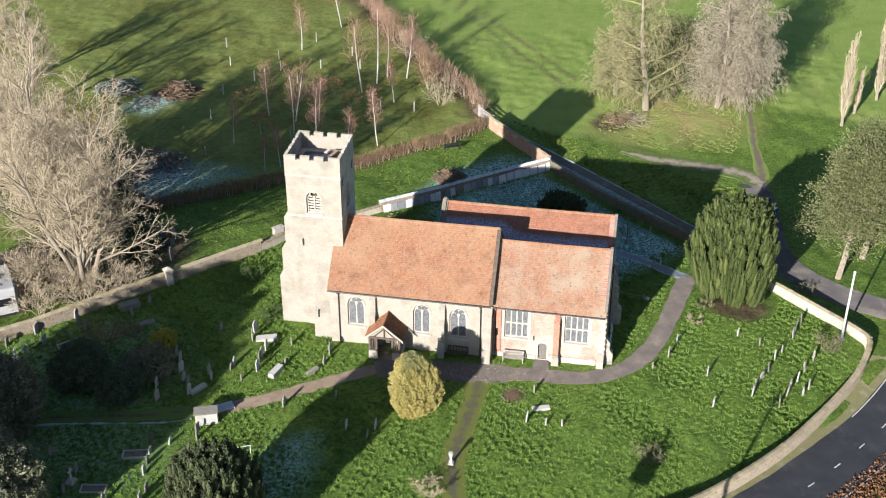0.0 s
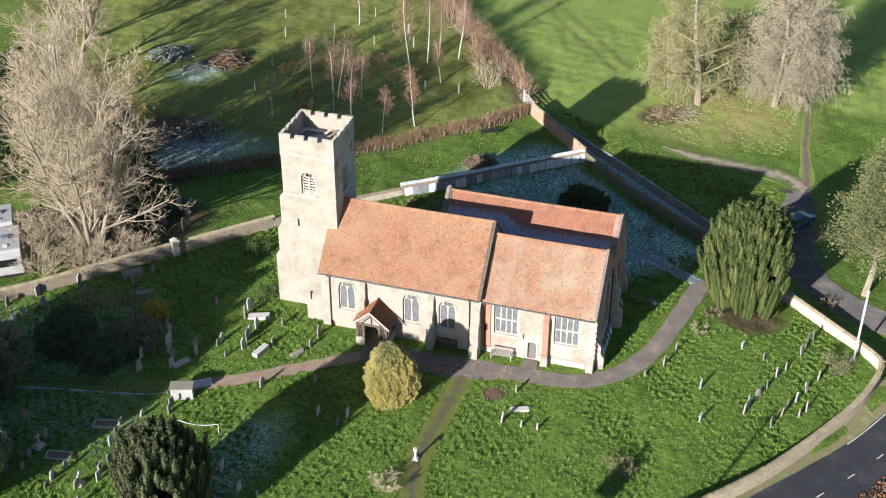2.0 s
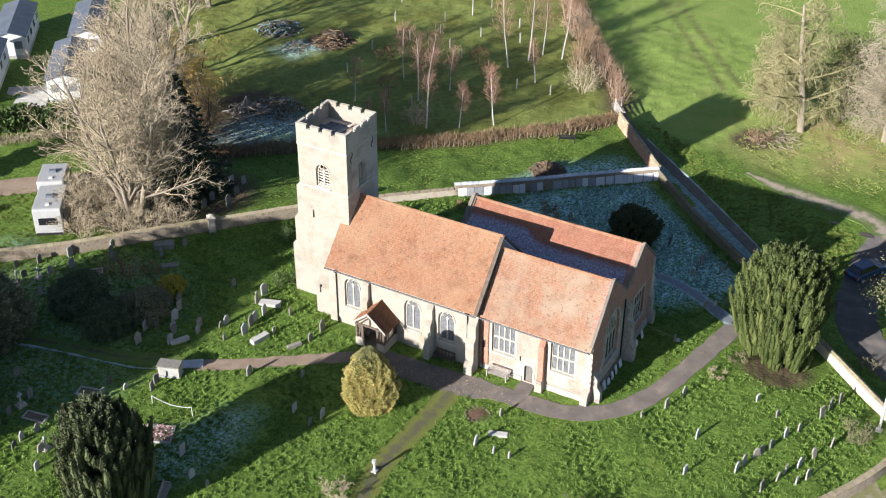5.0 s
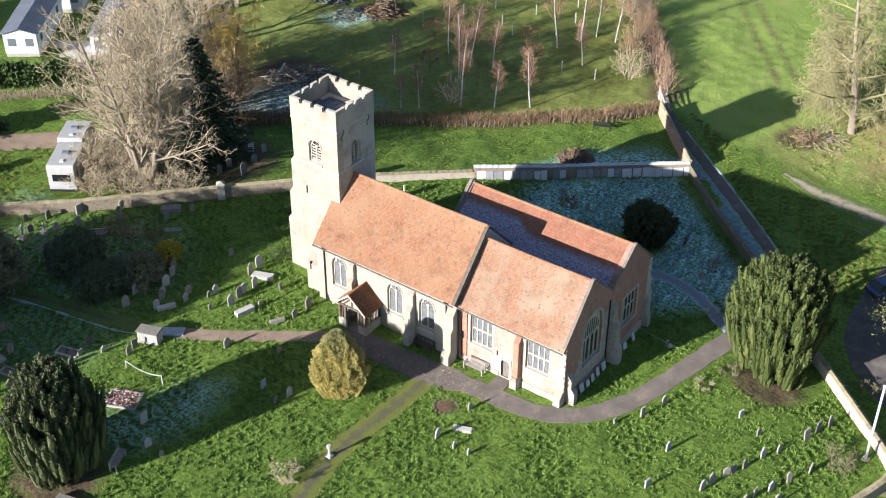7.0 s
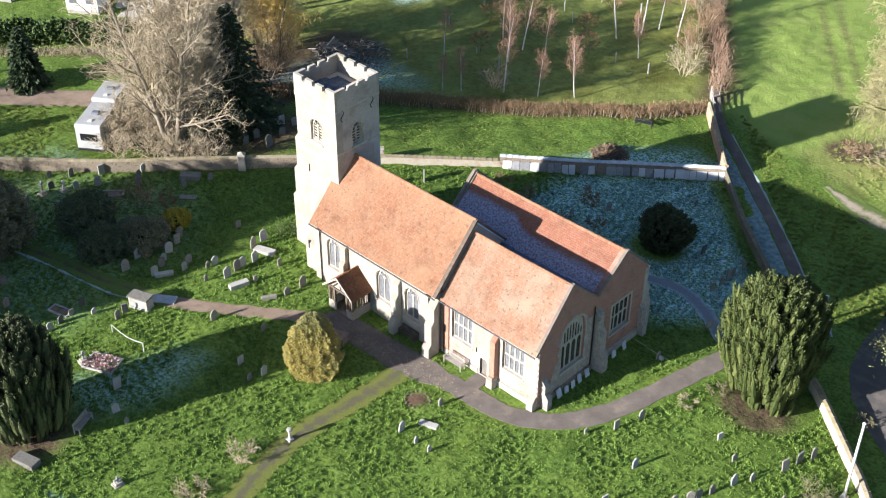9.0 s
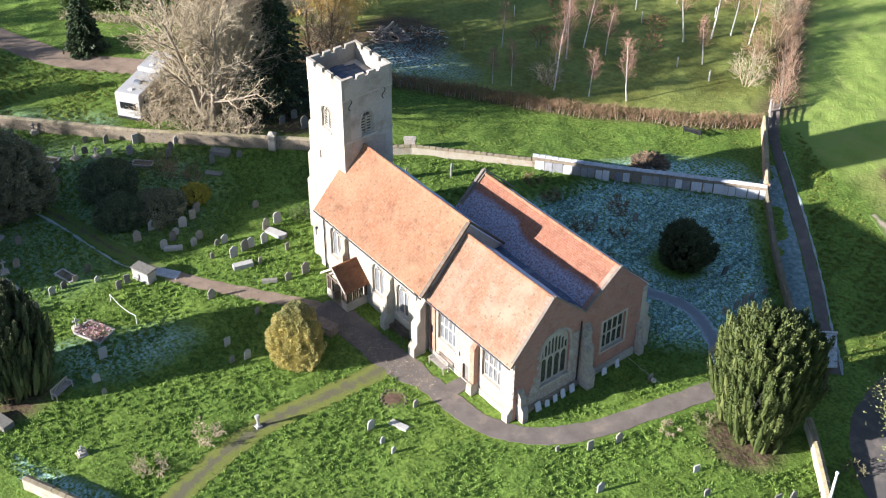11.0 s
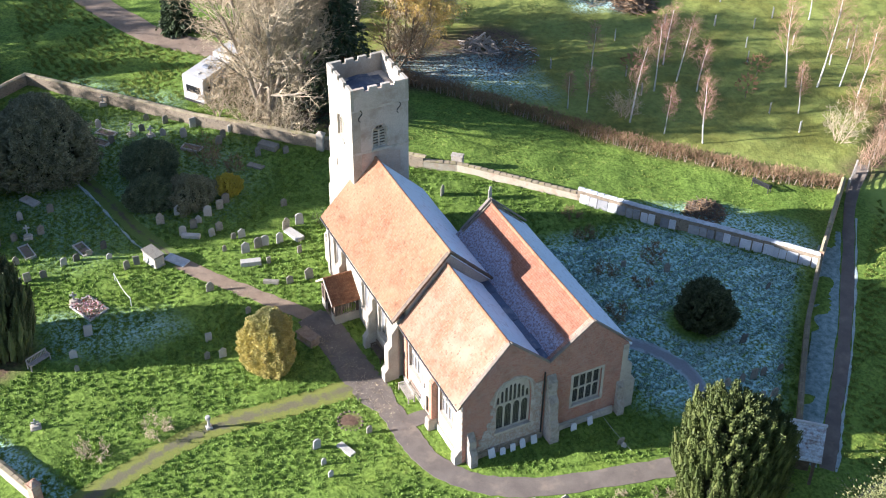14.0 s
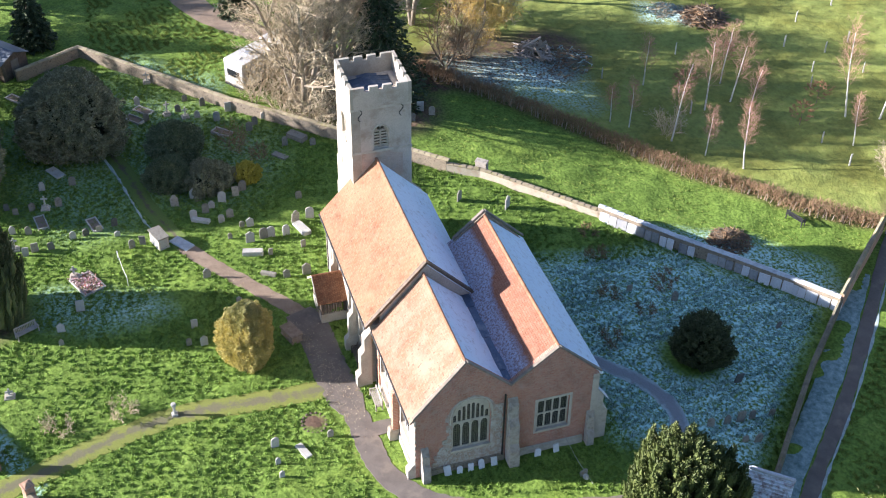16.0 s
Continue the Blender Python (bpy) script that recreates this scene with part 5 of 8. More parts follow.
for x in (PX0 + 0.1, PX1 - 0.1):
    part("porch_plate", Shape().box(x - 0.1, x + 0.1, PY, 0.0, 2.12, 2.28), M_OAK, church, bevel=0.015)
    for k in range(9):
        y = PY + 0.3 + k * 0.19
        part("baluster", Shape().box(x - 0.03, x + 0.03, y - 0.03, y + 0.03, 0.84, 2.14), M_OAK, church)
for k in range(3):
    for sx in (-1, 1):
        x = PR + sx * (0.85 + k * 0.17)
        part("baluster", Shape().box(x - 0.03, x + 0.03, PY + 0.07, PY + 0.13, 0.84, 2.14), M_OAK, church)
part("tie_beam", Shape().box(PX0, PX1, PY + 0.02, PY + 0.18, 2.12, 2.3), M_OAK, church, bevel=0.015)
part("gable_infill", panel([(PX0 + 0.1, 2.3), (PX1 - 0.1, 2.3), (PR, 3.55)], [], 0.06, on_south(PY + 0.12)), M_RENDER, church)
for xa, za, xb, zb in ((PR, 2.3, PR, 3.4), (PX0 + 0.5, 2.3, PR, 3.2), (PX1 - 0.5, 2.3, PR, 3.2)):
    part("gable_stud", Shape().tube([(xa, PY + 0.08, za), (xb, PY + 0.08, zb)], [0.07, 0.07], 4), M_OAK, church)
part("porch_floor", Shape().box(PX0 + 0.2, PX1 - 0.2, PY, 0.0, -0.2, 0.06), M_GRAVEL, church)

# ---- trees and shrubs ----
def tubes(segs, sides=3):
    """Many tapered twigs as one mesh: rows of start, end, start radius, end radius."""
    a = np.array([s[0] for s in segs])
    b = np.array([s[1] for s in segs])
    ra = np.array([s[2] for s in segs])[:, None]
    rb = np.array([s[3] for s in segs])[:, None]
    d = b - a
    d /= np.linalg.norm(d, axis=1)[:, None] + 1e-9
    ref = np.where(np.abs(d[:, 2:3]) > 0.9, np.array([[1.0, 0, 0]]), np.array([[0, 0, 1.0]]))
    u = np.cross(d, ref)
    u /= np.linalg.norm(u, axis=1)[:, None] + 1e-9
    w = np.cross(d, u)
    n = len(segs)
    vs = np.zeros((n, 2 * sides, 3))
    for k in range(sides):
        o = u * math.cos(6.28318 * k / sides) + w * math.sin(6.28318 * k / sides)
        vs[:, k], vs[:, sides + k] = a + o * ra, b + o * rb
    base = (np.arange(n) * 2 * sides)[:, None]
    fs = np.concatenate([base + np.array([[k, (k + 1) % sides, sides + (k + 1) % sides, sides + k]]) for k in range(sides)])
    s = Shape()
    s.v, s.f = vs.reshape(-1, 3).tolist(), fs.tolist()
    return s


def grow(p, d, length, r, lvl, top, rng, out, P):
    """One limb and, on it, its own limbs."""
    n = 4 if lvl == 0 else (3 if lvl < top else 2)
    pts = [p]
    for k in range(n):
        bend = Vector((rng.uniform(-1, 1), rng.uniform(-1, 1), rng.uniform(-1, 1))) * P["wander"]
        d = (d + bend + Vector((0, 0, P["lift"][min(lvl, len(P["lift"]) - 1)]))).normalized()
        q = p + d * (length / n)
        r2 = r * (1 - (1 - P["taper"]) * (k + 1) / n)
        r1 = r * (1 - (1 - P["taper"]) * k / n)
        out.append((lvl, tuple(p), tuple(q), r1, r2))
        p = q
        pts.append(q)
    if lvl == top:
        return
    kids = P["kids"][lvl]
    for k in range(kids):
        t = P["from"][lvl] + (1 - P["from"][lvl]) * (k + rng.random()) / kids
        i = min(n - 1, int(t * n))
        at = pts[i].lerp(pts[i + 1], t * n - i)
        axis = (pts[i + 1] - pts[i]).normalized()
        side = axis.orthogonal().normalized()
        side.rotate(Matrix.Rotation(k * 2.4 + rng.uniform(-0.5, 0.5), 3, axis))
        a = radians(P["angle"][lvl] * rng.uniform(0.75, 1.25))
        nd = axis * math.cos(a) + side * math.sin(a)
        f = P["ratio"][lvl] * rng.uniform(0.7, 1.2) * (1.15 - 0.55 * t)
        grow(at, nd, length * f, max(0.012, r * P["thin"] * (1.1 - 0.5 * t)), lvl + 1, top, rng, out, P)


SHRUBBY = dict(wander=0.2, lift=(0.08, 0.05, 0.03), taper=0.4, kids=(7, 5, 3), **{"from": (0.1, 0.1, 0.1)}, angle=(45, 45, 45), ratio=(0.6, 0.55, 0.5), thin=0.5)
SPREADING = dict(wander=0.13, lift=(0.1, 0.12, 0.08, 0.02, 0.0), taper=0.45, kids=(11, 8, 6, 3), **{"from": (0.24, 0.15, 0.15, 0.1)}, angle=(40, 44, 46, 50), ratio=(0.46, 0.52, 0.5, 0.55), thin=0.44)
SLENDER = dict(wander=0.07, lift=(0.12, 0.16, 0.02, -0.05), taper=0.3, kids=(20, 6, 4), **{"from": (0.34, 0.12, 0.08)}, angle=(34, 38, 42), ratio=(0.34, 0.52, 0.6), thin=0.33)
DROOPING = dict(wander=0.12, lift=(0.1, 0.02, -0.14, -0.25, -0.3), taper=0.3, kids=(17, 9, 5, 3), **{"from": (0.12, 0.12, 0.08, 0.08)}, angle=(70, 55, 50, 40), ratio=(0.36, 0.5, 0.55, 0.6), thin=0.28)
WEEPING = dict(wander=0.13, lift=(0.14, 0.04, -0.1, -0.28, -0.4), taper=0.3, kids=(30, 10, 6, 3), **{"from": (0.07, 0.1, 0.08, 0.08)}, angle=(66, 50, 50, 40), ratio=(0.38, 0.5, 0.55, 0.6), thin=0.26)
COLUMN = dict(wander=0.05, lift=(0.1, 0.5, 0.4, 0.3), taper=0.35, kids=(40, 6, 4), **{"from": (0.06, 0.1, 0.1)}, angle=(28, 24, 24), ratio=(0.27, 0.5, 0.5), thin=0.3)
BUSHY = dict(wander=0.2, lift=(0.08, 0.05, 0.03), taper=0.4, kids=(8, 6, 4), **{"from": (0.1, 0.1, 0.1)}, angle=(45, 45, 45), ratio=(0.6, 0.55, 0.5), thin=0.5)


def bare_tree(name, x, y, height, P, top, seed, bark, twig, label, category="tree", stems=1, splay=0.0, radius=None, lean=(0.0, 0.0), wood=1, group="", fat=1.0):
    rng = random.Random(seed)
    ob = thing(name, label, category, pose(x, y, lev(x, y) - 0.15), group)
    out = []
    for k in range(stems):
        a = k * 6.2832 / stems + rng.uniform(-0.4, 0.4)
        d = Vector((math.cos(a) * splay + lean[0], math.sin(a) * splay + lean[1], 1)).normalized()
        L = height * (0.72 if stems == 1 else rng.uniform(0.55, 0.78))
        grow(Vector((0.12 * stems * math.cos(a) * splay, 0.12 * stems * math.sin(a) * splay, 0)), d, L, radius or height * 0.018, 0, top, rng, out, P)
    thick = [(a, b, r1, r2) for l, a, b, r1, r2 in out if l <= wood]
    thin = [(a, b, max(0.011, r1) * fat, max(0.008, r2) * fat) for l, a, b, r1, r2 in out if l > wood]
    if category == "shrub":
        tagged(part("stemwork", tubes(thick, 5), bark, ob, smooth=True), kind="stuff")
    else:
        part("trunk", tubes(thick, 7), bark, ob, smooth=True)
    if thin:
        part("crown", tubes(thin, 3), twig, ob)
    return ob


def leaves(at, way, length, width, rng):
    """One pointed leaf (two triangles folded on the rib) at each place."""
    n = len(at)
    way = way / (np.linalg.norm(way, axis=1)[:, None] + 1e-9)
    side = np.cross(way, rng.normal(size=(n, 3)))
    side /= np.linalg.norm(side, axis=1)[:, None] + 1e-9
    up = np.cross(side, way)
    L, W = (length * rng.uniform(0.6, 1.3, (n, 1))), (width * rng.uniform(0.6, 1.3, (n, 1)))
    vs = np.stack([at, at + way * L * 0.5 + side * W + up * W * 0.3, at + way * L, at + way * L * 0.5 - side * W + up * W * 0.3], 1)
    idx = (np.arange(n) * 4)[:, None]
    fs = np.concatenate([idx + np.array([[0, 1, 2]]), idx + np.array([[0, 2, 3]])])
    return vs.reshape(-1, 3), fs


def leaf_shape(at, way, length, width, seed):
    s = Shape()
    v, f = leaves(np.asarray(at, float), np.asarray(way, float), length, width, np.random.RandomState(seed))
    s.v, s.f = v.tolist(), f.tolist()
    return s


def blob(rx, ry, z0, z1, seed, flare=1.0, n=14, m=9):
    """An uneven closed form; inside crowns its dark colour stands in for shade."""
    s = Shape()
    for j in range(m + 1):
        t = j / m
        prof = math.sin(math.pi * min(1, 0.12 + 0.88 * t) ** flare) ** 0.55
        for k in range(n):
            a = 6.28318 * k / n
            w = prof * (1 + 0.22 * noise.noise(Vector((math.cos(a) * 1.6, math.sin(a) * 1.6, t * 3 + seed))))
            s.v.append((rx * w * math.cos(a), ry * w * math.sin(a), z0 + (z1 - z0) * t))
    s.f = [(j * n + k, j * n + (k + 1) % n, (j + 1) * n + (k + 1) % n, (j + 1) * n + k) for j in range(m) for k in range(n)]
    s.f += [tuple(range(n - 1, -1, -1)), tuple(m * n + k for k in range(n))]
    return s


def evergreen(name, x, y, r, height, seed, leaf, label, category="tree", plume=1.0, upright=1.0, count=260, per=110, base=0.25, profile=0.75, leaf_len=0.3, trunk_r=0.3, group="", thick=0.2, core=True, body=1.0):
    """A dense crown made of many plumes of leaves over a shade-coloured core."""
    rng = np.random.RandomState(seed)
    ob = thing(name, label, category, pose(x, y, lev(x, y) - 0.1), group)
    part("trunk", Shape().tube([(0, 0, 0), (0.05, 0.03, height * 0.3), (0, 0, height * 0.7)], [trunk_r, trunk_r * 0.8, trunk_r * 0.3], 8), M_BARK_D, ob)
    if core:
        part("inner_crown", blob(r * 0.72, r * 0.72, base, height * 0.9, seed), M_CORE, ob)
    at, way = [], []
    sp = Shape()
    for k in range(count):
        t = (k + 0.5) / count
        a = k * 2.39996 + rng.uniform(-0.2, 0.2)
        z = base + (height - base) * t ** 0.9
        tt = (z - base) / (height - base)
        w = (math.sin(math.pi * min(1.0, 0.14 + 0.86 * tt)) ** profile if profile else min(1.0, 0.74 + 0.9 * tt) * math.sqrt(max(0.02, 1 - max(0.0, (tt - 0.5) / 0.5) ** 2.3))) * (1 + 0.16 * math.sin(3 * a + seed) + 0.1 * rng.normal())
        p = np.array([r * w * math.cos(a) * 0.9, r * w * math.sin(a) * 0.9, z - 0.25 * plume])
        out = np.array([math.cos(a), math.sin(a), 0.0])
        u = out * (1 - upright * 0.8) + np.array([0, 0, upright])
        u /= np.linalg.norm(u)
        ln = plume * rng.uniform(0.7, 1.4) * (0.6 + 0.8 * (1 - tt))
        fat = thick * plume * rng.uniform(0.75, 1.25)
        sp.tube([p + u * (ln * q) + rng.normal(size=3) * 0.04 for q in (-0.35, 0.0, 0.35, 0.7, 1.0)], [q * body for q in (fat * 0.5, fat * 0.95, fat, fat * 0.62, fat * 0.1)], 6, False)
        s = rng.uniform(0, 1, per)
        rad = thick * 1.1 * plume * np.sin(np.pi * (0.25 + 0.7 * s)) * rng.uniform(0.8, 1.15, per)
        th = rng.uniform(0, 6.2832, per)
        e1 = np.cross(u, [0.3, 0.5, 0.2])
        e1 /= np.linalg.norm(e1)
        e2 = np.cross(u, e1)
        off = np.cos(th)[:, None] * e1 + np.sin(th)[:, None] * e2
        at.append(p + u * (s * ln)[:, None] + off * rad[:, None])
        way.append(u * (0.4 + upright) + off * 1.0 + rng.normal(size=(per, 3)) * 0.35)
    fringe = leaf_shape(np.concatenate(at), np.concatenate(way), leaf_len, leaf_len * 0.33, seed)
    part("crown", fringe.add(sp.v, sp.f), leaf, ob)
    return ob


def clump_tree(name, x, y, height, r, seed, leaf, bark, label, low=0.45, clumps=60, per=150, cl=1.1, flat=0.55, trunk=0.28, leaf_len=0.28, lean=(0, 0)):
    """A pine: bare trunk, crooked limbs and flat-topped clumps of needles at their ends."""
    rng = random.Random(seed)
    nr = np.random.RandomState(seed)
    ob = thing(name, label, "tree", pose(x, y, lev(x, y) - 0.15))
    topp = Vector((lean[0], lean[1], height * 0.9))
    segs = []
    pts = [Vector((0, 0, 0)).lerp(topp, t) + Vector((math.sin(t * 5) * 0.2, math.cos(t * 4) * 0.2, 0)) for t in [k / 6 for k in range(7)]]
    for k in range(6):
        segs.append((pts[k], pts[k + 1], trunk * (1 - 0.13 * k), trunk * (1 - 0.13 * (k + 1))))
    part("trunk", tubes([(tuple(a), tuple(b), c, d) for a, b, c, d in segs], 8), bark, ob, smooth=True)
    limb, at, way = [], [], []
    for k in range(clumps):
        t = low + (1 - low) * (k + rng.random()) / clumps
        a = k * 2.4 + rng.uniform(-0.3, 0.3)
        rr = r * (1.0 - 0.65 * ((t - low) / (1 - low)) ** 1.6) * rng.uniform(0.35, 1.0)
        p0 = Vector((0, 0, 0)).lerp(topp, t * 0.93)
        p1 = p0 + Vector((rr * math.cos(a), rr * math.sin(a), rr * 0.28 + 0.3))
        mid = p0.lerp(p1, 0.5) + Vector((0, 0, 0.25))
        limb += [(tuple(p0), tuple(mid), 0.09, 0.06), (tuple(mid), tuple(p1), 0.06, 0.03)]
        o = nr.normal(size=(per, 3)) * np.array([cl, cl, cl * flat]) * 0.5
        at.append(np.array(p1) + o)
        way.append(o + np.array([0, 0, 0.35]) + nr.normal(size=(per, 3)) * 0.3)
    tagged(part("branchwork", tubes(limb, 5), bark, ob), kind="stuff")
    part("crown", leaf_shape(np.concatenate(at), np.concatenate(way), leaf_len, leaf_len * 0.3, seed), leaf, ob)
    return ob


def fir(name, x, y, height, r, seed, leaf, label, tiers=26):
    nr = np.random.RandomState(seed)
    ob = thing(name, label, "tree", pose(x, y, lev(x, y) - 0.15))
    part("trunk", Shape().tube([(0, 0, 0), (0, 0, height * 0.97)], [height * 0.016, 0.03], 7), M_BARK_D, ob)
    at, way, limb = [], [], []
    for j in range(tiers):
        t = (j + 0.5) / tiers
        z = height * (0.06 + 0.93 * t)
        n = int(5 + 9 * (1 - t))
        for k in range(n):
            a = 6.2832 * k / n + j * 0.7 + nr.uniform(-0.2, 0.2)
            L = r * (1 - t) ** 0.85 * nr.uniform(0.75, 1.12) + 0.15
            d = np.array([math.cos(a), math.sin(a), -0.28])
            m = int(20 + 46 * (1 - t))
            s = nr.uniform(0.08, 1, m)
            side = np.cross(d, [0, 0, 1.0])
            o = side * (nr.uniform(-1, 1, m) * (0.1 + 0.28 * (1 - s)) * L * 0.7)[:, None]
            at.append(np.array([0, 0, z]) + d * (s * L)[:, None] + o + nr.normal(size=(m, 3)) * 0.06)
            way.append(d + side * nr.uniform(-0.9, 0.9, (m, 1)) + np.array([0, 0, -0.1]) + nr.normal(size=(m, 3)) * 0.2)
            limb.append(((0, 0, z), tuple(np.array([0, 0, z]) + d * L), 0.04, 0.012))
    tagged(part("branchwork", tubes(limb, 3), M_BARK_D, ob), kind="stuff")
    part("crown", leaf_shape(np.concatenate(at), np.concatenate(way), 0.42, 0.12, seed), leaf, ob)
    return ob


def hedge(name, line, height, width, seed, twig, label, leaf=None, per=110, category="hedge", twig_len=0.6, leaf_len=0.22, rise=1.0, laid_stems=False):
    """A hedge along a line: upright stems and twigs, with leaves where it has any."""
    rng = np.random.RandomState(seed)
    ob = thing(name, label, category, kind="")
    segs, stems, at, way = [], [], [], []
    for (ax, ay), (bx, by) in zip(line[:-1], line[1:]):
        d = math.hypot(bx - ax, by - ay)
        n = max(1, int(d * per))
        t = rng.uniform(0, 1, n)
        o = rng.normal(size=n) * width * 0.36
        o = np.clip(o, -width * 0.6, width * 0.6)
        px, py = ax + (bx - ax) * t - (by - ay) / d * o, ay + (by - ay) * t + (bx - ax) / d * o
        top = height * (1 - 0.5 * (np.abs(o) / width) ** 1.5) * (1 + 0.12 * np.sin(px * 1.7) + 0.08 * rng.normal(size=n))
        hz = rng.uniform(0.05, 1, n) ** 0.6 * top
        z0 = level(px, py)
        v = rng.normal(size=(n, 3)) * np.array([0.6, 0.6, 0.5]) + np.array([0, 0, rise])
        v /= np.linalg.norm(v, axis=1)[:, None]
        c = np.stack([px, py, z0 + hz - 0.25], 1)
        ln = twig_len * rng.uniform(0.5, 1.2, (n, 1))
        if leaf is None:
            e = c + v * ln
            segs += [(c[i], e[i], 0.02, 0.008) for i in range(n)]
        else:
            at.append(c)
            way.append(v * 0.4 + rng.normal(size=(n, 3)) * 0.6)
        k = max(1, int(d * 4))
        for i in range(k):
            q = (i + rng.rand()) / k
            sx, sy = ax + (bx - ax) * q + rng.uniform(-0.2, 0.2) * width, ay + (by - ay) * q + rng.uniform(-0.2, 0.2) * width
            zz = lev(sx, sy)
            stems.append(((sx, sy, zz - 0.1), (sx + rng.normal() * 0.12, sy + rng.normal() * 0.12, zz + height * 0.8), 0.035, 0.015))
    tagged(part("stemwork", tubes(stems, 4), twig, ob), kind="stuff")
    if laid_stems:
        pale = []
        for (ax, ay), (bx, by) in zip(line[:-1], line[1:]):
            d = math.hypot(bx - ax, by - ay)
            for i in range(max(1, int(d * 3.2))):
                q = rng.rand()
                sx, sy = ax + (bx - ax) * q + (by - ay) / d * width * rng.uniform(0.34, 0.5), ay + (by - ay) * q - (bx - ax) / d * width * rng.uniform(0.34, 0.5)
                zz = lev(sx, sy)
                pale.append(((sx, sy, zz - 0.1), (sx + rng.normal() * 0.1 + 0.1, sy + rng.normal() * 0.1, zz + height * rng.uniform(0.45, 0.75)), 0.05, 0.03))
        tagged(part("layered_stem", tubes(pale, 5), M_BARK, ob, "pale cut stems"), kind="stuff")
    if segs:
        tagged(part("twigwork", tubes(segs, 3), twig, ob), kind="stuff")
    if leaf is not None:
        part("foliage", leaf_shape(np.concatenate(at), np.concatenate(way), leaf_len, leaf_len * 0.4, seed), leaf, ob)["kind"] = "stuff"
    return ob


# the row of tall bare trees west of the tower
for k, (x, y, h, st) in enumerate(((-38.2, 3.4, 20.0, 7), (-41.2, 7.6, 19.0, 4), (-47.0, 13.2, 20.0, 3), (-52.5, 18.5, 18.0, 3), (-44.0, 10.6, 19.0, 4), (-57.5, 30.0, 15.0, 2), (-62.5, 41.0, 15.0, 2), (-67.0, 52.0, 14.0, 2))):
    bare_tree("bare_tree", x, y, h, SPREADING, 4, 11 + k, M_BARK, M_TWIG, "tall leafless tree with pale grey branches", stems=st, splay=0.27 if k < 2 else 0.22, radius=0.27, wood=1, group="bare trees west of the tower", fat=1.3)
for k, (x, y, h) in enumerate(((-66.0, -37.0, 13.0), (-76.0, -36.0, 14.0), (-58.5, -38.0, 11.0), (-70.0, -29.0, 13.0), (-81.0, -28.0, 14.0), (-62.5, -31.0, 10.0))):
    bare_tree("bare_tree", x, y, h, SPREADING, 3, 311 + k, M_BARK, M_TWIG, "tall leafless tree with pale grey branches", stems=4, splay=0.4, radius=0.24, wood=1, group="bare trees south of the caravans", fat=3.4)
fir("fir_tree", -38.6, 11.4, 13.2, 4.8, 5, M_FIR, "dark green fir behind the bare trees")
fir("conifer", -59.6, 0.7, 7.0, 2.2, 6, M_FIR, "small dark conifer on the caravan lawn", 18)
fir("conifer", -58.4, -20.6, 7.5, 2.4, 7, M_FIR, "small dark conifer behind the shed", 18)
bare_tree("willow", -48.5, 25.0, 14.0, DROOPING, 4, 21, M_BARK_D, M_WILLOW, "golden weeping willow with hanging withies", stems=3, splay=0.3, wood=0, fat=1.8, radius=0.2)
bare_tree("brown_tree", -43.5, 19.5, 8.0, BUSHY, 3, 22, M_BARK_D, M_TWIG_B, "brown leafless thicket by the willow", stems=5, splay=0.5, wood=0, radius=0.09, fat=1.3)

# the two great trees beyond the track, and the poplars
bare_tree("lichened_tree", 11.4, 56.0, 22.0, WEEPING, 4, 31, M_BARK, M_LARCH, "tall straight tree with fine lichened branches", radius=0.42, wood=0, fat=1.6)
bare_tree("lichened_tree", 7.4, 59.6, 15.0, WEEPING, 4, 32, M_BARK, M_LARCH, "pale olive leafless tree", stems=2, splay=0.16, wood=0, radius=0.16, fat=1.5)
bare_tree("old_tree", 20.0, 58.2, 21.0, WEEPING, 4, 33, M_BARK, M_TWIG_O, "old many-stemmed tree with hanging grey branches", stems=3, splay=0.11, radius=0.3, wood=0, fat=1.3)
bare_tree("old_tree", 23.0, 60.2, 15.0, WEEPING, 4, 34, M_BARK, M_TWIG_O, "old many-stemmed tree with hanging grey branches", stems=2, splay=0.12, radius=0.2, wood=0, fat=1.3)
clump_tree("ivy_tree", 14.6, 60.6, 11.0, 3.6, 35, M_PINE, M_BARK_D, "ivy-covered tree between the bare ones", 0.15, 60, 110, 1.5, 0.8)
for k, (x, y, h) in enumerate(((34.7, 55.8, 14.0), (39.6, 64.0, 13.0), (36.5, 59.5, 7.5))):
    bare_tree("poplar", x, y, h, COLUMN, 3, 41 + k, M_BARK, M_TWIG, "narrow upright leafless poplar", radius=0.2, wood=0, group="poplars", fat=1.6)
clump_tree("pine_tree", 31.2, 19.6, 15.0, 4.3, 51, M_PINE, M_BARK, "broad pine with a pale trunk and olive needles", 0.3, 74, 520, 1.4, 0.5, 0.3, 0.2, lean=(0.8, 1.6))
clump_tree("pine_tree", 33.9, 24.1, 16.0, 5.6, 52, M_PINE, M_BARK, "broad pine with a pale trunk and olive needles", 0.35, 64, 520, 1.6, 0.5, 0.32, 0.2, lean=(0.6, 0.8))

# churchyard evergreens
evergreen("yew_tree", 20.9, 14.2, 3.35, 9.8, 61, M_YEW, "broad green yew with upright plumes beside the path", plume=1.5, upright=0.97, count=620, per=80, base=0.5, profile=0, leaf_len=0.165, trunk_r=0.5, thick=0.14)
evergreen("yew_tree", -15.4, -26.4, 2.9, 9.0, 62, M_YEW_D, "tall dark yew with upright plumes", plume=1.5, upright=1.0, count=420, per=110, base=0.6, profile=0, leaf_len=0.15, trunk_r=0.45, thick=0.14)
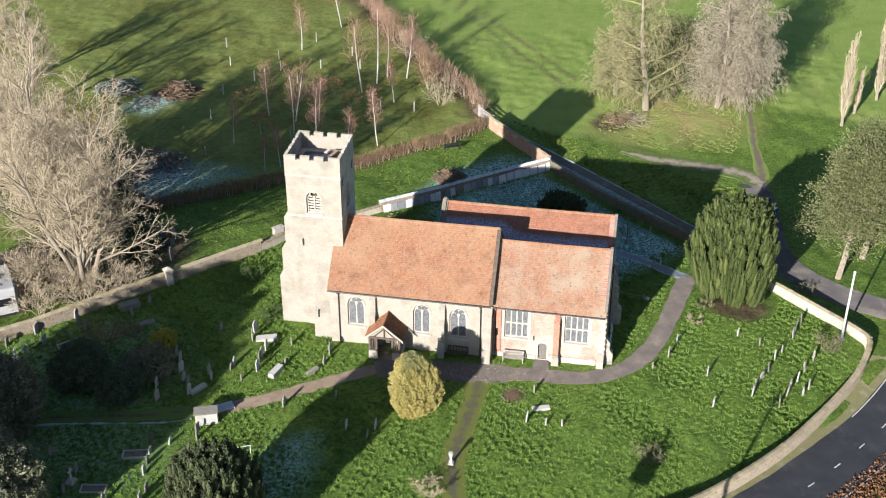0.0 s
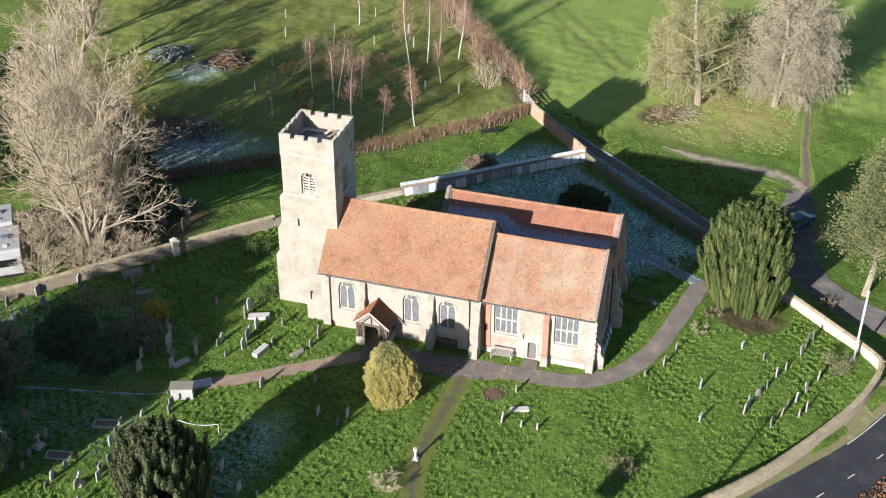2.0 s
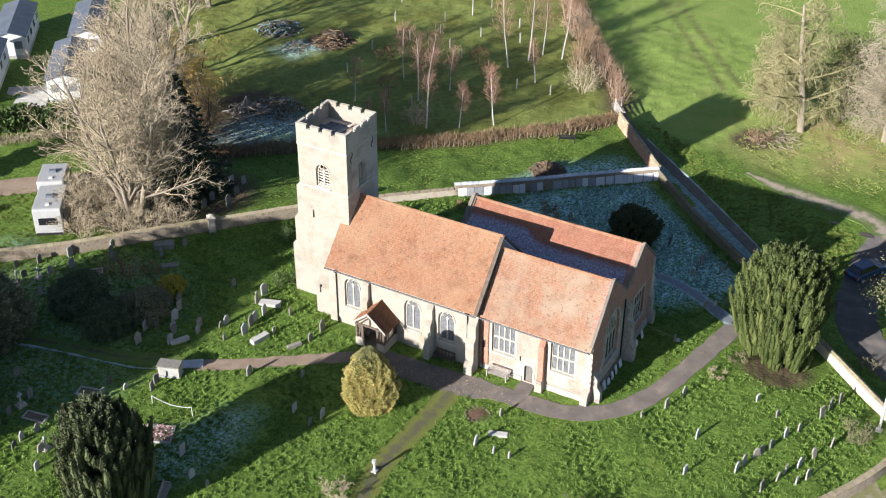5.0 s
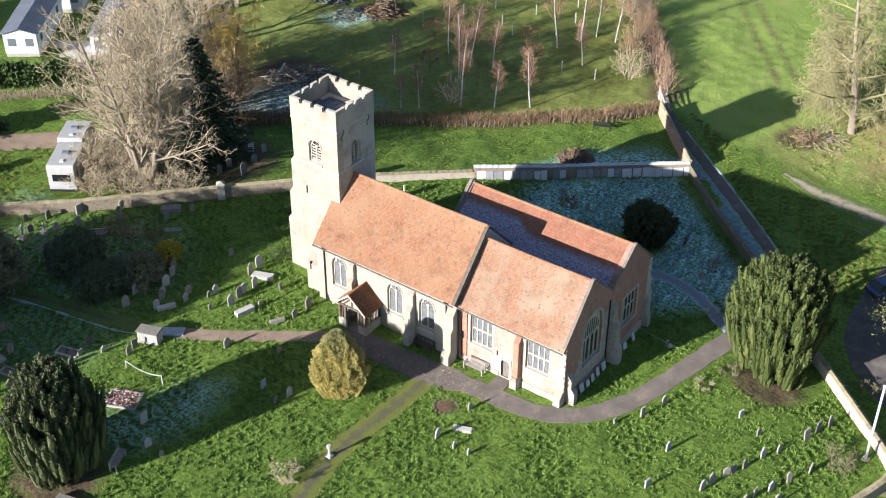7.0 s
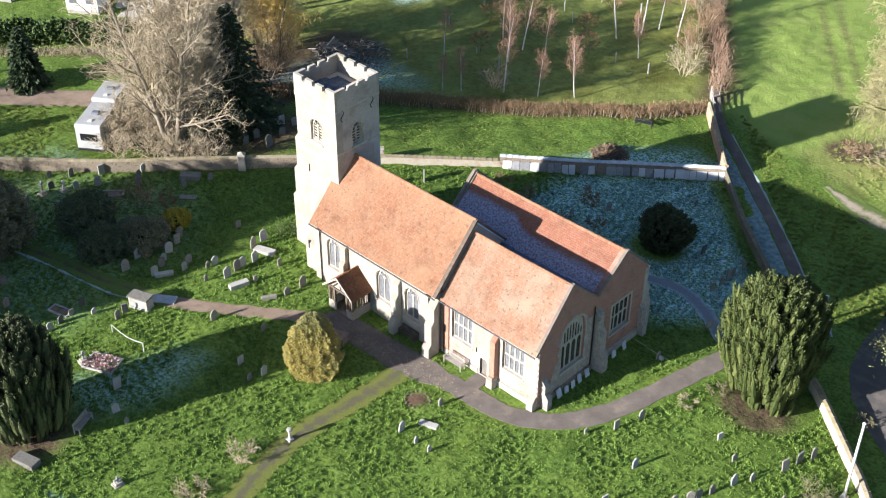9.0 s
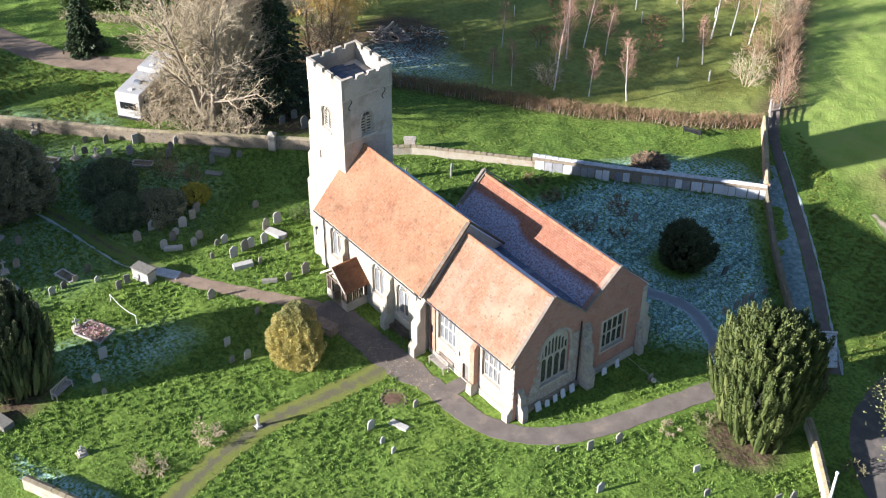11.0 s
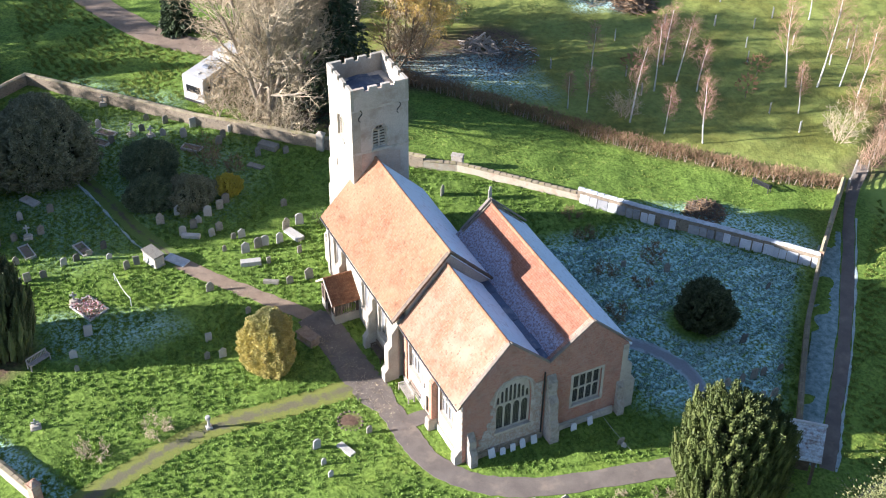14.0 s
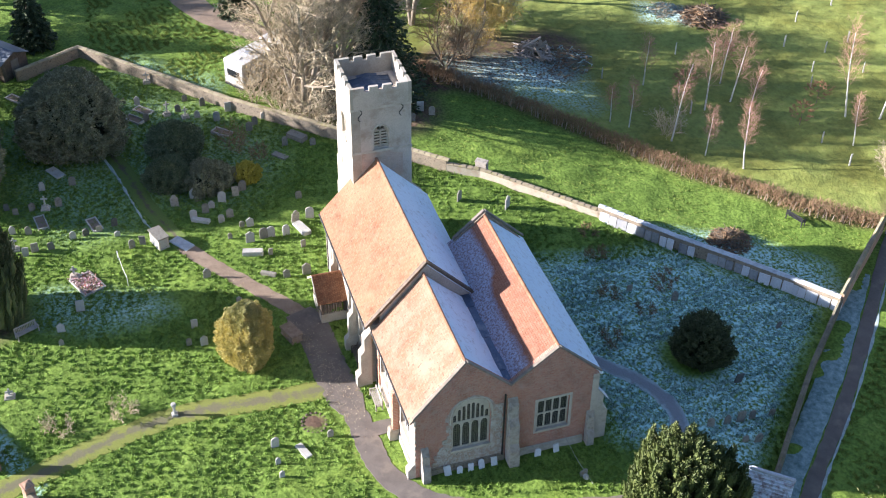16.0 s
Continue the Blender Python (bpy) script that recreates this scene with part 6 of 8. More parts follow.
evergreen("round_yew", 3.9, 24.8, 1.85, 3.8, 63, M_YEW_D, "rounded dark yew bush in the frosty grass", "bush", plume=0.8, upright=0.6, count=300, per=60, base=0.1, profile=0.5, leaf_len=0.16)
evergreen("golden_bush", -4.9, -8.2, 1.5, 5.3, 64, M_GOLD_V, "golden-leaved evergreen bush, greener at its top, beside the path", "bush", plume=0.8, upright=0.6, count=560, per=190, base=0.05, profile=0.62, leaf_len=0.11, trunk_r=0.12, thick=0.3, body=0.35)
evergreen("dark_bush", -29.3, -10.6, 1.5, 2.7, 75, M_HOLLY, "dense dark holly bush among the graves", "bush", plume=0.8, upright=0.4, count=200, per=190, base=0.0, leaf_len=0.14, thick=0.34, body=0.3)
evergreen("dark_bush", -33.0, -9.5, 1.75, 3.9, 65, M_HOLLY, "dense dark holly bush among the graves", "bush", plume=0.9, upright=0.4, count=260, per=190, base=0.0, leaf_len=0.14, thick=0.34, body=0.3)
evergreen("grey_bush", -28.0, -7.4, 1.8, 2.5, 66, M_HOLLY_O, "low grey-green bush touched with frost", "bush", plume=0.6, upright=0.4, count=190, per=160, base=0.0, leaf_len=0.12, thick=0.4, body=0.25)
evergreen("golden_shrub", -27.9, -3.9, 1.0, 1.9, 67, M_GOLD_B, "small golden conifer among the graves", "bush", plume=0.5, upright=0.9, count=120, per=110, base=0.0, leaf_len=0.12, thick=0.24, body=0.5)
evergreen("holly_tree", -37.8, -18.0, 3.9, 7.6, 68, M_HOLLY_O, "big dull-green holly over the old graves", plume=1.0, upright=0.4, count=520, per=190, base=0.2, profile=0.55, leaf_len=0.17, thick=0.42, body=0.3)
evergreen("holm_oak", -32.6, -28.4, 3.7, 9.0, 69, M_HOLLY_O, "large dark evergreen at the churchyard edge", plume=1.2, upright=0.4, count=460, per=170, base=1.2, profile=0.5, leaf_len=0.19, thick=0.4, body=0.3)
evergreen("holm_oak", -40.0, -33.0, 6.5, 14.5, 70, M_HOLLY, "large dark evergreen at the churchyard edge", plume=1.9, upright=0.35, count=260, per=90, base=1.2, profile=0.5, leaf_len=0.4)
for k, (x, y, h) in enumerate(((-52.0, -35.5, 13.0), (-47.5, -38.0, 12.0))):
    bare_tree("bare_tree", x, y, h, SPREADING, 3, 331 + k, M_BARK, M_TWIG, "leafless tree at the churchyard edge", stems=3, splay=0.3, radius=0.22, wood=1, group="bare trees at the churchyard edge", fat=2.0)

for k, (x, y, h) in enumerate(((-36.2, 3.4, 4.5), (-39.2, 1.6, 5.0), (-40.6, 3.8, 5.0), (-38.6, 5.6, 5.5), (-37.4, 1.2, 5.0), (-42.4, 2.2, 6.0), (-34.4, 4.6, 3.8), (-42.6, 0.4, 5.5), (-43.4, 2.8, 6.5), (-41.0, -0.8, 4.5))):
    bare_tree("thicket", x, y, h, BUSHY, 3, 170 + k, M_BARK, M_TWIG, "tangle of pale leafless suckers at the wall", "shrub", stems=4, splay=0.5, radius=0.06, wood=0, group="thicket under the bare trees", fat=1.25)
for k, (x, y, h) in enumerate(((-44.5, 22.0, 6.5), (-52.0, 28.5, 7.0), (-54.5, 24.0, 8.0))):
    bare_tree("brown_tree", x, y, h, BUSHY, 3, 180 + k, M_BARK_D, M_TWIG, "brown leafless thicket by the willow", "shrub", stems=7, splay=0.45, radius=0.08, wood=0, group="brown thickets", fat=1.3)
# shrubs without leaves
for x, y, h, mt, lb in ((-1.9, -17.9, 1.35, M_TWIG, "small bare rose bush"), (-1.7, -22.3, 1.3, M_TWIG, "small bare rose bush"), (29.2, 6.9, 1.9, M_TWIG_G, "bare grey shrub near the white pole"), (14.2, -11.0, 1.4, M_TWIG_G, "small bare shrub on the lawn"), (-33.4, -4.2, 2.4, M_TWIG_B, "brown leafless shrub by the wall"),
                        (27.9, 16.4, 0.8, M_TWIG_G, "small frosted bush outside the drive wall"), (18.4, 11.3, 0.8, M_TWIG_G, "dead brown plant at the path's edge"), (17.6, 8.6, 0.7, M_TWIG, "dead brown plant at the path's edge"), (8.2, 51.4, 1.7, M_TWIG_B, "reddish twiggy bush in rough grass"), (-20.3, 2.2, 1.5, M_LAUREL, "low green shrub by the tower"), (-23.8, 8.6, 1.4, M_LAUREL, "low green shrub by the wall"),
                        (-12.9, 22.5, 0.90, M_TWIG_B, "dead brown plant in the frosty grass"), (-9.8, 22.0, 1.05, M_TWIG_B, "dead brown plant in the frosty grass"), (-4.6, 20.9, 1.20, M_TWIG_B, "dead brown plant in the frosty grass"), (-5.7, 26.7, 0.90, M_TWIG_B, "dead brown plant in the frosty grass"), (-4.8, 25.6, 1.05, M_TWIG_B, "dead brown plant in the frosty grass"), (0.5, 18.8, 1.20, M_TWIG_B, "dead brown plant in the frosty grass"), (-2.1, 23.0, 0.90, M_TWIG_B, "dead brown plant in the frosty grass"), (-31.6, -2.2, 1.2, M_TWIG_B, "brown leafless shrub by the wall")):
    bare_tree("shrub", x, y, h * 1.2, SHRUBBY, 3, int(x * 7 + y * 3), M_BARK_D, mt, lb, "shrub", stems=6, splay=0.6, radius=0.03, wood=0, fat=1.1)

# plantation of young birches beyond the hedge
BIRCH = [(-25.0, 36.3, 9.5), (-22.0, 38.4, 5.5), (-18.9, 40.8, 7.5), (-29.3, 42.0, 8.5), (-30.0, 45.2, 8.0), (-24.0, 54.7, 10.5), (-19.5, 52.8, 5.5), (-22.8, 57.8, 11.0), (-28.4, 33.4, 5.0), (-29.8, 32.0, 4.5), (-35.4, 38.1, 6.0), (-33.4, 45.8, 7.0), (-27.2, 45.8, 6.0), (-35.1, 66.5, 7.0), (-31.9, 75.8, 8.0), (-21.9, 60.0, 8.0), (-19.4, 60.2, 9.0)]
for k, (x, y, h) in enumerate(BIRCH):
    bare_tree("birch", x, y, h * 1.25, SLENDER, 3, 80 + k, M_BIRCH, M_TWIG_R, "slender young birch with white bark and russet twigs", radius=0.04 + h * 0.006, lean=(0.12 * math.sin(k * 2.1), 0.1 * math.cos(k * 1.7)), wood=0, group="plantation birches", fat=0.72)
for k, (x, y, h) in enumerate(((-13.6, 53.0, 4.5), (-17.4, 62.0, 5.0), (-26.3, 36.4, 3.5), (-15.8, 57.2, 5.0), (-20.4, 66.5, 5.0), (-24.0, 72.0, 6.0))):
    bare_tree("hazel", x, y, h, SHRUBBY, 3, 120 + k, M_TWIG, M_TWIG_B if k % 2 else M_TWIG, "bare straw-coloured hazel bush", "shrub", stems=6, splay=0.4, radius=0.05, wood=0, group="hazels along the lane", fat=1.2)
for k, (x, y) in enumerate(((-24.2, 49.7), (-33.0, 41.5), (-37.0, 47.8), (-27.2, 53.3))):
    evergreen("young_oak", x, y, 0.9, 2.6, 140 + k, M_RUST, "young oak holding brown leaves", "tree", plume=0.5, upright=0.4, count=30, per=16, base=1.0, leaf_len=0.16, trunk_r=0.05, thick=0.03, core=False, group="young oaks")
GUARD = Shape().tube([(0, 0, -0.1), (0, 0, 1.25)], [0.07, 0.06], 6).tube([(0.09, 0, -0.1), (0.09, 0, 1.4)], [0.025, 0.025], 4).mesh("tree_guard")
for k, (x, y) in enumerate(((-20.6, 50.0), (-16.5, 50.5), (-32.8, 56.1), (-30.2, 54.4), (-29.2, 40.4), (-37.3, 63.1), (-33.0, 40.9), (-26.0, 62.0), (-38.5, 56.0), (-43.0, 60.0), (-40.2, 44.0), (-37.5, 34.4), (-45.5, 66.0), (-34.0, 70.0), (-28.0, 66.0), (-41.0, 51.0), (-36.0, 59.5), (-31.0, 61.0))):
    tagged(part("tree_guard", GUARD, M_GRAVE_W, m=pose(x, y, lev(x, y), 0, 0, k * 50)), "pale plastic tree guard on a stake", "tree guard", "tree guards in the plantation")

hedge("field_hedge", N_HEDGE, 1.35, 1.3, 201, M_TWIG_B, "clipped brown leafless hedge", per=210, twig_len=0.5, laid_stems=True)
hedge("lane_hedge", E_HEDGE[:28], 2.0, 1.7, 202, M_TWIG_H, "straggling leafless hedge along the lane", per=65, twig_len=1.1)
hedge("laurel_hedge", [(-71.0, 3.6), (-66.0, 8.6), (-61.5, 13.0), (-56.5, 18.0)], 2.6, 2.0, 203, M_BARK_D, "thick green laurel hedge before the caravans", M_LAUREL, per=420, leaf_len=0.4)
hedge("dry_border", [(-68.5, 2.0), (-64.0, 6.4), (-60.0, 10.4), (-56.0, 14.5)], 0.7, 1.6, 204, M_TWIG, "strip of dry pale stalks", per=110, twig_len=0.5, category="border")
hedge("leaf_bank", [(20.5, -21.5), (26.0, -17.2), (29.6, -13.2), (32.8, -9.4), (36.0, -4.4)], 0.5, 3.0, 205, M_TWIG_B, "bank of russet fallen leaves across the road", M_LEAF_BR, per=300, leaf_len=0.22, category="bank")
hedge("ivy_thicket", [(-44.0, 3.0), (-40.2, 6.8), (-37.4, 9.6)], 1.6, 3.2, 206, M_BARK_D, "dark undergrowth beneath the bare trees", M_HOLLY, per=160, leaf_len=0.3, category="undergrowth")
hedge("rough_verge", WALL_SE[14:32], 0.18, 0.5, 207, M_TWIG, "dry weeds at the foot of the road wall", per=20, twig_len=0.25, category="weeds")

# ---- graves ----
def stone_outline(w, h, head):
    if head == "round":
        return [(-w / 2, 0), (w / 2, 0), (w / 2, h * 0.72)] + [(w / 2 * math.cos(a), h * 0.72 + h * 0.28 * math.sin(a)) for a in [math.pi * k / 7 for k in range(1, 7)]] + [(-w / 2, h * 0.72)]
    if head == "shoulder":
        return [(-w / 2, 0), (w / 2, 0), (w / 2, h * 0.74), (w * 0.36, h * 0.76)] + [(w * 0.34 * math.cos(a), h * 0.78 + h * 0.22 * math.sin(a)) for a in [math.pi * k / 6 for k in range(1, 6)]] + [(-w * 0.36, h * 0.76), (-w / 2, h * 0.74)]
    if head == "ogee":
        return [(-w / 2, 0), (w / 2, 0), (w / 2, h * 0.8), (w * 0.3, h * 0.86), (w * 0.12, h * 0.97), (0, h), (-w * 0.12, h * 0.97), (-w * 0.3, h * 0.86), (-w / 2, h * 0.8)]
    return [(-w / 2, 0), (w / 2, 0), (w / 2, h * 0.96), (w * 0.46, h), (-w * 0.46, h), (-w / 2, h * 0.96)]


STONE_MESH = {}


def stone_mesh(kind, w, h, material):
    key = (kind, w, h, material.name)
    if key not in STONE_MESH:
        lp = [(x, z - 0.25 if z == 0 else z) for x, z in stone_outline(w, h, kind)]
        me = Shape().prism(lp, 0.11, Matrix.Translation((0, -0.055, 0))).mesh("headstone", 0.012, True)
        me.materials.append(material)
        STONE_MESH[key] = me
    return STONE_MESH[key]


LABELS = {"round": "round-topped lichened headstone in the grass", "shoulder": "shouldered old headstone in the grass", "ogee": "pointed old headstone in the grass", "flat": "square-topped headstone in the grass"}


def headstone(x, y, seed, yaw=90.0, size=1.0, material=None, group="headstones in the churchyard", kind=None, lean=None):
    """Headstones face east or west; old ones lean."""
    rng = random.Random(seed * 31 + 7)
    kind = kind or rng.choice(("round", "round", "shoulder", "ogee", "flat"))
    h, w = ((0.95, 0.62), (1.15, 0.7), (0.8, 0.55), (1.05, 0.6))[rng.randrange(4)]
    mt = material or (M_GRAVE, M_GRAVE, M_GRAVE_W)[rng.randrange(3)]
    tilt = rng.gauss(0, 4) if lean is None else lean
    word = {"lichened_headstone": "", "pale_headstone": "pale ", "dark_headstone": "dark ", "leaning_slabs": "white "}[mt.name]
    ob = part("headstone", stone_mesh(kind, round(w * size, 2), round(h * size, 2), mt), mt, m=pose(x, y, lev(x, y), tilt, rng.gauss(0, 2.5), yaw + rng.gauss(0, 6)))
    return tagged(ob, word + LABELS[kind], "headstone", group)


W_ROW = [(-26.0, -10.7), (-26.7, -9.0), (-23.7, -9.4), (-24.2, -8.3), (-24.8, -7.7), (-25.4, -6.7), (-26.0, -5.4), (-26.6, -4.7), (-22.5, -7.2), (-23.0, -6.4), (-21.2, -5.0), (-20.8, -1.2), (-20.9, 0.1), (-24.0, -0.2), (-19.2, -2.3), (-19.3, -3.6), (-19.2, -4.2), (-19.0, -5.4), (-13.7, -3.4), (-13.6, -1.8), (-15.5, -9.6)]
SMALL = [(-21.3, -5.7), (-20.0, -6.9), (-17.0, -4.1), (-17.2, -1.3), (-11.6, -7.7), (-7.9, -12.2), (-10.6, -21.4), (7.2, -8.2), (14.1, 1.0), (4.5, -4.2), (5.9, -8.2), (13.0, 11.3), (12.9, 11.5)]
S_ROW = [(-9.8, -11.5), (-7.5, -11.1), (-12.1, -21.3), (-14.3, -19.7), (4.3, -8.1)]
FAR_W = [(-28.9, -22.5), (-28.9, -20.3), (-28.7, -23.9), (-29.5, -24.6), (-31.6, -18.9), (-31.7, -21.5), (-25.5, -23.0), (-23.7, -19.5), (-23.9, -18.4), (-24.1, -17.3), (-22.8, -22.6), (-22.8, -21.3), (-23.0, -15.9), (-24.6, -16.0), (-21.1, -14.9), (-21.4, -14.0), (-25.9, -24.3), (-23.7, -24.6), (-25.8, -25.2), (-22.6, -26.1), (-22.5, -23.4)]
NW_ROW = [(-40.5, -11.3), (-41.2, -8.2), (-39.6, -6.6), (-41.7, -5.8), (-38.6, -4.9), (-40.0, -3.6), (-39.4, -2.4), (-36.9, -1.6), (-36.0, -2.3), (-37.6, -0.6), (-32.6, 0.4), (-31.9, 2.9), (-42.9, -7.3), (-38.0, -9.5), (-43.6, -11.8)]
SE_A = [(22.4, -1.2), (22.7, -0.2), (23.2, 1.0), (23.5, 1.6), (23.9, 2.6), (24.5, 4.4), (25.2, 5.7), (26.3, 8.2), (26.6, 9.6), (27.1, 10.7)]
SE_B = [(24.6, -2.1), (25.3, -0.4), (25.6, 0.6), (26.3, 1.8), (27.0, 3.4), (27.8, 5.3), (26.6, -0.1), (27.2, 0.9)]
SE_C = [(21.4, 7.3), (23.3, 6.3), (16.1, 5.0), (15.4, 2.9), (18.7, 0.7), (19.2, -3.4), (13.5, 17.6), (14.2, 18.2)]
N_ROW = [(-19.8, 13.2), (-17.9, 17.0), (-34.1, 15.1), (-34.7, 9.4), (-34.9, 10.9), (-33.4, 12.9), (-35.0, 14.2), (-32.6, 10.6)]
N_ROW2 = [(13.0, 24.8), (12.8, 23.9), (2.0, 32.7), (7.0, 26.4), (10.8, 22.2), (10.8, 23.5), (10.8, 24.6), (10.7, 25.6), (10.7, 27.2), (-4.8, 22.8), (-3.0, 26.0)]
for k, (x, y) in enumerate(W_ROW):
    headstone(x, y, k, material=M_GRAVE_W if k in (2, 15, 17) else None)
for k, (x, y) in enumerate(SMALL):
    headstone(x, y, 100 + k, size=0.6)
for k, (x, y) in enumerate(S_ROW):
    headstone(x, y, 200 + k, size=0.95, material=M_GRAVE_W)
for k, (x, y) in enumerate(FAR_W):
    headstone(x, y, 300 + k, size=0.85, material=M_GRAVE_D if k % 5 == 3 else None)
for k, (x, y) in enumerate(NW_ROW):
    headstone(x, y, 400 + k, size=0.9)
for k, (x, y) in enumerate(SE_A):
    headstone(x, y, 500 + k, size=0.88, yaw=78, material=M_GRAVE_W if k % 5 == 0 else M_GRAVE, group="headstone rows near the road")
for k, (x, y) in enumerate(SE_B):
    headstone(x, y, 600 + k, size=0.85, yaw=78, group="headstone rows near the road")
for k, (x, y) in enumerate(SE_C):
    headstone(x, y, 700 + k, size=0.85, yaw=80)
for k, (x, y) in enumerate(N_ROW):
    headstone(x, y, 800 + k, size=1.1, yaw=140 if k < 2 else 80)
for k, (x, y) in enumerate(N_ROW2):
    headstone(x, y, 820 + k, size=0.85, material=M_GRAVE_D if k == 3 else M_GRAVE)


def grave_cross(x, y, yaw, h=1.3):
    ob = thing("cross_grave", "stone cross on a stepped base", "grave cross", pose(x, y, lev(x, y), 2, 1, yaw))
    part("base", Shape().box(-0.4, 0.4, -0.35, 0.35, -0.1, 0.16, 0.03).box(-0.27, 0.27, -0.24, 0.24, 0.16, 0.34, 0.03), M_STONE, ob, bevel=0.012)
    part("cross", Shape().box(-0.07, 0.07, -0.06, 0.06, 0.34, h).box(-0.27, 0.27, -0.059, 0.059, h - 0.38, h - 0.25), M_GRAVE_W, ob, bevel=0.012)
    return ob


for x, y, yaw, h in ((-28.8, -21.4, 80, 1.4), (-41.0, -9.3, 100, 1.5), (-40.0, -7.7, 95, 1.2), (-6.0, -25.4, 85, 0.9), (-47.6, -10.4, 80, 1.2), (-23.6, -24.2, 90, 1.3)):
    grave_cross(x, y, yaw, h)


M_OLDSTONE = surf("brown_sandstone", [(0.24, 0.17, 0.12), (0.36, 0.28, 0.21)], 3.0, 20, 0.9, 0.4, 0.02, stain=(0.2, 0.17, 0.1), stain_scale=1.2)


def chest_tomb(x, y, yaw, L, w, h, label, material=M_GRAVE_W):
    ob = thing("chest_tomb", label, "tomb", pose(x, y, lev(x, y), 0, 0, yaw))
    part("chest", Shape().box(-L / 2, L / 2, -w / 2, w / 2, -0.15, h - 0.12).box(-L / 2 - 0.07, L / 2 + 0.07, -w / 2 - 0.07, w / 2 + 0.07, -0.15, 0.12), material, ob, bevel=0.012)
    for sx in (-1, 1):
        for sy in (-1, 1):
            part("corner_pilaster", Shape().box(sx * (L / 2 - 0.06) - 0.08, sx * (L / 2 - 0.06) + 0.08, sy * (w / 2 - 0.05) - 0.07, sy * (w / 2 - 0.05) + 0.07, 0.1, h - 0.13), M_STONE if material is M_GRAVE_W else material, ob)
    part("lid", Shape().box(-L / 2 - 0.12, L / 2 + 0.12, -w / 2 - 0.12, w / 2 + 0.12, h - 0.12, h, 0.02), M_GRAVE if material is M_GRAVE_W else material, ob, "flat lichened lid", bevel=0.02)
    return ob


chest_tomb(-21.05, -12.65, 19, 1.7, 0.85, 1.15, "pale stone chest tomb beside the path")
chest_tomb(-6.5, -4.6, 20, 1.6, 0.8, 0.75, "low brownish stone chest tomb by the porch path", M_OLDSTONE)


def ledger(x, y, yaw, L, w, h, material, label, tilt=0.0):
    ob = part("ledger_stone", Shape().box(-L / 2, L / 2, -w / 2, w / 2, -0.15, h, 0.02), material, m=pose(x, y, lev(x, y) + 0.02, tilt, 0, yaw), bevel=0.015)
    return tagged(ob, label, "grave slab", "grave slabs")


for x, y, yaw, L, w, h, mt, lb in ((-20.45, -10.91, 35, 2.1, 1.0, 0.12, M_COPING_F, "frosted flat slab beside the chest tomb"), (-23.1, -8.9, 60, 1.6, 0.5, 0.28, M_GRAVE_W, "low coped stone grave slab"), (-17.4, -5.5, 75, 1.7, 0.6, 0.4, M_GRAVE_W, "low coped stone grave slab"), (-19.6, -0.9, 20, 1.9, 0.8, 0.25, M_GRAVE_W, "low coped stone grave slab"), (-34.0, -20.2, 30, 1.9, 0.9, 0.15, M_GRAVE_W, "low kerbed stone grave slab"),
                                   (-33.4, 1.7, 40, 1.9, 0.9, 0.5, M_GRAVE, "lichened low stone tomb slab"), (-31.0, -0.4, 40, 1.6, 0.7, 0.1, M_GRAVE, "flat lichened stone grave slab"), (-12.4, -28.6, 15, 1.9, 0.95, 0.4, M_GRAVE, "low lichened ledger tomb by the yew"), (5.3, -6.3, 20, 1.5, 0.55, 0.12, M_GRAVE_W, "flat pale stone grave slab"), (-14.4, -4.8, 60, 1.3, 0.35, 0.25, M_GRAVE, "fallen coped stone in the grass")):
    ledger(x, y, yaw, L, w, h, mt, lb)


def kerb_grave(x, y, yaw, L=2.0, w=0.95, flowers=False, label="grave with a low stone kerb"):
    ob = thing("kerb_grave", label, "grave", pose(x, y, lev(x, y), 0, 0, yaw))
    for a in ((-L / 2, L / 2, -w / 2, -w / 2 + 0.12), (-L / 2, L / 2, w / 2 - 0.12, w / 2), (-L / 2, -L / 2 + 0.12, -w / 2 + 0.12, w / 2 - 0.12), (L / 2 - 0.12, L / 2, -w / 2 + 0.12, w / 2 - 0.12)):
        part("kerb", Shape().box(*a, -0.1, 0.16, 0.01), M_GRAVE_W, ob)
    part("gravel_bed", Shape().box(-L / 2 + 0.1, L / 2 - 0.1, -w / 2 + 0.1, w / 2 - 0.1, -0.1, 0.07), M_GRAVEL, ob)
    if flowers:
        nr = np.random.RandomState(9)
        at = nr.uniform([-L / 2, -w / 2, 0.05], [L / 2, w / 2, 0.4], (420, 3))
        part("wreath_heap", leaf_shape(at, nr.normal(size=(420, 3)), 0.16, 0.06, 9), M_FLOWER, ob, "heaped wreaths and flowers")["kind"] = "stuff"
    return ob


kerb_grave(-17.4, -18.9, 25, 2.6, 1.9, True, "fresh grave heaped with flowers behind a stone cross")
grave_cross(-18.6, -19.8, 80, 1.15)
for x, y, yaw in ((-41.0, -12.4, 40), (-42.3, -11.4, 40), (-26.8, -21.9, 10), (-25.2, -17.6, 15), (-48.0, -23.0, 40), (-44.5, -15.0, 40), (-36.4, -4.8, 45)):
    kerb_grave(x, y, yaw)
bed = thing("flower_bed", "round bare flower bed edged with stones", "flower bed", pose(2.9, -5.0, 0))
part("soil", blob(0.95, 0.8, -0.15, 0.1, 3.0), surf("bed_soil", [(0.1, 0.06, 0.04), (0.17, 0.11, 0.07)], 4, 20), bed)
STONEY = blob(0.1, 0.13, -0.06, 0.14, 1.0, n=7, m=4).mesh("edging_stone")
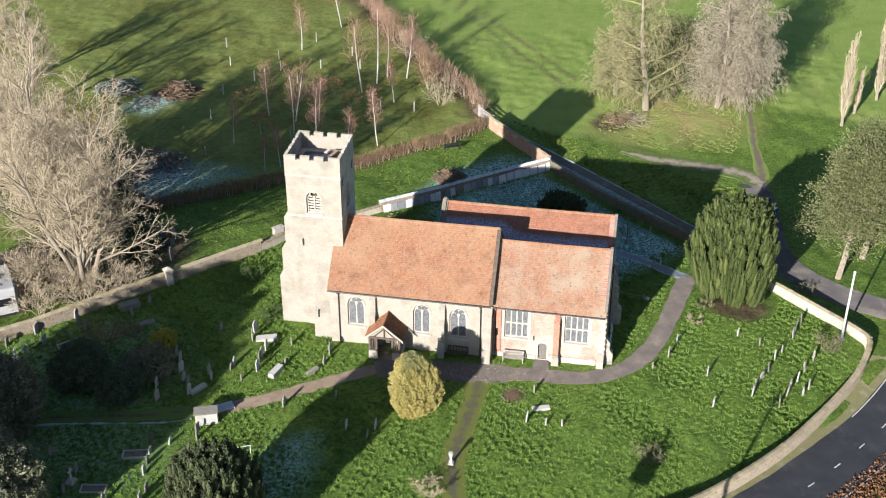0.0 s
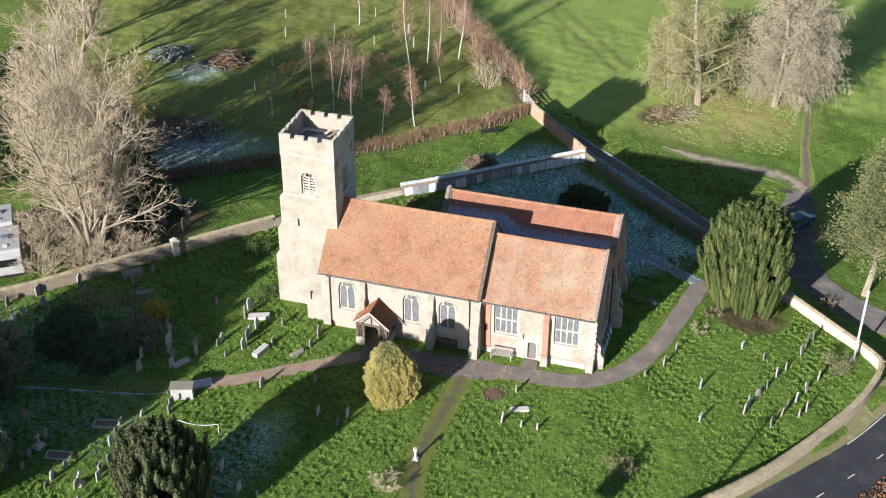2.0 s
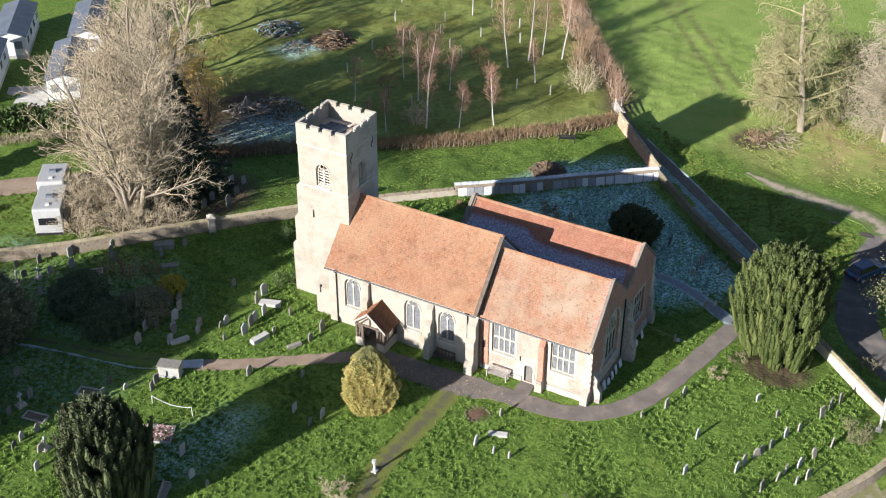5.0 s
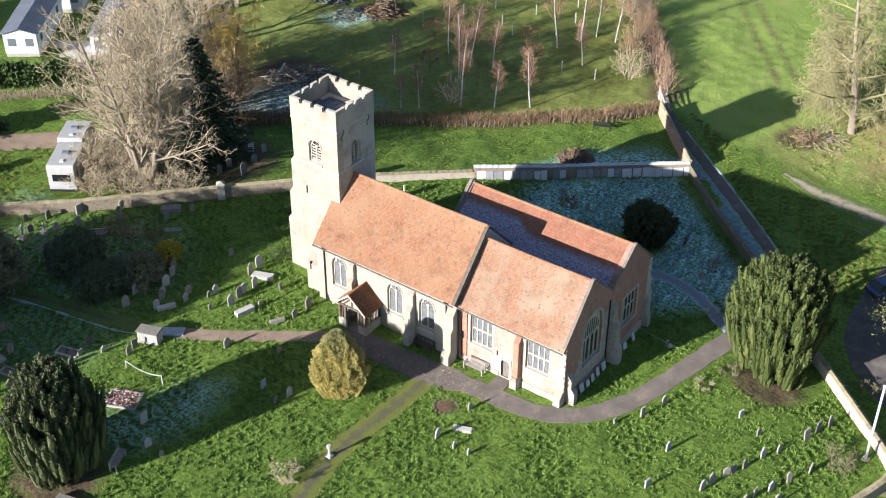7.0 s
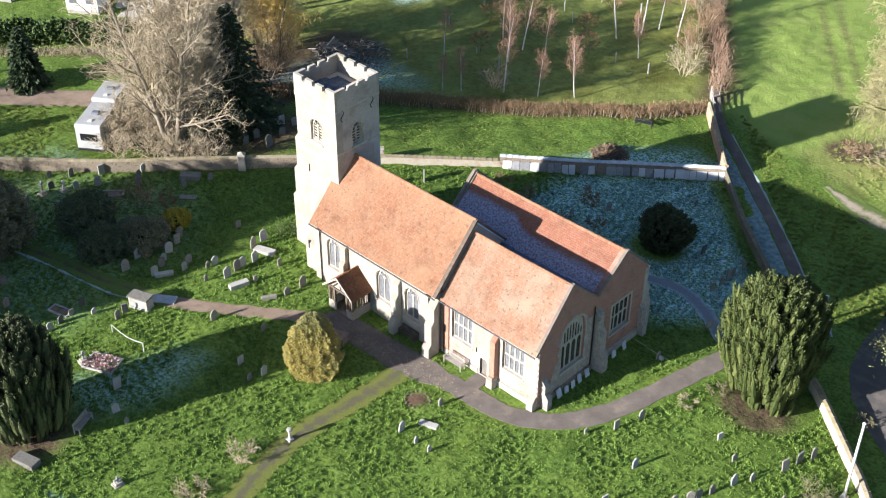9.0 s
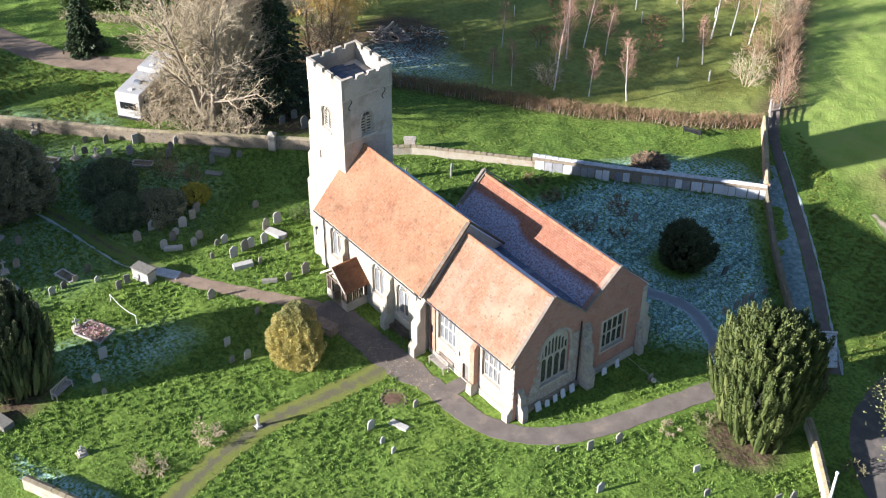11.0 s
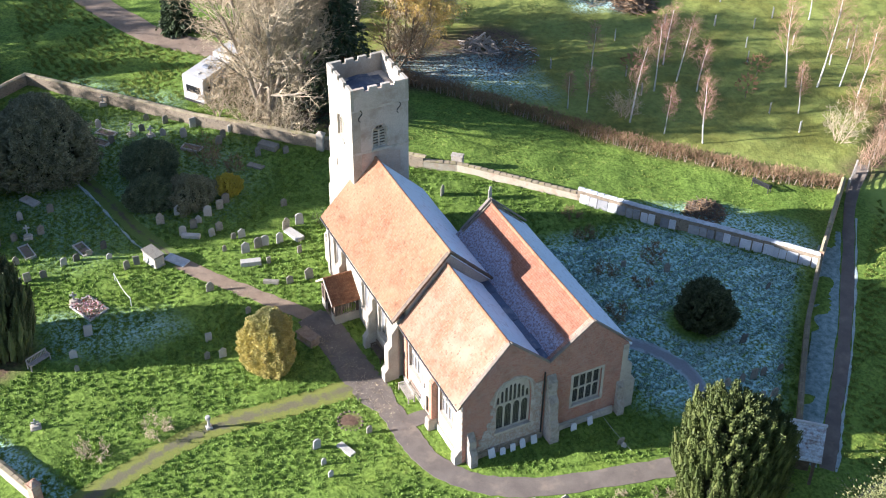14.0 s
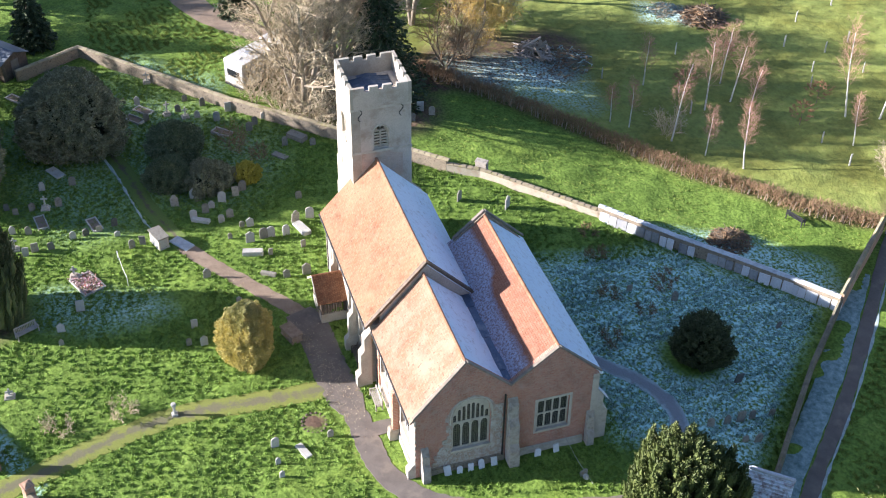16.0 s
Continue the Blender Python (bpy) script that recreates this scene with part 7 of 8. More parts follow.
for k in range(16):
    a = k * 6.2832 / 16
    part("edging_stone", STONEY, M_BARK_D, bed, m=pose(1.0 * math.cos(a), 0.85 * math.sin(a), 0, 0, 0, k * 40))
# white stones set against the foot of the east wall
for k, (x, y) in enumerate(((10.35, 2.6), (10.35, 3.4), (10.35, 4.2), (10.35, 5.0), (10.35, 5.9), (10.5, 9.0), (10.5, 10.4))):
    headstone(x, y, 900 + k, size=0.72, yaw=90, material=M_SLATE, kind="round" if k % 2 else "flat", lean=-12.0, group="small stones against the east wall")
guy = thing("stay_wire", "thin pale wire from chapel wall to a small stone", "wire")
part("wire", Shape().tube([(9.95, 11.15, 0.9), (12.0, 11.35, 0.42), (13.9, 11.75, -0.05)], [0.016] * 3, 5), M_GRAVE_W, guy)
part("anchor_stone", blob(0.24, 0.2, -0.2, 0.34, 4.0, n=8, m=5), M_GRAVE_W, guy, m=pose(13.2, 11.5, lev(13.2, 11.5)))
# slabs leaning against the north wall
rng = random.Random(77)
for (ax, ay), (bx, by) in zip(WALL_N2[:-1], WALL_N2[1:]):
    d = math.hypot(bx - ax, by - ay)
    yaw = math.degrees(math.atan2(by - ay, bx - ax))
    t = 0.3
    while t < d - 0.3:
        w = rng.choice((0.6, 0.7, 0.85, 0.95))
        x, y = ax + (bx - ax) * (t + w / 2) / d + (by - ay) / d * 0.42, ay + (by - ay) * (t + w / 2) / d - (bx - ax) / d * 0.42
        mt = M_SLATE_D if rng.random() < 0.24 else M_SLATE
        key = ("slab", w, mt.name)
        if key not in STONE_MESH:
            me = Shape().prism(stone_outline(w, 1.02, "flat"), 0.09, Matrix.Translation((0, -0.05, 0))).mesh("leaning_slab", 0.012, True)
            me.materials.append(mt)
            STONE_MESH[key] = me
        if rng.random() < 0.95:
            tagged(part("leaning_slab", STONE_MESH[key], mt, m=pose(x, y, lev(x, y) - 0.05 - rng.random() * 0.12, -9 + rng.uniform(-2, 2), 0, yaw)), ("dark" if mt is M_SLATE_D else "pale") + " old grave slab leaning against the churchyard wall", "grave slab", "slabs leaning on the north wall")
        t += w + rng.choice((0.04, 0.06, 0.12))
# rope on two little posts, sundial post, white pole
rope = thing("rope_barrier", "white rope slung between two short posts", "barrier", pose(-18.2, -16.0, 0))
for x, y in ((-1.8, -0.2), (1.8, 0.2)):
    part("post", Shape().tube([(x, y, -0.1), (x, y, 0.8)], [0.035, 0.03], 6), M_WHITE, rope)
part("rope", Shape().tube([(-1.8 + 3.6 * t, -0.2 + 0.4 * t, 0.78 - 0.35 * math.sin(math.pi * t)) for t in [k / 8 for k in range(9)]], [0.022] * 9, 5), M_WHITE, rope)
dial = thing("pedestal_urn", "pale stone pedestal with an urn beside the mossy path", "pedestal", pose(-0.8, -14.3, 0))
part("plinth", Shape().box(-0.24, 0.24, -0.24, 0.24, -0.1, 0.18, 0.03), M_GRAVE_W, dial, bevel=0.01)
part("shaft", Shape().tube([(0, 0, 0.16), (0, 0, 0.3), (0, 0, 0.7), (0, 0, 0.82)], [0.16, 0.1, 0.09, 0.16], 8), M_GRAVE_W, dial)
part("urn", Shape().tube([(0, 0, 0.82), (0, 0, 0.9), (0, 0, 1.05), (0, 0, 1.15)], [0.08, 0.17, 0.2, 0.15], 8), M_GRAVE_W, dial)
pole = thing("flagpole", "tall white-painted pole at the corner of the churchyard", "pole", pose(30.55, 8.95, lev(30.55, 8.95)))
part("mast", Shape().tube([(0, 0, -0.1), (0, 0, 7.0)], [0.11, 0.085], 10), M_WHITE, pole, smooth=True)
part("finial", blob(0.13, 0.13, 6.98, 7.2, 2.0, n=8, m=5), M_WHITE, pole)
part("foot", Shape().box(-0.28, 0.28, -0.28, 0.28, -0.1, 0.12, 0.03), M_STONE, pole)


def bench(x, y, yaw, label, material):
    ob = thing("bench", label, "bench", pose(x, y, lev(x, y), 0, 0, yaw))
    for sx in (-0.85, 0.85):
        for sy in (-0.24, 0.22):
            part("leg", Shape().box(sx - 0.04, sx + 0.04, sy - 0.04, sy + 0.04, -0.05, 0.62 if sy < 0 else 0.92), material, ob)
        part("armrest", Shape().box(sx - 0.05, sx + 0.05, -0.3, 0.26, 0.62, 0.67), material, ob)
    for k in range(4):
        part("seat_slat", Shape().box(-0.9, 0.9, -0.27 + k * 0.125, -0.17 + k * 0.125, 0.43, 0.46), material, ob)
    part("back_rail", Shape().box(-0.9, 0.9, 0.19, 0.25, 0.85, 0.94), material, ob)
    for k in range(13):
        part("back_slat", Shape().box(-0.82 + k * 0.13, -0.76 + k * 0.13, 0.2, 0.23, 0.46, 0.86), material, ob)
    return ob


M_TEAK = surf("silvered_teak", [(0.34, 0.3, 0.26), (0.46, 0.42, 0.37)], 3, 25, 0.85)
bench(2.2, -0.25, 0, "silvered wooden bench against the chancel wall", M_TEAK)
bench(-2.6, -0.4, 0, "dark wooden bench against the nave wall", M_OAK)
bench(-10.2, 41.2, 200, "dark wooden bench on the mown grass", M_IRON)
bench(-12.6, -23.8, 115, "silvered wooden bench beneath the yew", M_TEAK)

# ---- beyond the walls ----
def motorhome(x, y, yaw, L, w, h, label, front_cut):
    ob = thing("trailer_caravan", label, "caravan", pose(x, y, lev(x, y), 0, 0, yaw))
    lp = [(-L / 2, 0.55), (L / 2, 0.55), (L / 2, h - front_cut), (L / 2 - front_cut, h), (-L / 2 + 0.15, h), (-L / 2, h - 0.15)]
    part("body", Shape().prism(lp, w, Matrix.Translation((0, -w / 2, 0))).mesh("body", 0.06, True), M_CARAVAN, ob)
    part("rear_window", Shape().box(-L / 2 - 0.02, -L / 2 + 0.05, -w * 0.33, w * 0.33, 1.5, 2.25), M_WINDOW, ob, bevel=0.01)
    part("bumper", Shape().box(-L / 2 - 0.1, -L / 2, -w / 2 + 0.1, w / 2 - 0.1, 0.45, 0.65), M_IRON, ob)
    for sy in (-1, 1):
        for k in range(3):
            a = -L / 2 + 0.7 + k * L * 0.3
            part("side_window", Shape().box(a, a + 0.8, sy * w / 2 - 0.02, sy * w / 2 + 0.02, 1.55, 2.15), M_WINDOW, ob)
        part("slide_out", Shape().box(-L * 0.3, L * 0.1, sy * (w / 2 - 0.02) - 0.25, sy * (w / 2 - 0.02) + 0.25, 0.8, h - 0.5), M_CARAVAN, ob, bevel=0.03)
        for dx in (-0.45, 0.45):
            part("wheel", Shape().tube([(dx - L * 0.1, sy * w * 0.46, 0.36), (dx - L * 0.1, sy * (w * 0.46 - 0.24), 0.36)], [0.36, 0.36], 12), M_IRON, ob)
    part("roof_vent", Shape().box(-L * 0.1, L * 0.02, -0.4, 0.4, h - 0.02, h + 0.22, 0.06), M_GREYROOF, ob, bevel=0.03)
    part("roof_hatch", Shape().box(-L * 0.36, -L * 0.28, -0.2, 0.2, h - 0.01, h + 0.1, 0.03), M_WHITE, ob)
    part("drawbar", Shape().tube([(L / 2 - 0.1, 0, 0.6), (L / 2 + 0.9, 0, 0.5)], [0.07, 0.05], 6), M_IRON, ob)
    return ob


motorhome(-45.0, -0.2, 124, 5.0, 2.6, 3.2, "white touring caravan with a dark rear window", 0.6)
motorhome(-48.3, 3.7, 124, 4.4, 2.5, 3.0, "white touring caravan parked beyond the first", 0.8)


M_PANE = plain("curtained_window", (0.16, 0.18, 0.2), 0.15, 0, 0.6)


def static_caravan(x, y, yaw, L, w, label):
    ob = thing("static_caravan", label, "static caravan", pose(x, y, lev(x, y), 0, 0, yaw))
    h, r = 2.9, 3.5
    lp = [(-w / 2, 0.45), (w / 2, 0.45), (w / 2, h), (0, r - 0.06), (-w / 2, h)]
    part("body", Shape().prism(lp, L, Matrix.Translation((0, 0, 0))).mesh("body", 0.03, True), M_WHITE, ob)
    for sx in (-1, 1):
        s = Shape().add([(0, -0.25, r), (sx * (w / 2 + 0.2), -0.25, h - 0.02), (sx * (w / 2 + 0.2), L + 0.2, h - 0.02), (0, L + 0.2, r), (0, -0.25, r + 0.1), (sx * (w / 2 + 0.2), -0.25, h + 0.08), (sx * (w / 2 + 0.2), L + 0.2, h + 0.08), (0, L + 0.2, r + 0.1)],
                        [(0, 1, 2, 3), (4, 5, 6, 7), (0, 1, 5, 4), (1, 2, 6, 5), (2, 3, 7, 6), (3, 0, 4, 7)])
        part("roof", s, M_GREYROOF, ob, "dark blue-grey sheet roof", fix=True)
    for cx in (-w * 0.26, w * 0.26):
        part("window", Shape().box(cx - 0.45, cx + 0.45, -0.03, 0.02, 1.35, 2.3), M_PANE, ob)
    for k in range(4):
        for sx in (-1, 1):
            part("window", Shape().box(sx * w / 2 - 0.02, sx * w / 2 + 0.03, 1.2 + k * 2.4, 2.1 + k * 2.4, 1.4, 2.25), M_PANE, ob)
    part("skirt", Shape().box(-w / 2 + 0.05, w / 2 - 0.05, 0.05, L - 0.05, -0.1, 0.5), M_GRAVE_W, ob)
    return ob


for x, y, yaw, L, w in ((-70.2, 14.4, 36, 11.0, 3.8), (-62.6, 20.3, 36, 10.0, 3.7), (-80.0, 9.0, 36, 11.0, 3.8), (-77.0, 26.5, 36, 10.0, 3.8), (-70.0, 32.0, 36, 10.0, 3.8)):
    static_caravan(x, y, yaw, L, w, "white static caravan with a low grey roof")
PATIO = Shape().box(-2.4, 2.4, -3.2, 3.2, -0.1, 0.05)
tagged(part("patio", PATIO, M_GRAVE_W, m=pose(-67.0, 18.6, lev(-67, 18.6), 0, 0, 36)), "pale paved patio between the caravans", "patio", kind="structure")


def shed(x, y, yaw):
    ob = thing("shed", "dark timber shed with a low felt roof", "shed", pose(x, y, lev(x, y), 0, 0, yaw))
    part("body", Shape().prism([(-1.6, -0.1), (1.6, -0.1), (1.6, 2.0), (0, 2.7), (-1.6, 2.0)], 4.0, Matrix.Translation((0, 0, 0))).mesh("body", 0.02, True), M_OAK, ob)
    for sx in (-1, 1):
        part("roof", Shape().add([(0, -0.2, 2.72), (sx * 1.85, -0.2, 1.92), (sx * 1.85, 4.2, 1.92), (0, 4.2, 2.72), (0, -0.2, 2.8), (sx * 1.85, -0.2, 2.0), (sx * 1.85, 4.2, 2.0), (0, 4.2, 2.8)], [(0, 1, 2, 3), (4, 5, 6, 7), (0, 1, 5, 4), (1, 2, 6, 5), (2, 3, 7, 6), (3, 0, 4, 7)]), M_GREYROOF, ob, fix=True)
    part("door", Shape().box(-0.45, 0.45, -0.05, 0.02, 0, 1.9), M_DOOR, ob)
    return ob


shed(-52.6, -22.6, 130)


def car(x, y, yaw):
    ob = thing("car", "dark blue hatchback parked on the drive", "car", pose(x, y, lev(x, y) + 0.03, 0, 0, yaw))
    paint = plain("dark_blue_paint", (0.06, 0.1, 0.2), 0.2, 0.2, 0.7)
    lp = [(-2.0, 0.35), (2.0, 0.3), (2.08, 0.55), (1.95, 0.78), (1.1, 0.95), (-1.9, 0.98), (-2.06, 0.7)]
    part("body", Shape().prism(lp, 1.7, Matrix.Translation((0, -0.85, 0))).mesh("body", 0.07, True), paint, ob)
    part("cabin", Shape().add([(-1.75, -0.78, 0.95), (1.05, -0.78, 0.93), (1.05, 0.78, 0.93), (-1.75, 0.78, 0.95), (-1.35, -0.6, 1.45), (0.3, -0.6, 1.47), (0.3, 0.6, 1.47), (-1.35, 0.6, 1.45)], [(3, 2, 1, 0), (4, 5, 6, 7), (0, 1, 5, 4), (1, 2, 6, 5), (2, 3, 7, 6), (3, 0, 4, 7)]), M_WINDOW, ob, "dark glazed cabin", bevel=0.05)
    part("roof", Shape().box(-1.38, 0.32, -0.62, 0.62, 1.44, 1.51, 0.06), paint, ob, bevel=0.02)
    for wx in (-1.25, 1.3):
        for sy in (-1, 1):
            wh = part("wheel", Shape().tube([(wx, sy * 0.86, 0.31), (wx, sy * 0.64, 0.31)], [0.31, 0.31], 14), M_IRON, ob)
            part("rim", Shape().tube([(wx, sy * 0.87, 0.31), (wx, sy * 0.84, 0.31)], [0.19, 0.19], 10), M_CARAVAN, wh)
    for sy in (-0.6, 0.6):
        part("headlight", Shape().box(1.96, 2.09, sy - 0.16, sy + 0.16, 0.6, 0.76), M_WHITE, ob, bevel=0.02)
        part("tail_light", Shape().box(-2.07, -1.98, sy - 0.12, sy + 0.12, 0.66, 0.88), plain("red_lens", (0.3, 0.01, 0.01), 0.3), ob)
    return ob


car(24.4, 30.9, 61)


M_PUDDLE = plain("standing_water", (0.1, 0.09, 0.08), 0.06, 0.0, 0.8)
for x, y, a, b in ((22.87, 38.16, 0.75, 0.45), (14.32, 41.61, 0.6, 0.22), (19.49, 38.89, 0.5, 0.2)):
    loop = [(a * math.cos(6.2832 * k / 14) * (1 + 0.18 * math.sin(3 * k)), b * math.sin(6.2832 * k / 14) * (1 + 0.14 * math.cos(2 * k))) for k in range(14)]
    s = Shape().prism(loop, 0.012, pose(x, y, lev(x, y) + 0.062, -90, 0, 0))
    tagged(part("puddle", s, M_PUDDLE, fix=True), "shallow muddy puddle on the track", "puddle", "puddles on the track")


def heap(name, x, y, r, h, seed, n, label, category, mats, lens=1.6, rad=0.08):
    """A heap of boughs and timber lying anyhow."""
    nr = np.random.RandomState(seed)
    ob = thing(name, label, category, pose(x, y, lev(x, y)))
    for mt in mats:
        segs = []
        for _ in range(n // len(mats)):
            a, q = nr.uniform(0, 6.28), r * nr.uniform(0, 1) ** 0.7
            c = np.array([q * math.cos(a), q * math.sin(a), h * (1 - q / r) * nr.uniform(0.1, 1)])
            v = nr.normal(size=3) * [1, 1, 0.22]
            v *= lens * nr.uniform(0.3, 1.0) / np.linalg.norm(v) / 2
            rr = rad * nr.uniform(0.3, 1.2)
            lo, hi = c - v, c + v
            lo[2], hi[2] = max(lo[2], 0.02), max(hi[2], 0.02)
            segs.append((lo, hi, rr, rr * 0.7))
        tagged(part("brushwood", tubes(segs, 5), mt, ob), kind="stuff")
    return ob


heap("timber_heap", -44.6, 29.4, 2.2, 1.2, 1, 80, "heap of grey sawn timber and boughs", "wood pile", [M_TEAK, M_BARK], 2.6, 0.13)
heap("brush_heap", -42.0, 31.8, 3.2, 0.7, 2, 420, "spread of frosted brushwood and chippings", "brushwood", [M_FROSTGRASS, M_BARK_D, M_TWIG_B], 0.9, 0.05)
heap("bonfire_heap", -46.6, 50.6, 2.6, 1.7, 3, 420, "brown bonfire heap of branches", "bonfire heap", [M_TWIG_B, M_BARK_D], 2.0, 0.06)
heap("brush_heap", -49.6, 47.2, 1.8, 0.8, 4, 200, "small heap of pale cuttings", "brushwood", [M_TWIG, M_FROSTGRASS], 1.2, 0.05)
heap("rubble_heap", -54.6, 50.6, 3.0, 0.8, 5, 240, "heap of frosted rubble and boards", "rubble", [M_FROSTGRASS, M_BARK_D], 1.2, 0.09)
heap("brush_heap", -41.0, 13.8, 2.4, 0.6, 6, 240, "dark leaf and branch litter under the trees", "brushwood", [M_BARK_D, M_TWIG_B], 1.2, 0.05)
heap("brush_heap", -9.3, 34.2, 1.9, 1.0, 8, 420, "dark heap of cuttings behind the frosted wall", "brushwood", [M_BARK_D, M_TWIG_B], 1.2, 0.05)
heap("fallen_branches", 9.6, 52.8, 2.8, 0.4, 7, 150, "fallen branches below the tall tree", "branches", [M_TWIG, M_BARK], 1.6, 0.04)

gate = thing("field_gate", "weathered timber field gate between posts", "gate", pose(-7.4, 49.3, lev(-7.4, 49.3), 0, 0, 128))
for x in (-1.7, 1.7):
    part("post", Shape().box(x - 0.1, x + 0.1, -0.1, 0.1, -0.2, 1.55, 0.01), M_TEAK, gate)
for k in range(5):
    part("rail", Shape().box(-1.6, 1.6, -0.03, 0.03, 0.2 + k * 0.25, 0.3 + k * 0.25), M_TEAK, gate)
part("brace", Shape().tube([(-1.55, 0.04, 0.2), (1.55, 0.04, 1.25)], [0.05, 0.05], 4), M_TEAK, gate)
for k in range(7):
    x, y = -8.2 - k * 1.5, 52.0 + k * 1.95
    tagged(part("fence_post", Shape().box(-0.07, 0.07, -0.07, 0.07, -0.2, 1.25, 0.01), M_TEAK, m=pose(x, y, lev(x, y), 2, -2, 40)), "weathered fence post along the lane", "fence post", "fence posts along the lane")


def utility_pole(x, y):
    ob = thing("utility_pole", "wooden utility pole with a crossarm beside the road", "utility pole", pose(x, y, lev(x, y), 0, 0, 20))
    part("pole", Shape().tube([(0, 0, -0.2), (0, 0, 9.2)], [0.14, 0.1], 8), M_BARK_D, ob)
    part("crossarm", Shape().box(-0.7, 0.7, -0.06, 0.06, 8.6, 8.72), M_BARK_D, ob)


utility_pole(15.6, -27.2)
sign = thing("post_sign", "boarded sign high on a tall post beside the road", "sign", pose(7.5, -31.8, lev(7.5, -31.8), 0, 0, -18))
part("post", Shape().tube([(0, 0, -0.2), (0, 0, 9.0)], [0.1, 0.05], 8), M_WHITE, sign)
part("board", Shape().prism([(-0.8, 6.1), (0.8, 6.1), (0.8, 7.3), (0, 8.0), (-0.8, 7.3)], 0.08, Matrix.Translation((0, -0.04, 0))), M_OAK, sign)
# dashes and edge lines on the road
for name, off, dash in (("edge_line", 2.45, 1), ("edge_line", -2.45, 1), ("centre_dash", 0.0, 3)):
    run = ROAD[4:50]
    for k in range(0, len(run) - 1, dash):
        (ax, ay), (bx, by) = run[k], run[k + 1]
        d = math.hypot(bx - ax, by - ay)
        nx, ny = -(by - ay) / d * off, (bx - ax) / d * off
        wx, wy = -(by - ay) / d * 0.05, (bx - ax) / d * 0.05
        if dash > 1:
            bx, by = ax + (bx - ax) * 0.7, ay + (by - ay) * 0.7
        s = Shape().add([(ax + nx - wx, ay + ny - wy, lev(ax, ay) + 0.052), (bx + nx - wx, by + ny - wy, lev(bx, by) + 0.052), (bx + nx + wx, by + ny + wy, lev(bx, by) + 0.052), (ax + nx + wx, ay + ny + wy, lev(ax, ay) + 0.052)], [(0, 1, 2, 3)])
        tagged(part("trim_" + name, s, M_GRAVE_W), "worn white road marking", "road marking", kind="structure")
OUTER = []
for (ax, ay), (bx, by) in zip(WALL_SE[12:-1], WALL_SE[13:]):
    d = math.hypot(bx - ax, by - ay)
    OUTER.append(((ax + bx) / 2 - (by - ay) / d * 0.95, (ay + by) / 2 + (bx - ax) / d * 0.95))
ribbon("verge_wall", OUTER, 1.5, M_VERGE, 0.01, "strip of dry weeds between wall and road", "verge")
ribbon("verge", [(x, y) for x, y in ROAD[4:50]], 7.4, M_VERGE, 0.012, "dry grass verge along the road", "verge", cross=6)


# ---- roofed gate at the end of the narrow path ----
def lych_gate(ax, ay, bx, by, ridge, half, drop):
    yaw = math.degrees(math.atan2(by - ay, bx - ax))
    cx, cy = (ax + bx) / 2, (ay + by) / 2
    base = lev(cx, cy)
    L, top = math.hypot(bx - ax, by - ay) / 2, ridge - base
    ob = thing("lych_gate", "oak lych gate with a frosted tiled roof", "gate", pose(cx, cy, base, 0, 0, yaw))
    for sy in (-1, 1):
        s = Shape().prism([(0, top), (half, top - drop), (half, top - drop - 0.12), (0, top - 0.14)], 2 * L, Matrix(((0, 1, 0, -L), (sy, 0, 0, 0), (0, 0, 1, 0), (0, 0, 0, 1))))
        roof = part("roof", s, M_TILE_F, ob, "clay tiles rimed with frost", fix=True)
        for k in range(11):
            t = (k + 0.6) / 11
            y, z = sy * half * t, top - drop * t
            part("tile_course", Shape().box(-L, L, y - 0.09, y + 0.09, z - 0.02, z + 0.035, 0.015), M_TILE_F, roof)
    part("ridge", Shape().tube([(-L - 0.05, 0, top + 0.02), (L + 0.05, 0, top + 0.02)], [0.11, 0.11], 7), M_COPING_F, ob, "ridge tiles white with frost")
    for sx in (-1, 1):
        for sy in (-1, 1):
            part("post", Shape().box(sx * (L - 0.35) - 0.1, sx * (L - 0.35) + 0.1, sy * half * 0.62 - 0.1, sy * half * 0.62 + 0.1, -0.2, top - drop * 0.62 - 0.08), M_OAK, ob)
        part("tie_beam", Shape().box(sx * (L - 0.35) - 0.08, sx * (L - 0.35) + 0.08, -half * 0.8, half * 0.8, top - drop * 0.8 - 0.3, top - drop * 0.8 - 0.1), M_OAK, ob)
        part("side_rail", Shape().box(sx * (L - 0.35) - 0.05, sx * (L - 0.35) + 0.05, -half * 0.6, half * 0.6, 0.85, 0.97), M_OAK, ob)
    part("gate_leaf", Shape().box(-L + 0.5, L - 0.5, -0.04, 0.04, 0.1, 1.15), M_OAK, ob)
    return ob


lych_gate(18.7, 20.3, 20.6, 22.5, 3.9, 1.8, 1.7)
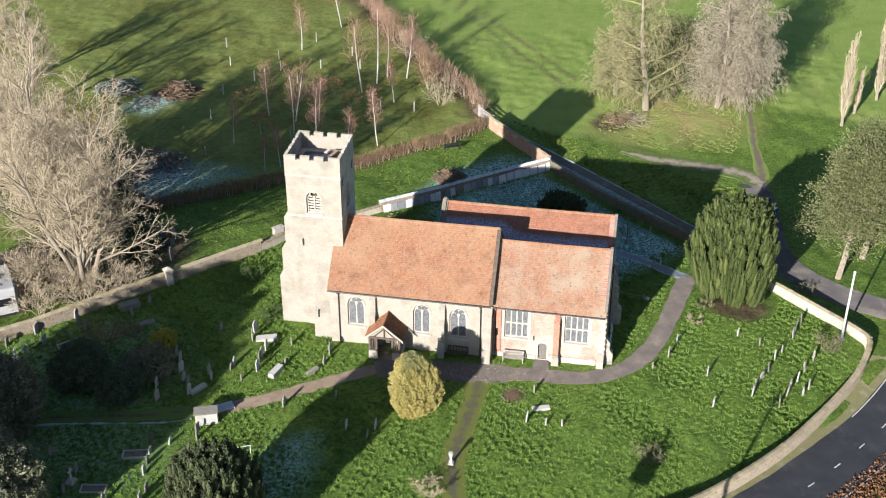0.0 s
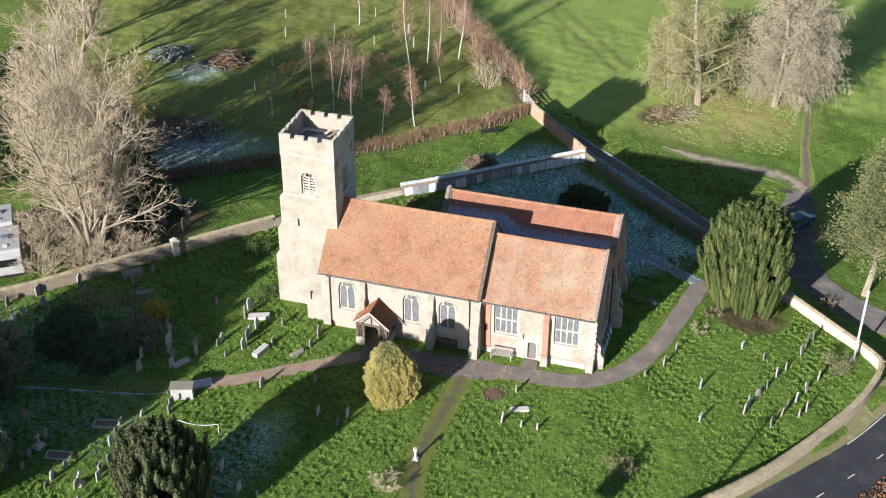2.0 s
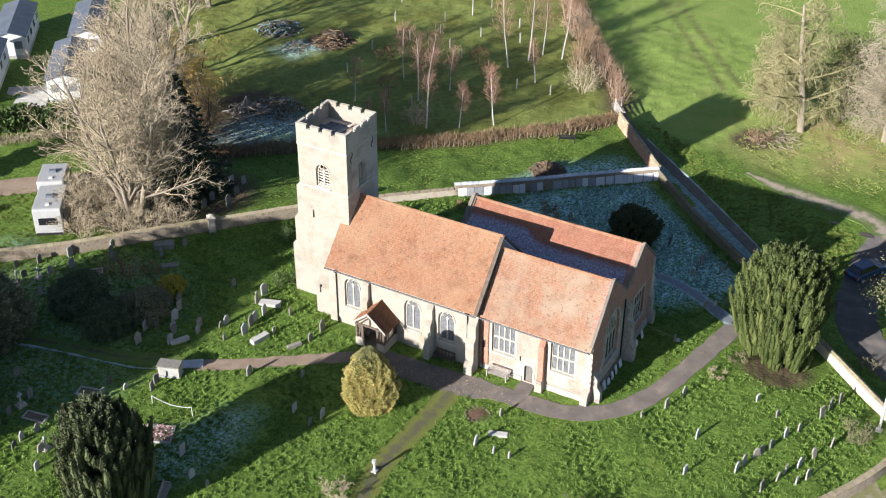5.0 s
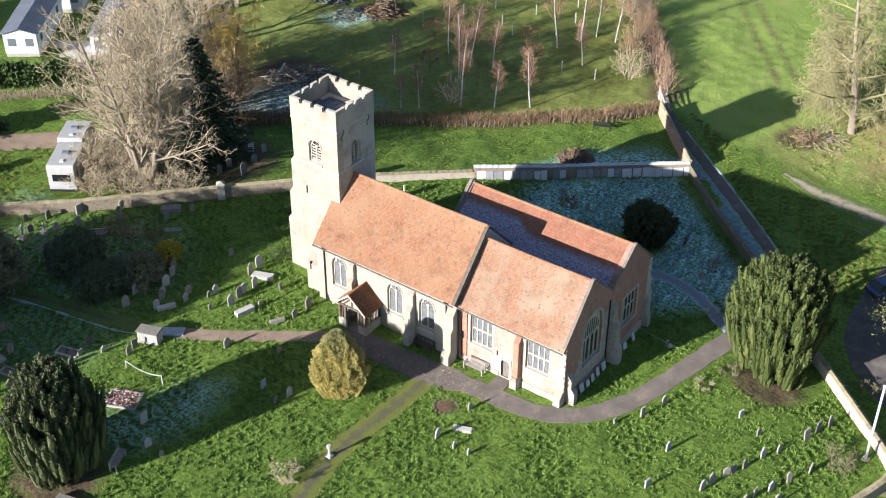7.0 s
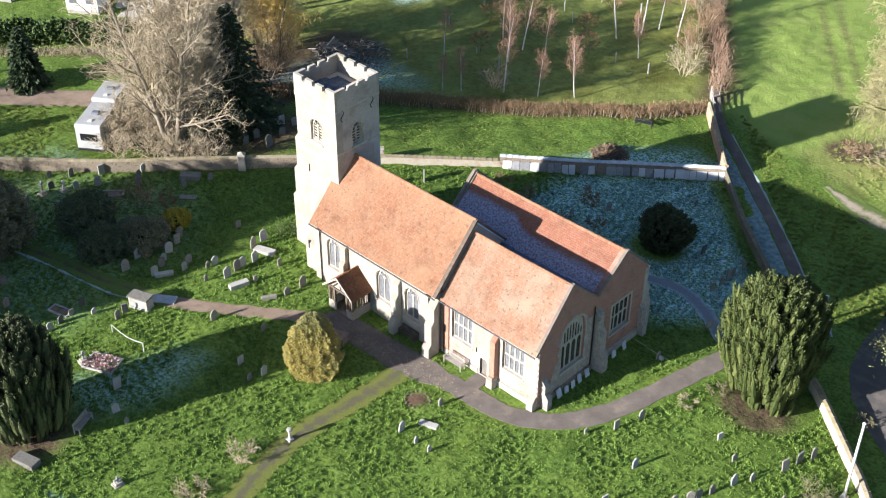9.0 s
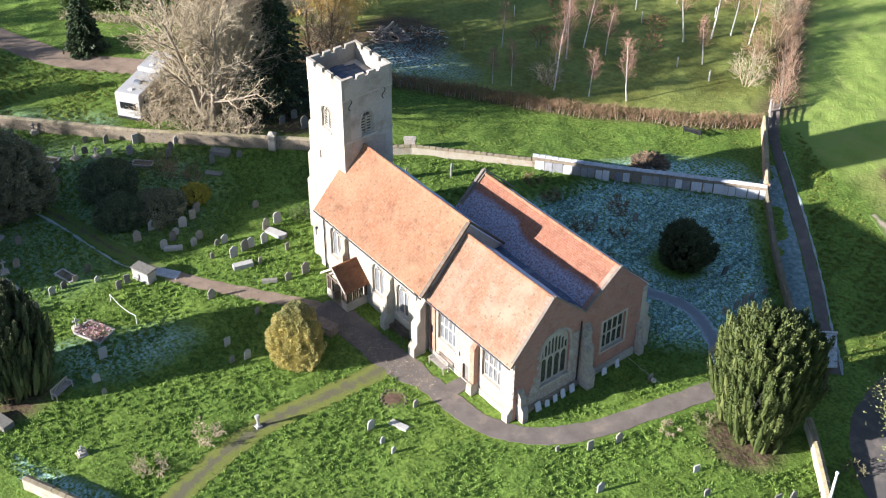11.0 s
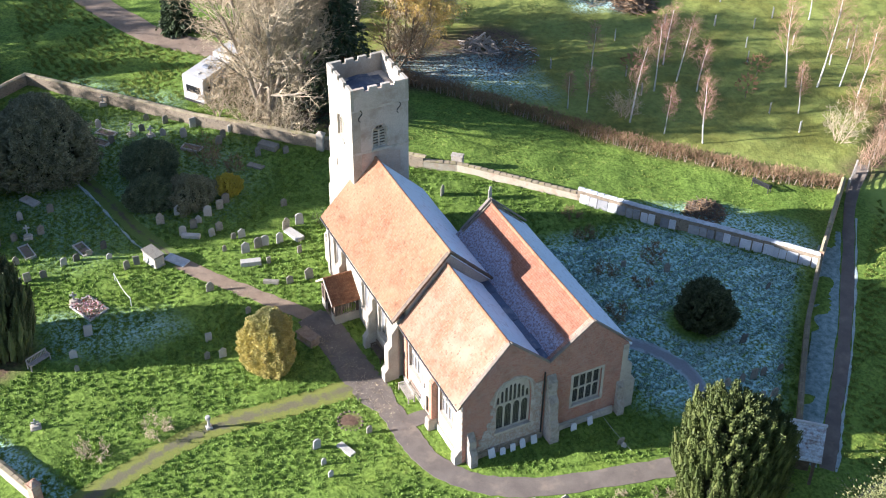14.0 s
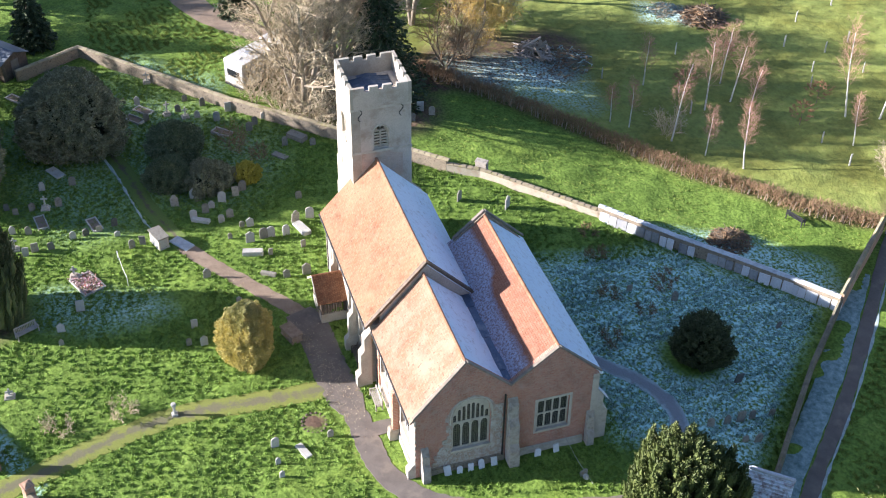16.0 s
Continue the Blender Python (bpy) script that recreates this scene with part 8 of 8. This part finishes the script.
# ---- grass tufts ----
def tufts(name, area, n, seed, material, label, tall=0.2, hole=None, wide=0.035, m=4):
    rng = np.random.RandomState(seed)
    xs, ys = [p[0] for p in area], [p[1] for p in area]
    X, Y = rng.uniform(min(xs), max(xs), n), rng.uniform(min(ys), max(ys), n)
    clump = np.zeros(n)
    for _ in range(9):
        a, f, ph = rng.uniform(0, 6.28), rng.uniform(5.5, 13), rng.uniform(0, 6.28)
        clump += 0.38 * np.sin((X * math.cos(a) + Y * math.sin(a)) * f + ph + 1.2 * np.sin(Y * 1.3 + ph))
    ok = inside(X, Y, area) & ~inside(X, Y, CHURCH_PLAN) & (clump + rng.normal(size=n) * 0.25 > 0.1)
    if hole:
        ok &= ~inside(X, Y, hole)
    for line, w in ((PATH_N, 1.25), (PATH_M, 0.7), (PATH_W, 0.7), (PATH_S, 0.85), ([(4.75, -2.2), (4.64, 0.3)], 0.75), (PATH_NE, 0.7), (LANE, 0.55), (ROAD, 3.4), (DRIVE, 1.9), (TRACK, 1.2)):
        ok &= near_line(X, Y, line) > w
    for x, y, r in ((21.4, 13.4, 3.8), (-15.3, -26.6, 3.6), (2.9, -5.0, 1.0), (3.7, 24.3, 2.6)):
        ok &= np.hypot(X - x, Y - y) > r
    X, Y, clump = X[ok], Y[ok], clump[ok]
    at = np.repeat(np.stack([X, Y, level(X, Y) - 0.02], 1), m, 0) + rng.normal(size=(len(X) * m, 3)) * [0.05, 0.05, 0]
    way = rng.normal(size=(len(X) * m, 3)) * [0.5, 0.5, 0.1] + [0, 0, 0.8]
    h = np.repeat(tall * (0.65 + 0.65 * np.clip(clump, -0.5, 1.3)), m)
    n = len(at)
    way /= np.linalg.norm(way, axis=1)[:, None]
    side = np.cross(way, rng.normal(size=(n, 3)))
    side /= np.linalg.norm(side, axis=1)[:, None] + 1e-9
    L = (h * rng.uniform(0.6, 1.3, n))[:, None]
    vs = np.stack([at - side * wide, at + side * wide, at + way * L], 1)
    me = bpy.data.meshes.new(name)
    me.from_pydata(vs.reshape(-1, 3).tolist(), [], np.arange(n * 3).reshape(-1, 3).tolist())
    me.materials.append(material)
    return tagged(new(name, me), label, "grass", kind="stuff")


FROST = [(-9.5, 16.5), (-8.6, 29.0), (0.6, 36.9), (15.6, 22.9), (12.8, 19.4), (10.4, 15.6)]
tufts("grass_tufts", YARD, 420000, 1, M_GRASS, "tufted green churchyard grass", 0.175, FROST)
tufts("frosted_grass", FROST, 42000, 4, M_FROSTY, "frosted grass in the church's shade", 0.18, wide=0.045)
tufts("meadow_grass", [(-24, 14.5), (-47, -7), (-50, 6), (-38, 20), (-8.2, 46.5), (-2.5, 43), (0.8, 39.4), (-15.6, 25)], 60000, 2, M_MOWN, "mown grass beyond the north wall", 0.08, wide=0.03)
tufts("lawn_grass", [(-76, -14), (-56, -15.5), (-46.5, -6.6), (-43.5, 0.5), (-51, 3.6), (-58, -3.2), (-64, -6.0), (-76, -9)], 60000, 6, M_MOWN, "mown lawn beside the caravans", 0.13)
tufts("lane_grass", [(-5, 50.5), (4.0, 41.2), (14.6, 30.6), (20.0, 25.5), (23.2, 26.5), (23.2, 37.0), (15, 40.5), (5, 45)], 60000, 5, M_MOWN, "rough grass east of the narrow path", 0.15)
tufts("rank_grass", [(6, 49), (6.5, 57), (9, 60), (15, 61.5), (22, 58), (23, 53), (22, 46), (13, 45.5)], 9000, 3, M_RANK, "tall pale rough grass below the trees", 0.14)

lr = np.random.RandomState(12)
LX, LY = np.concatenate([lr.normal(-3.6, 2.4, 700), lr.normal(0.8, 2.0, 400), lr.uniform(-16, -9, 160)]), np.concatenate([lr.normal(-3.4, 0.9, 700), lr.normal(-2.6, 0.8, 400), lr.uniform(-8, -3.6, 160)])
onpath = np.minimum(near_line(LX, LY, PATH_N), near_line(LX, LY, PATH_M)) < 1.1
LX, LY = LX[onpath], LY[onpath]
litter = part("leaf_litter", leaf_shape(np.stack([LX, LY, level(LX, LY) + 0.055], 1), lr.normal(size=(len(LX), 3)) * [1, 1, 0.05], 0.1, 0.035, 13), leafy("pale_fallen_leaves", [(0.42, 0.34, 0.22), (0.52, 0.45, 0.32), (0.3, 0.22, 0.13)], 0.9))
tagged(litter, "pale fallen leaves scattered over the path", "leaves", kind="stuff")
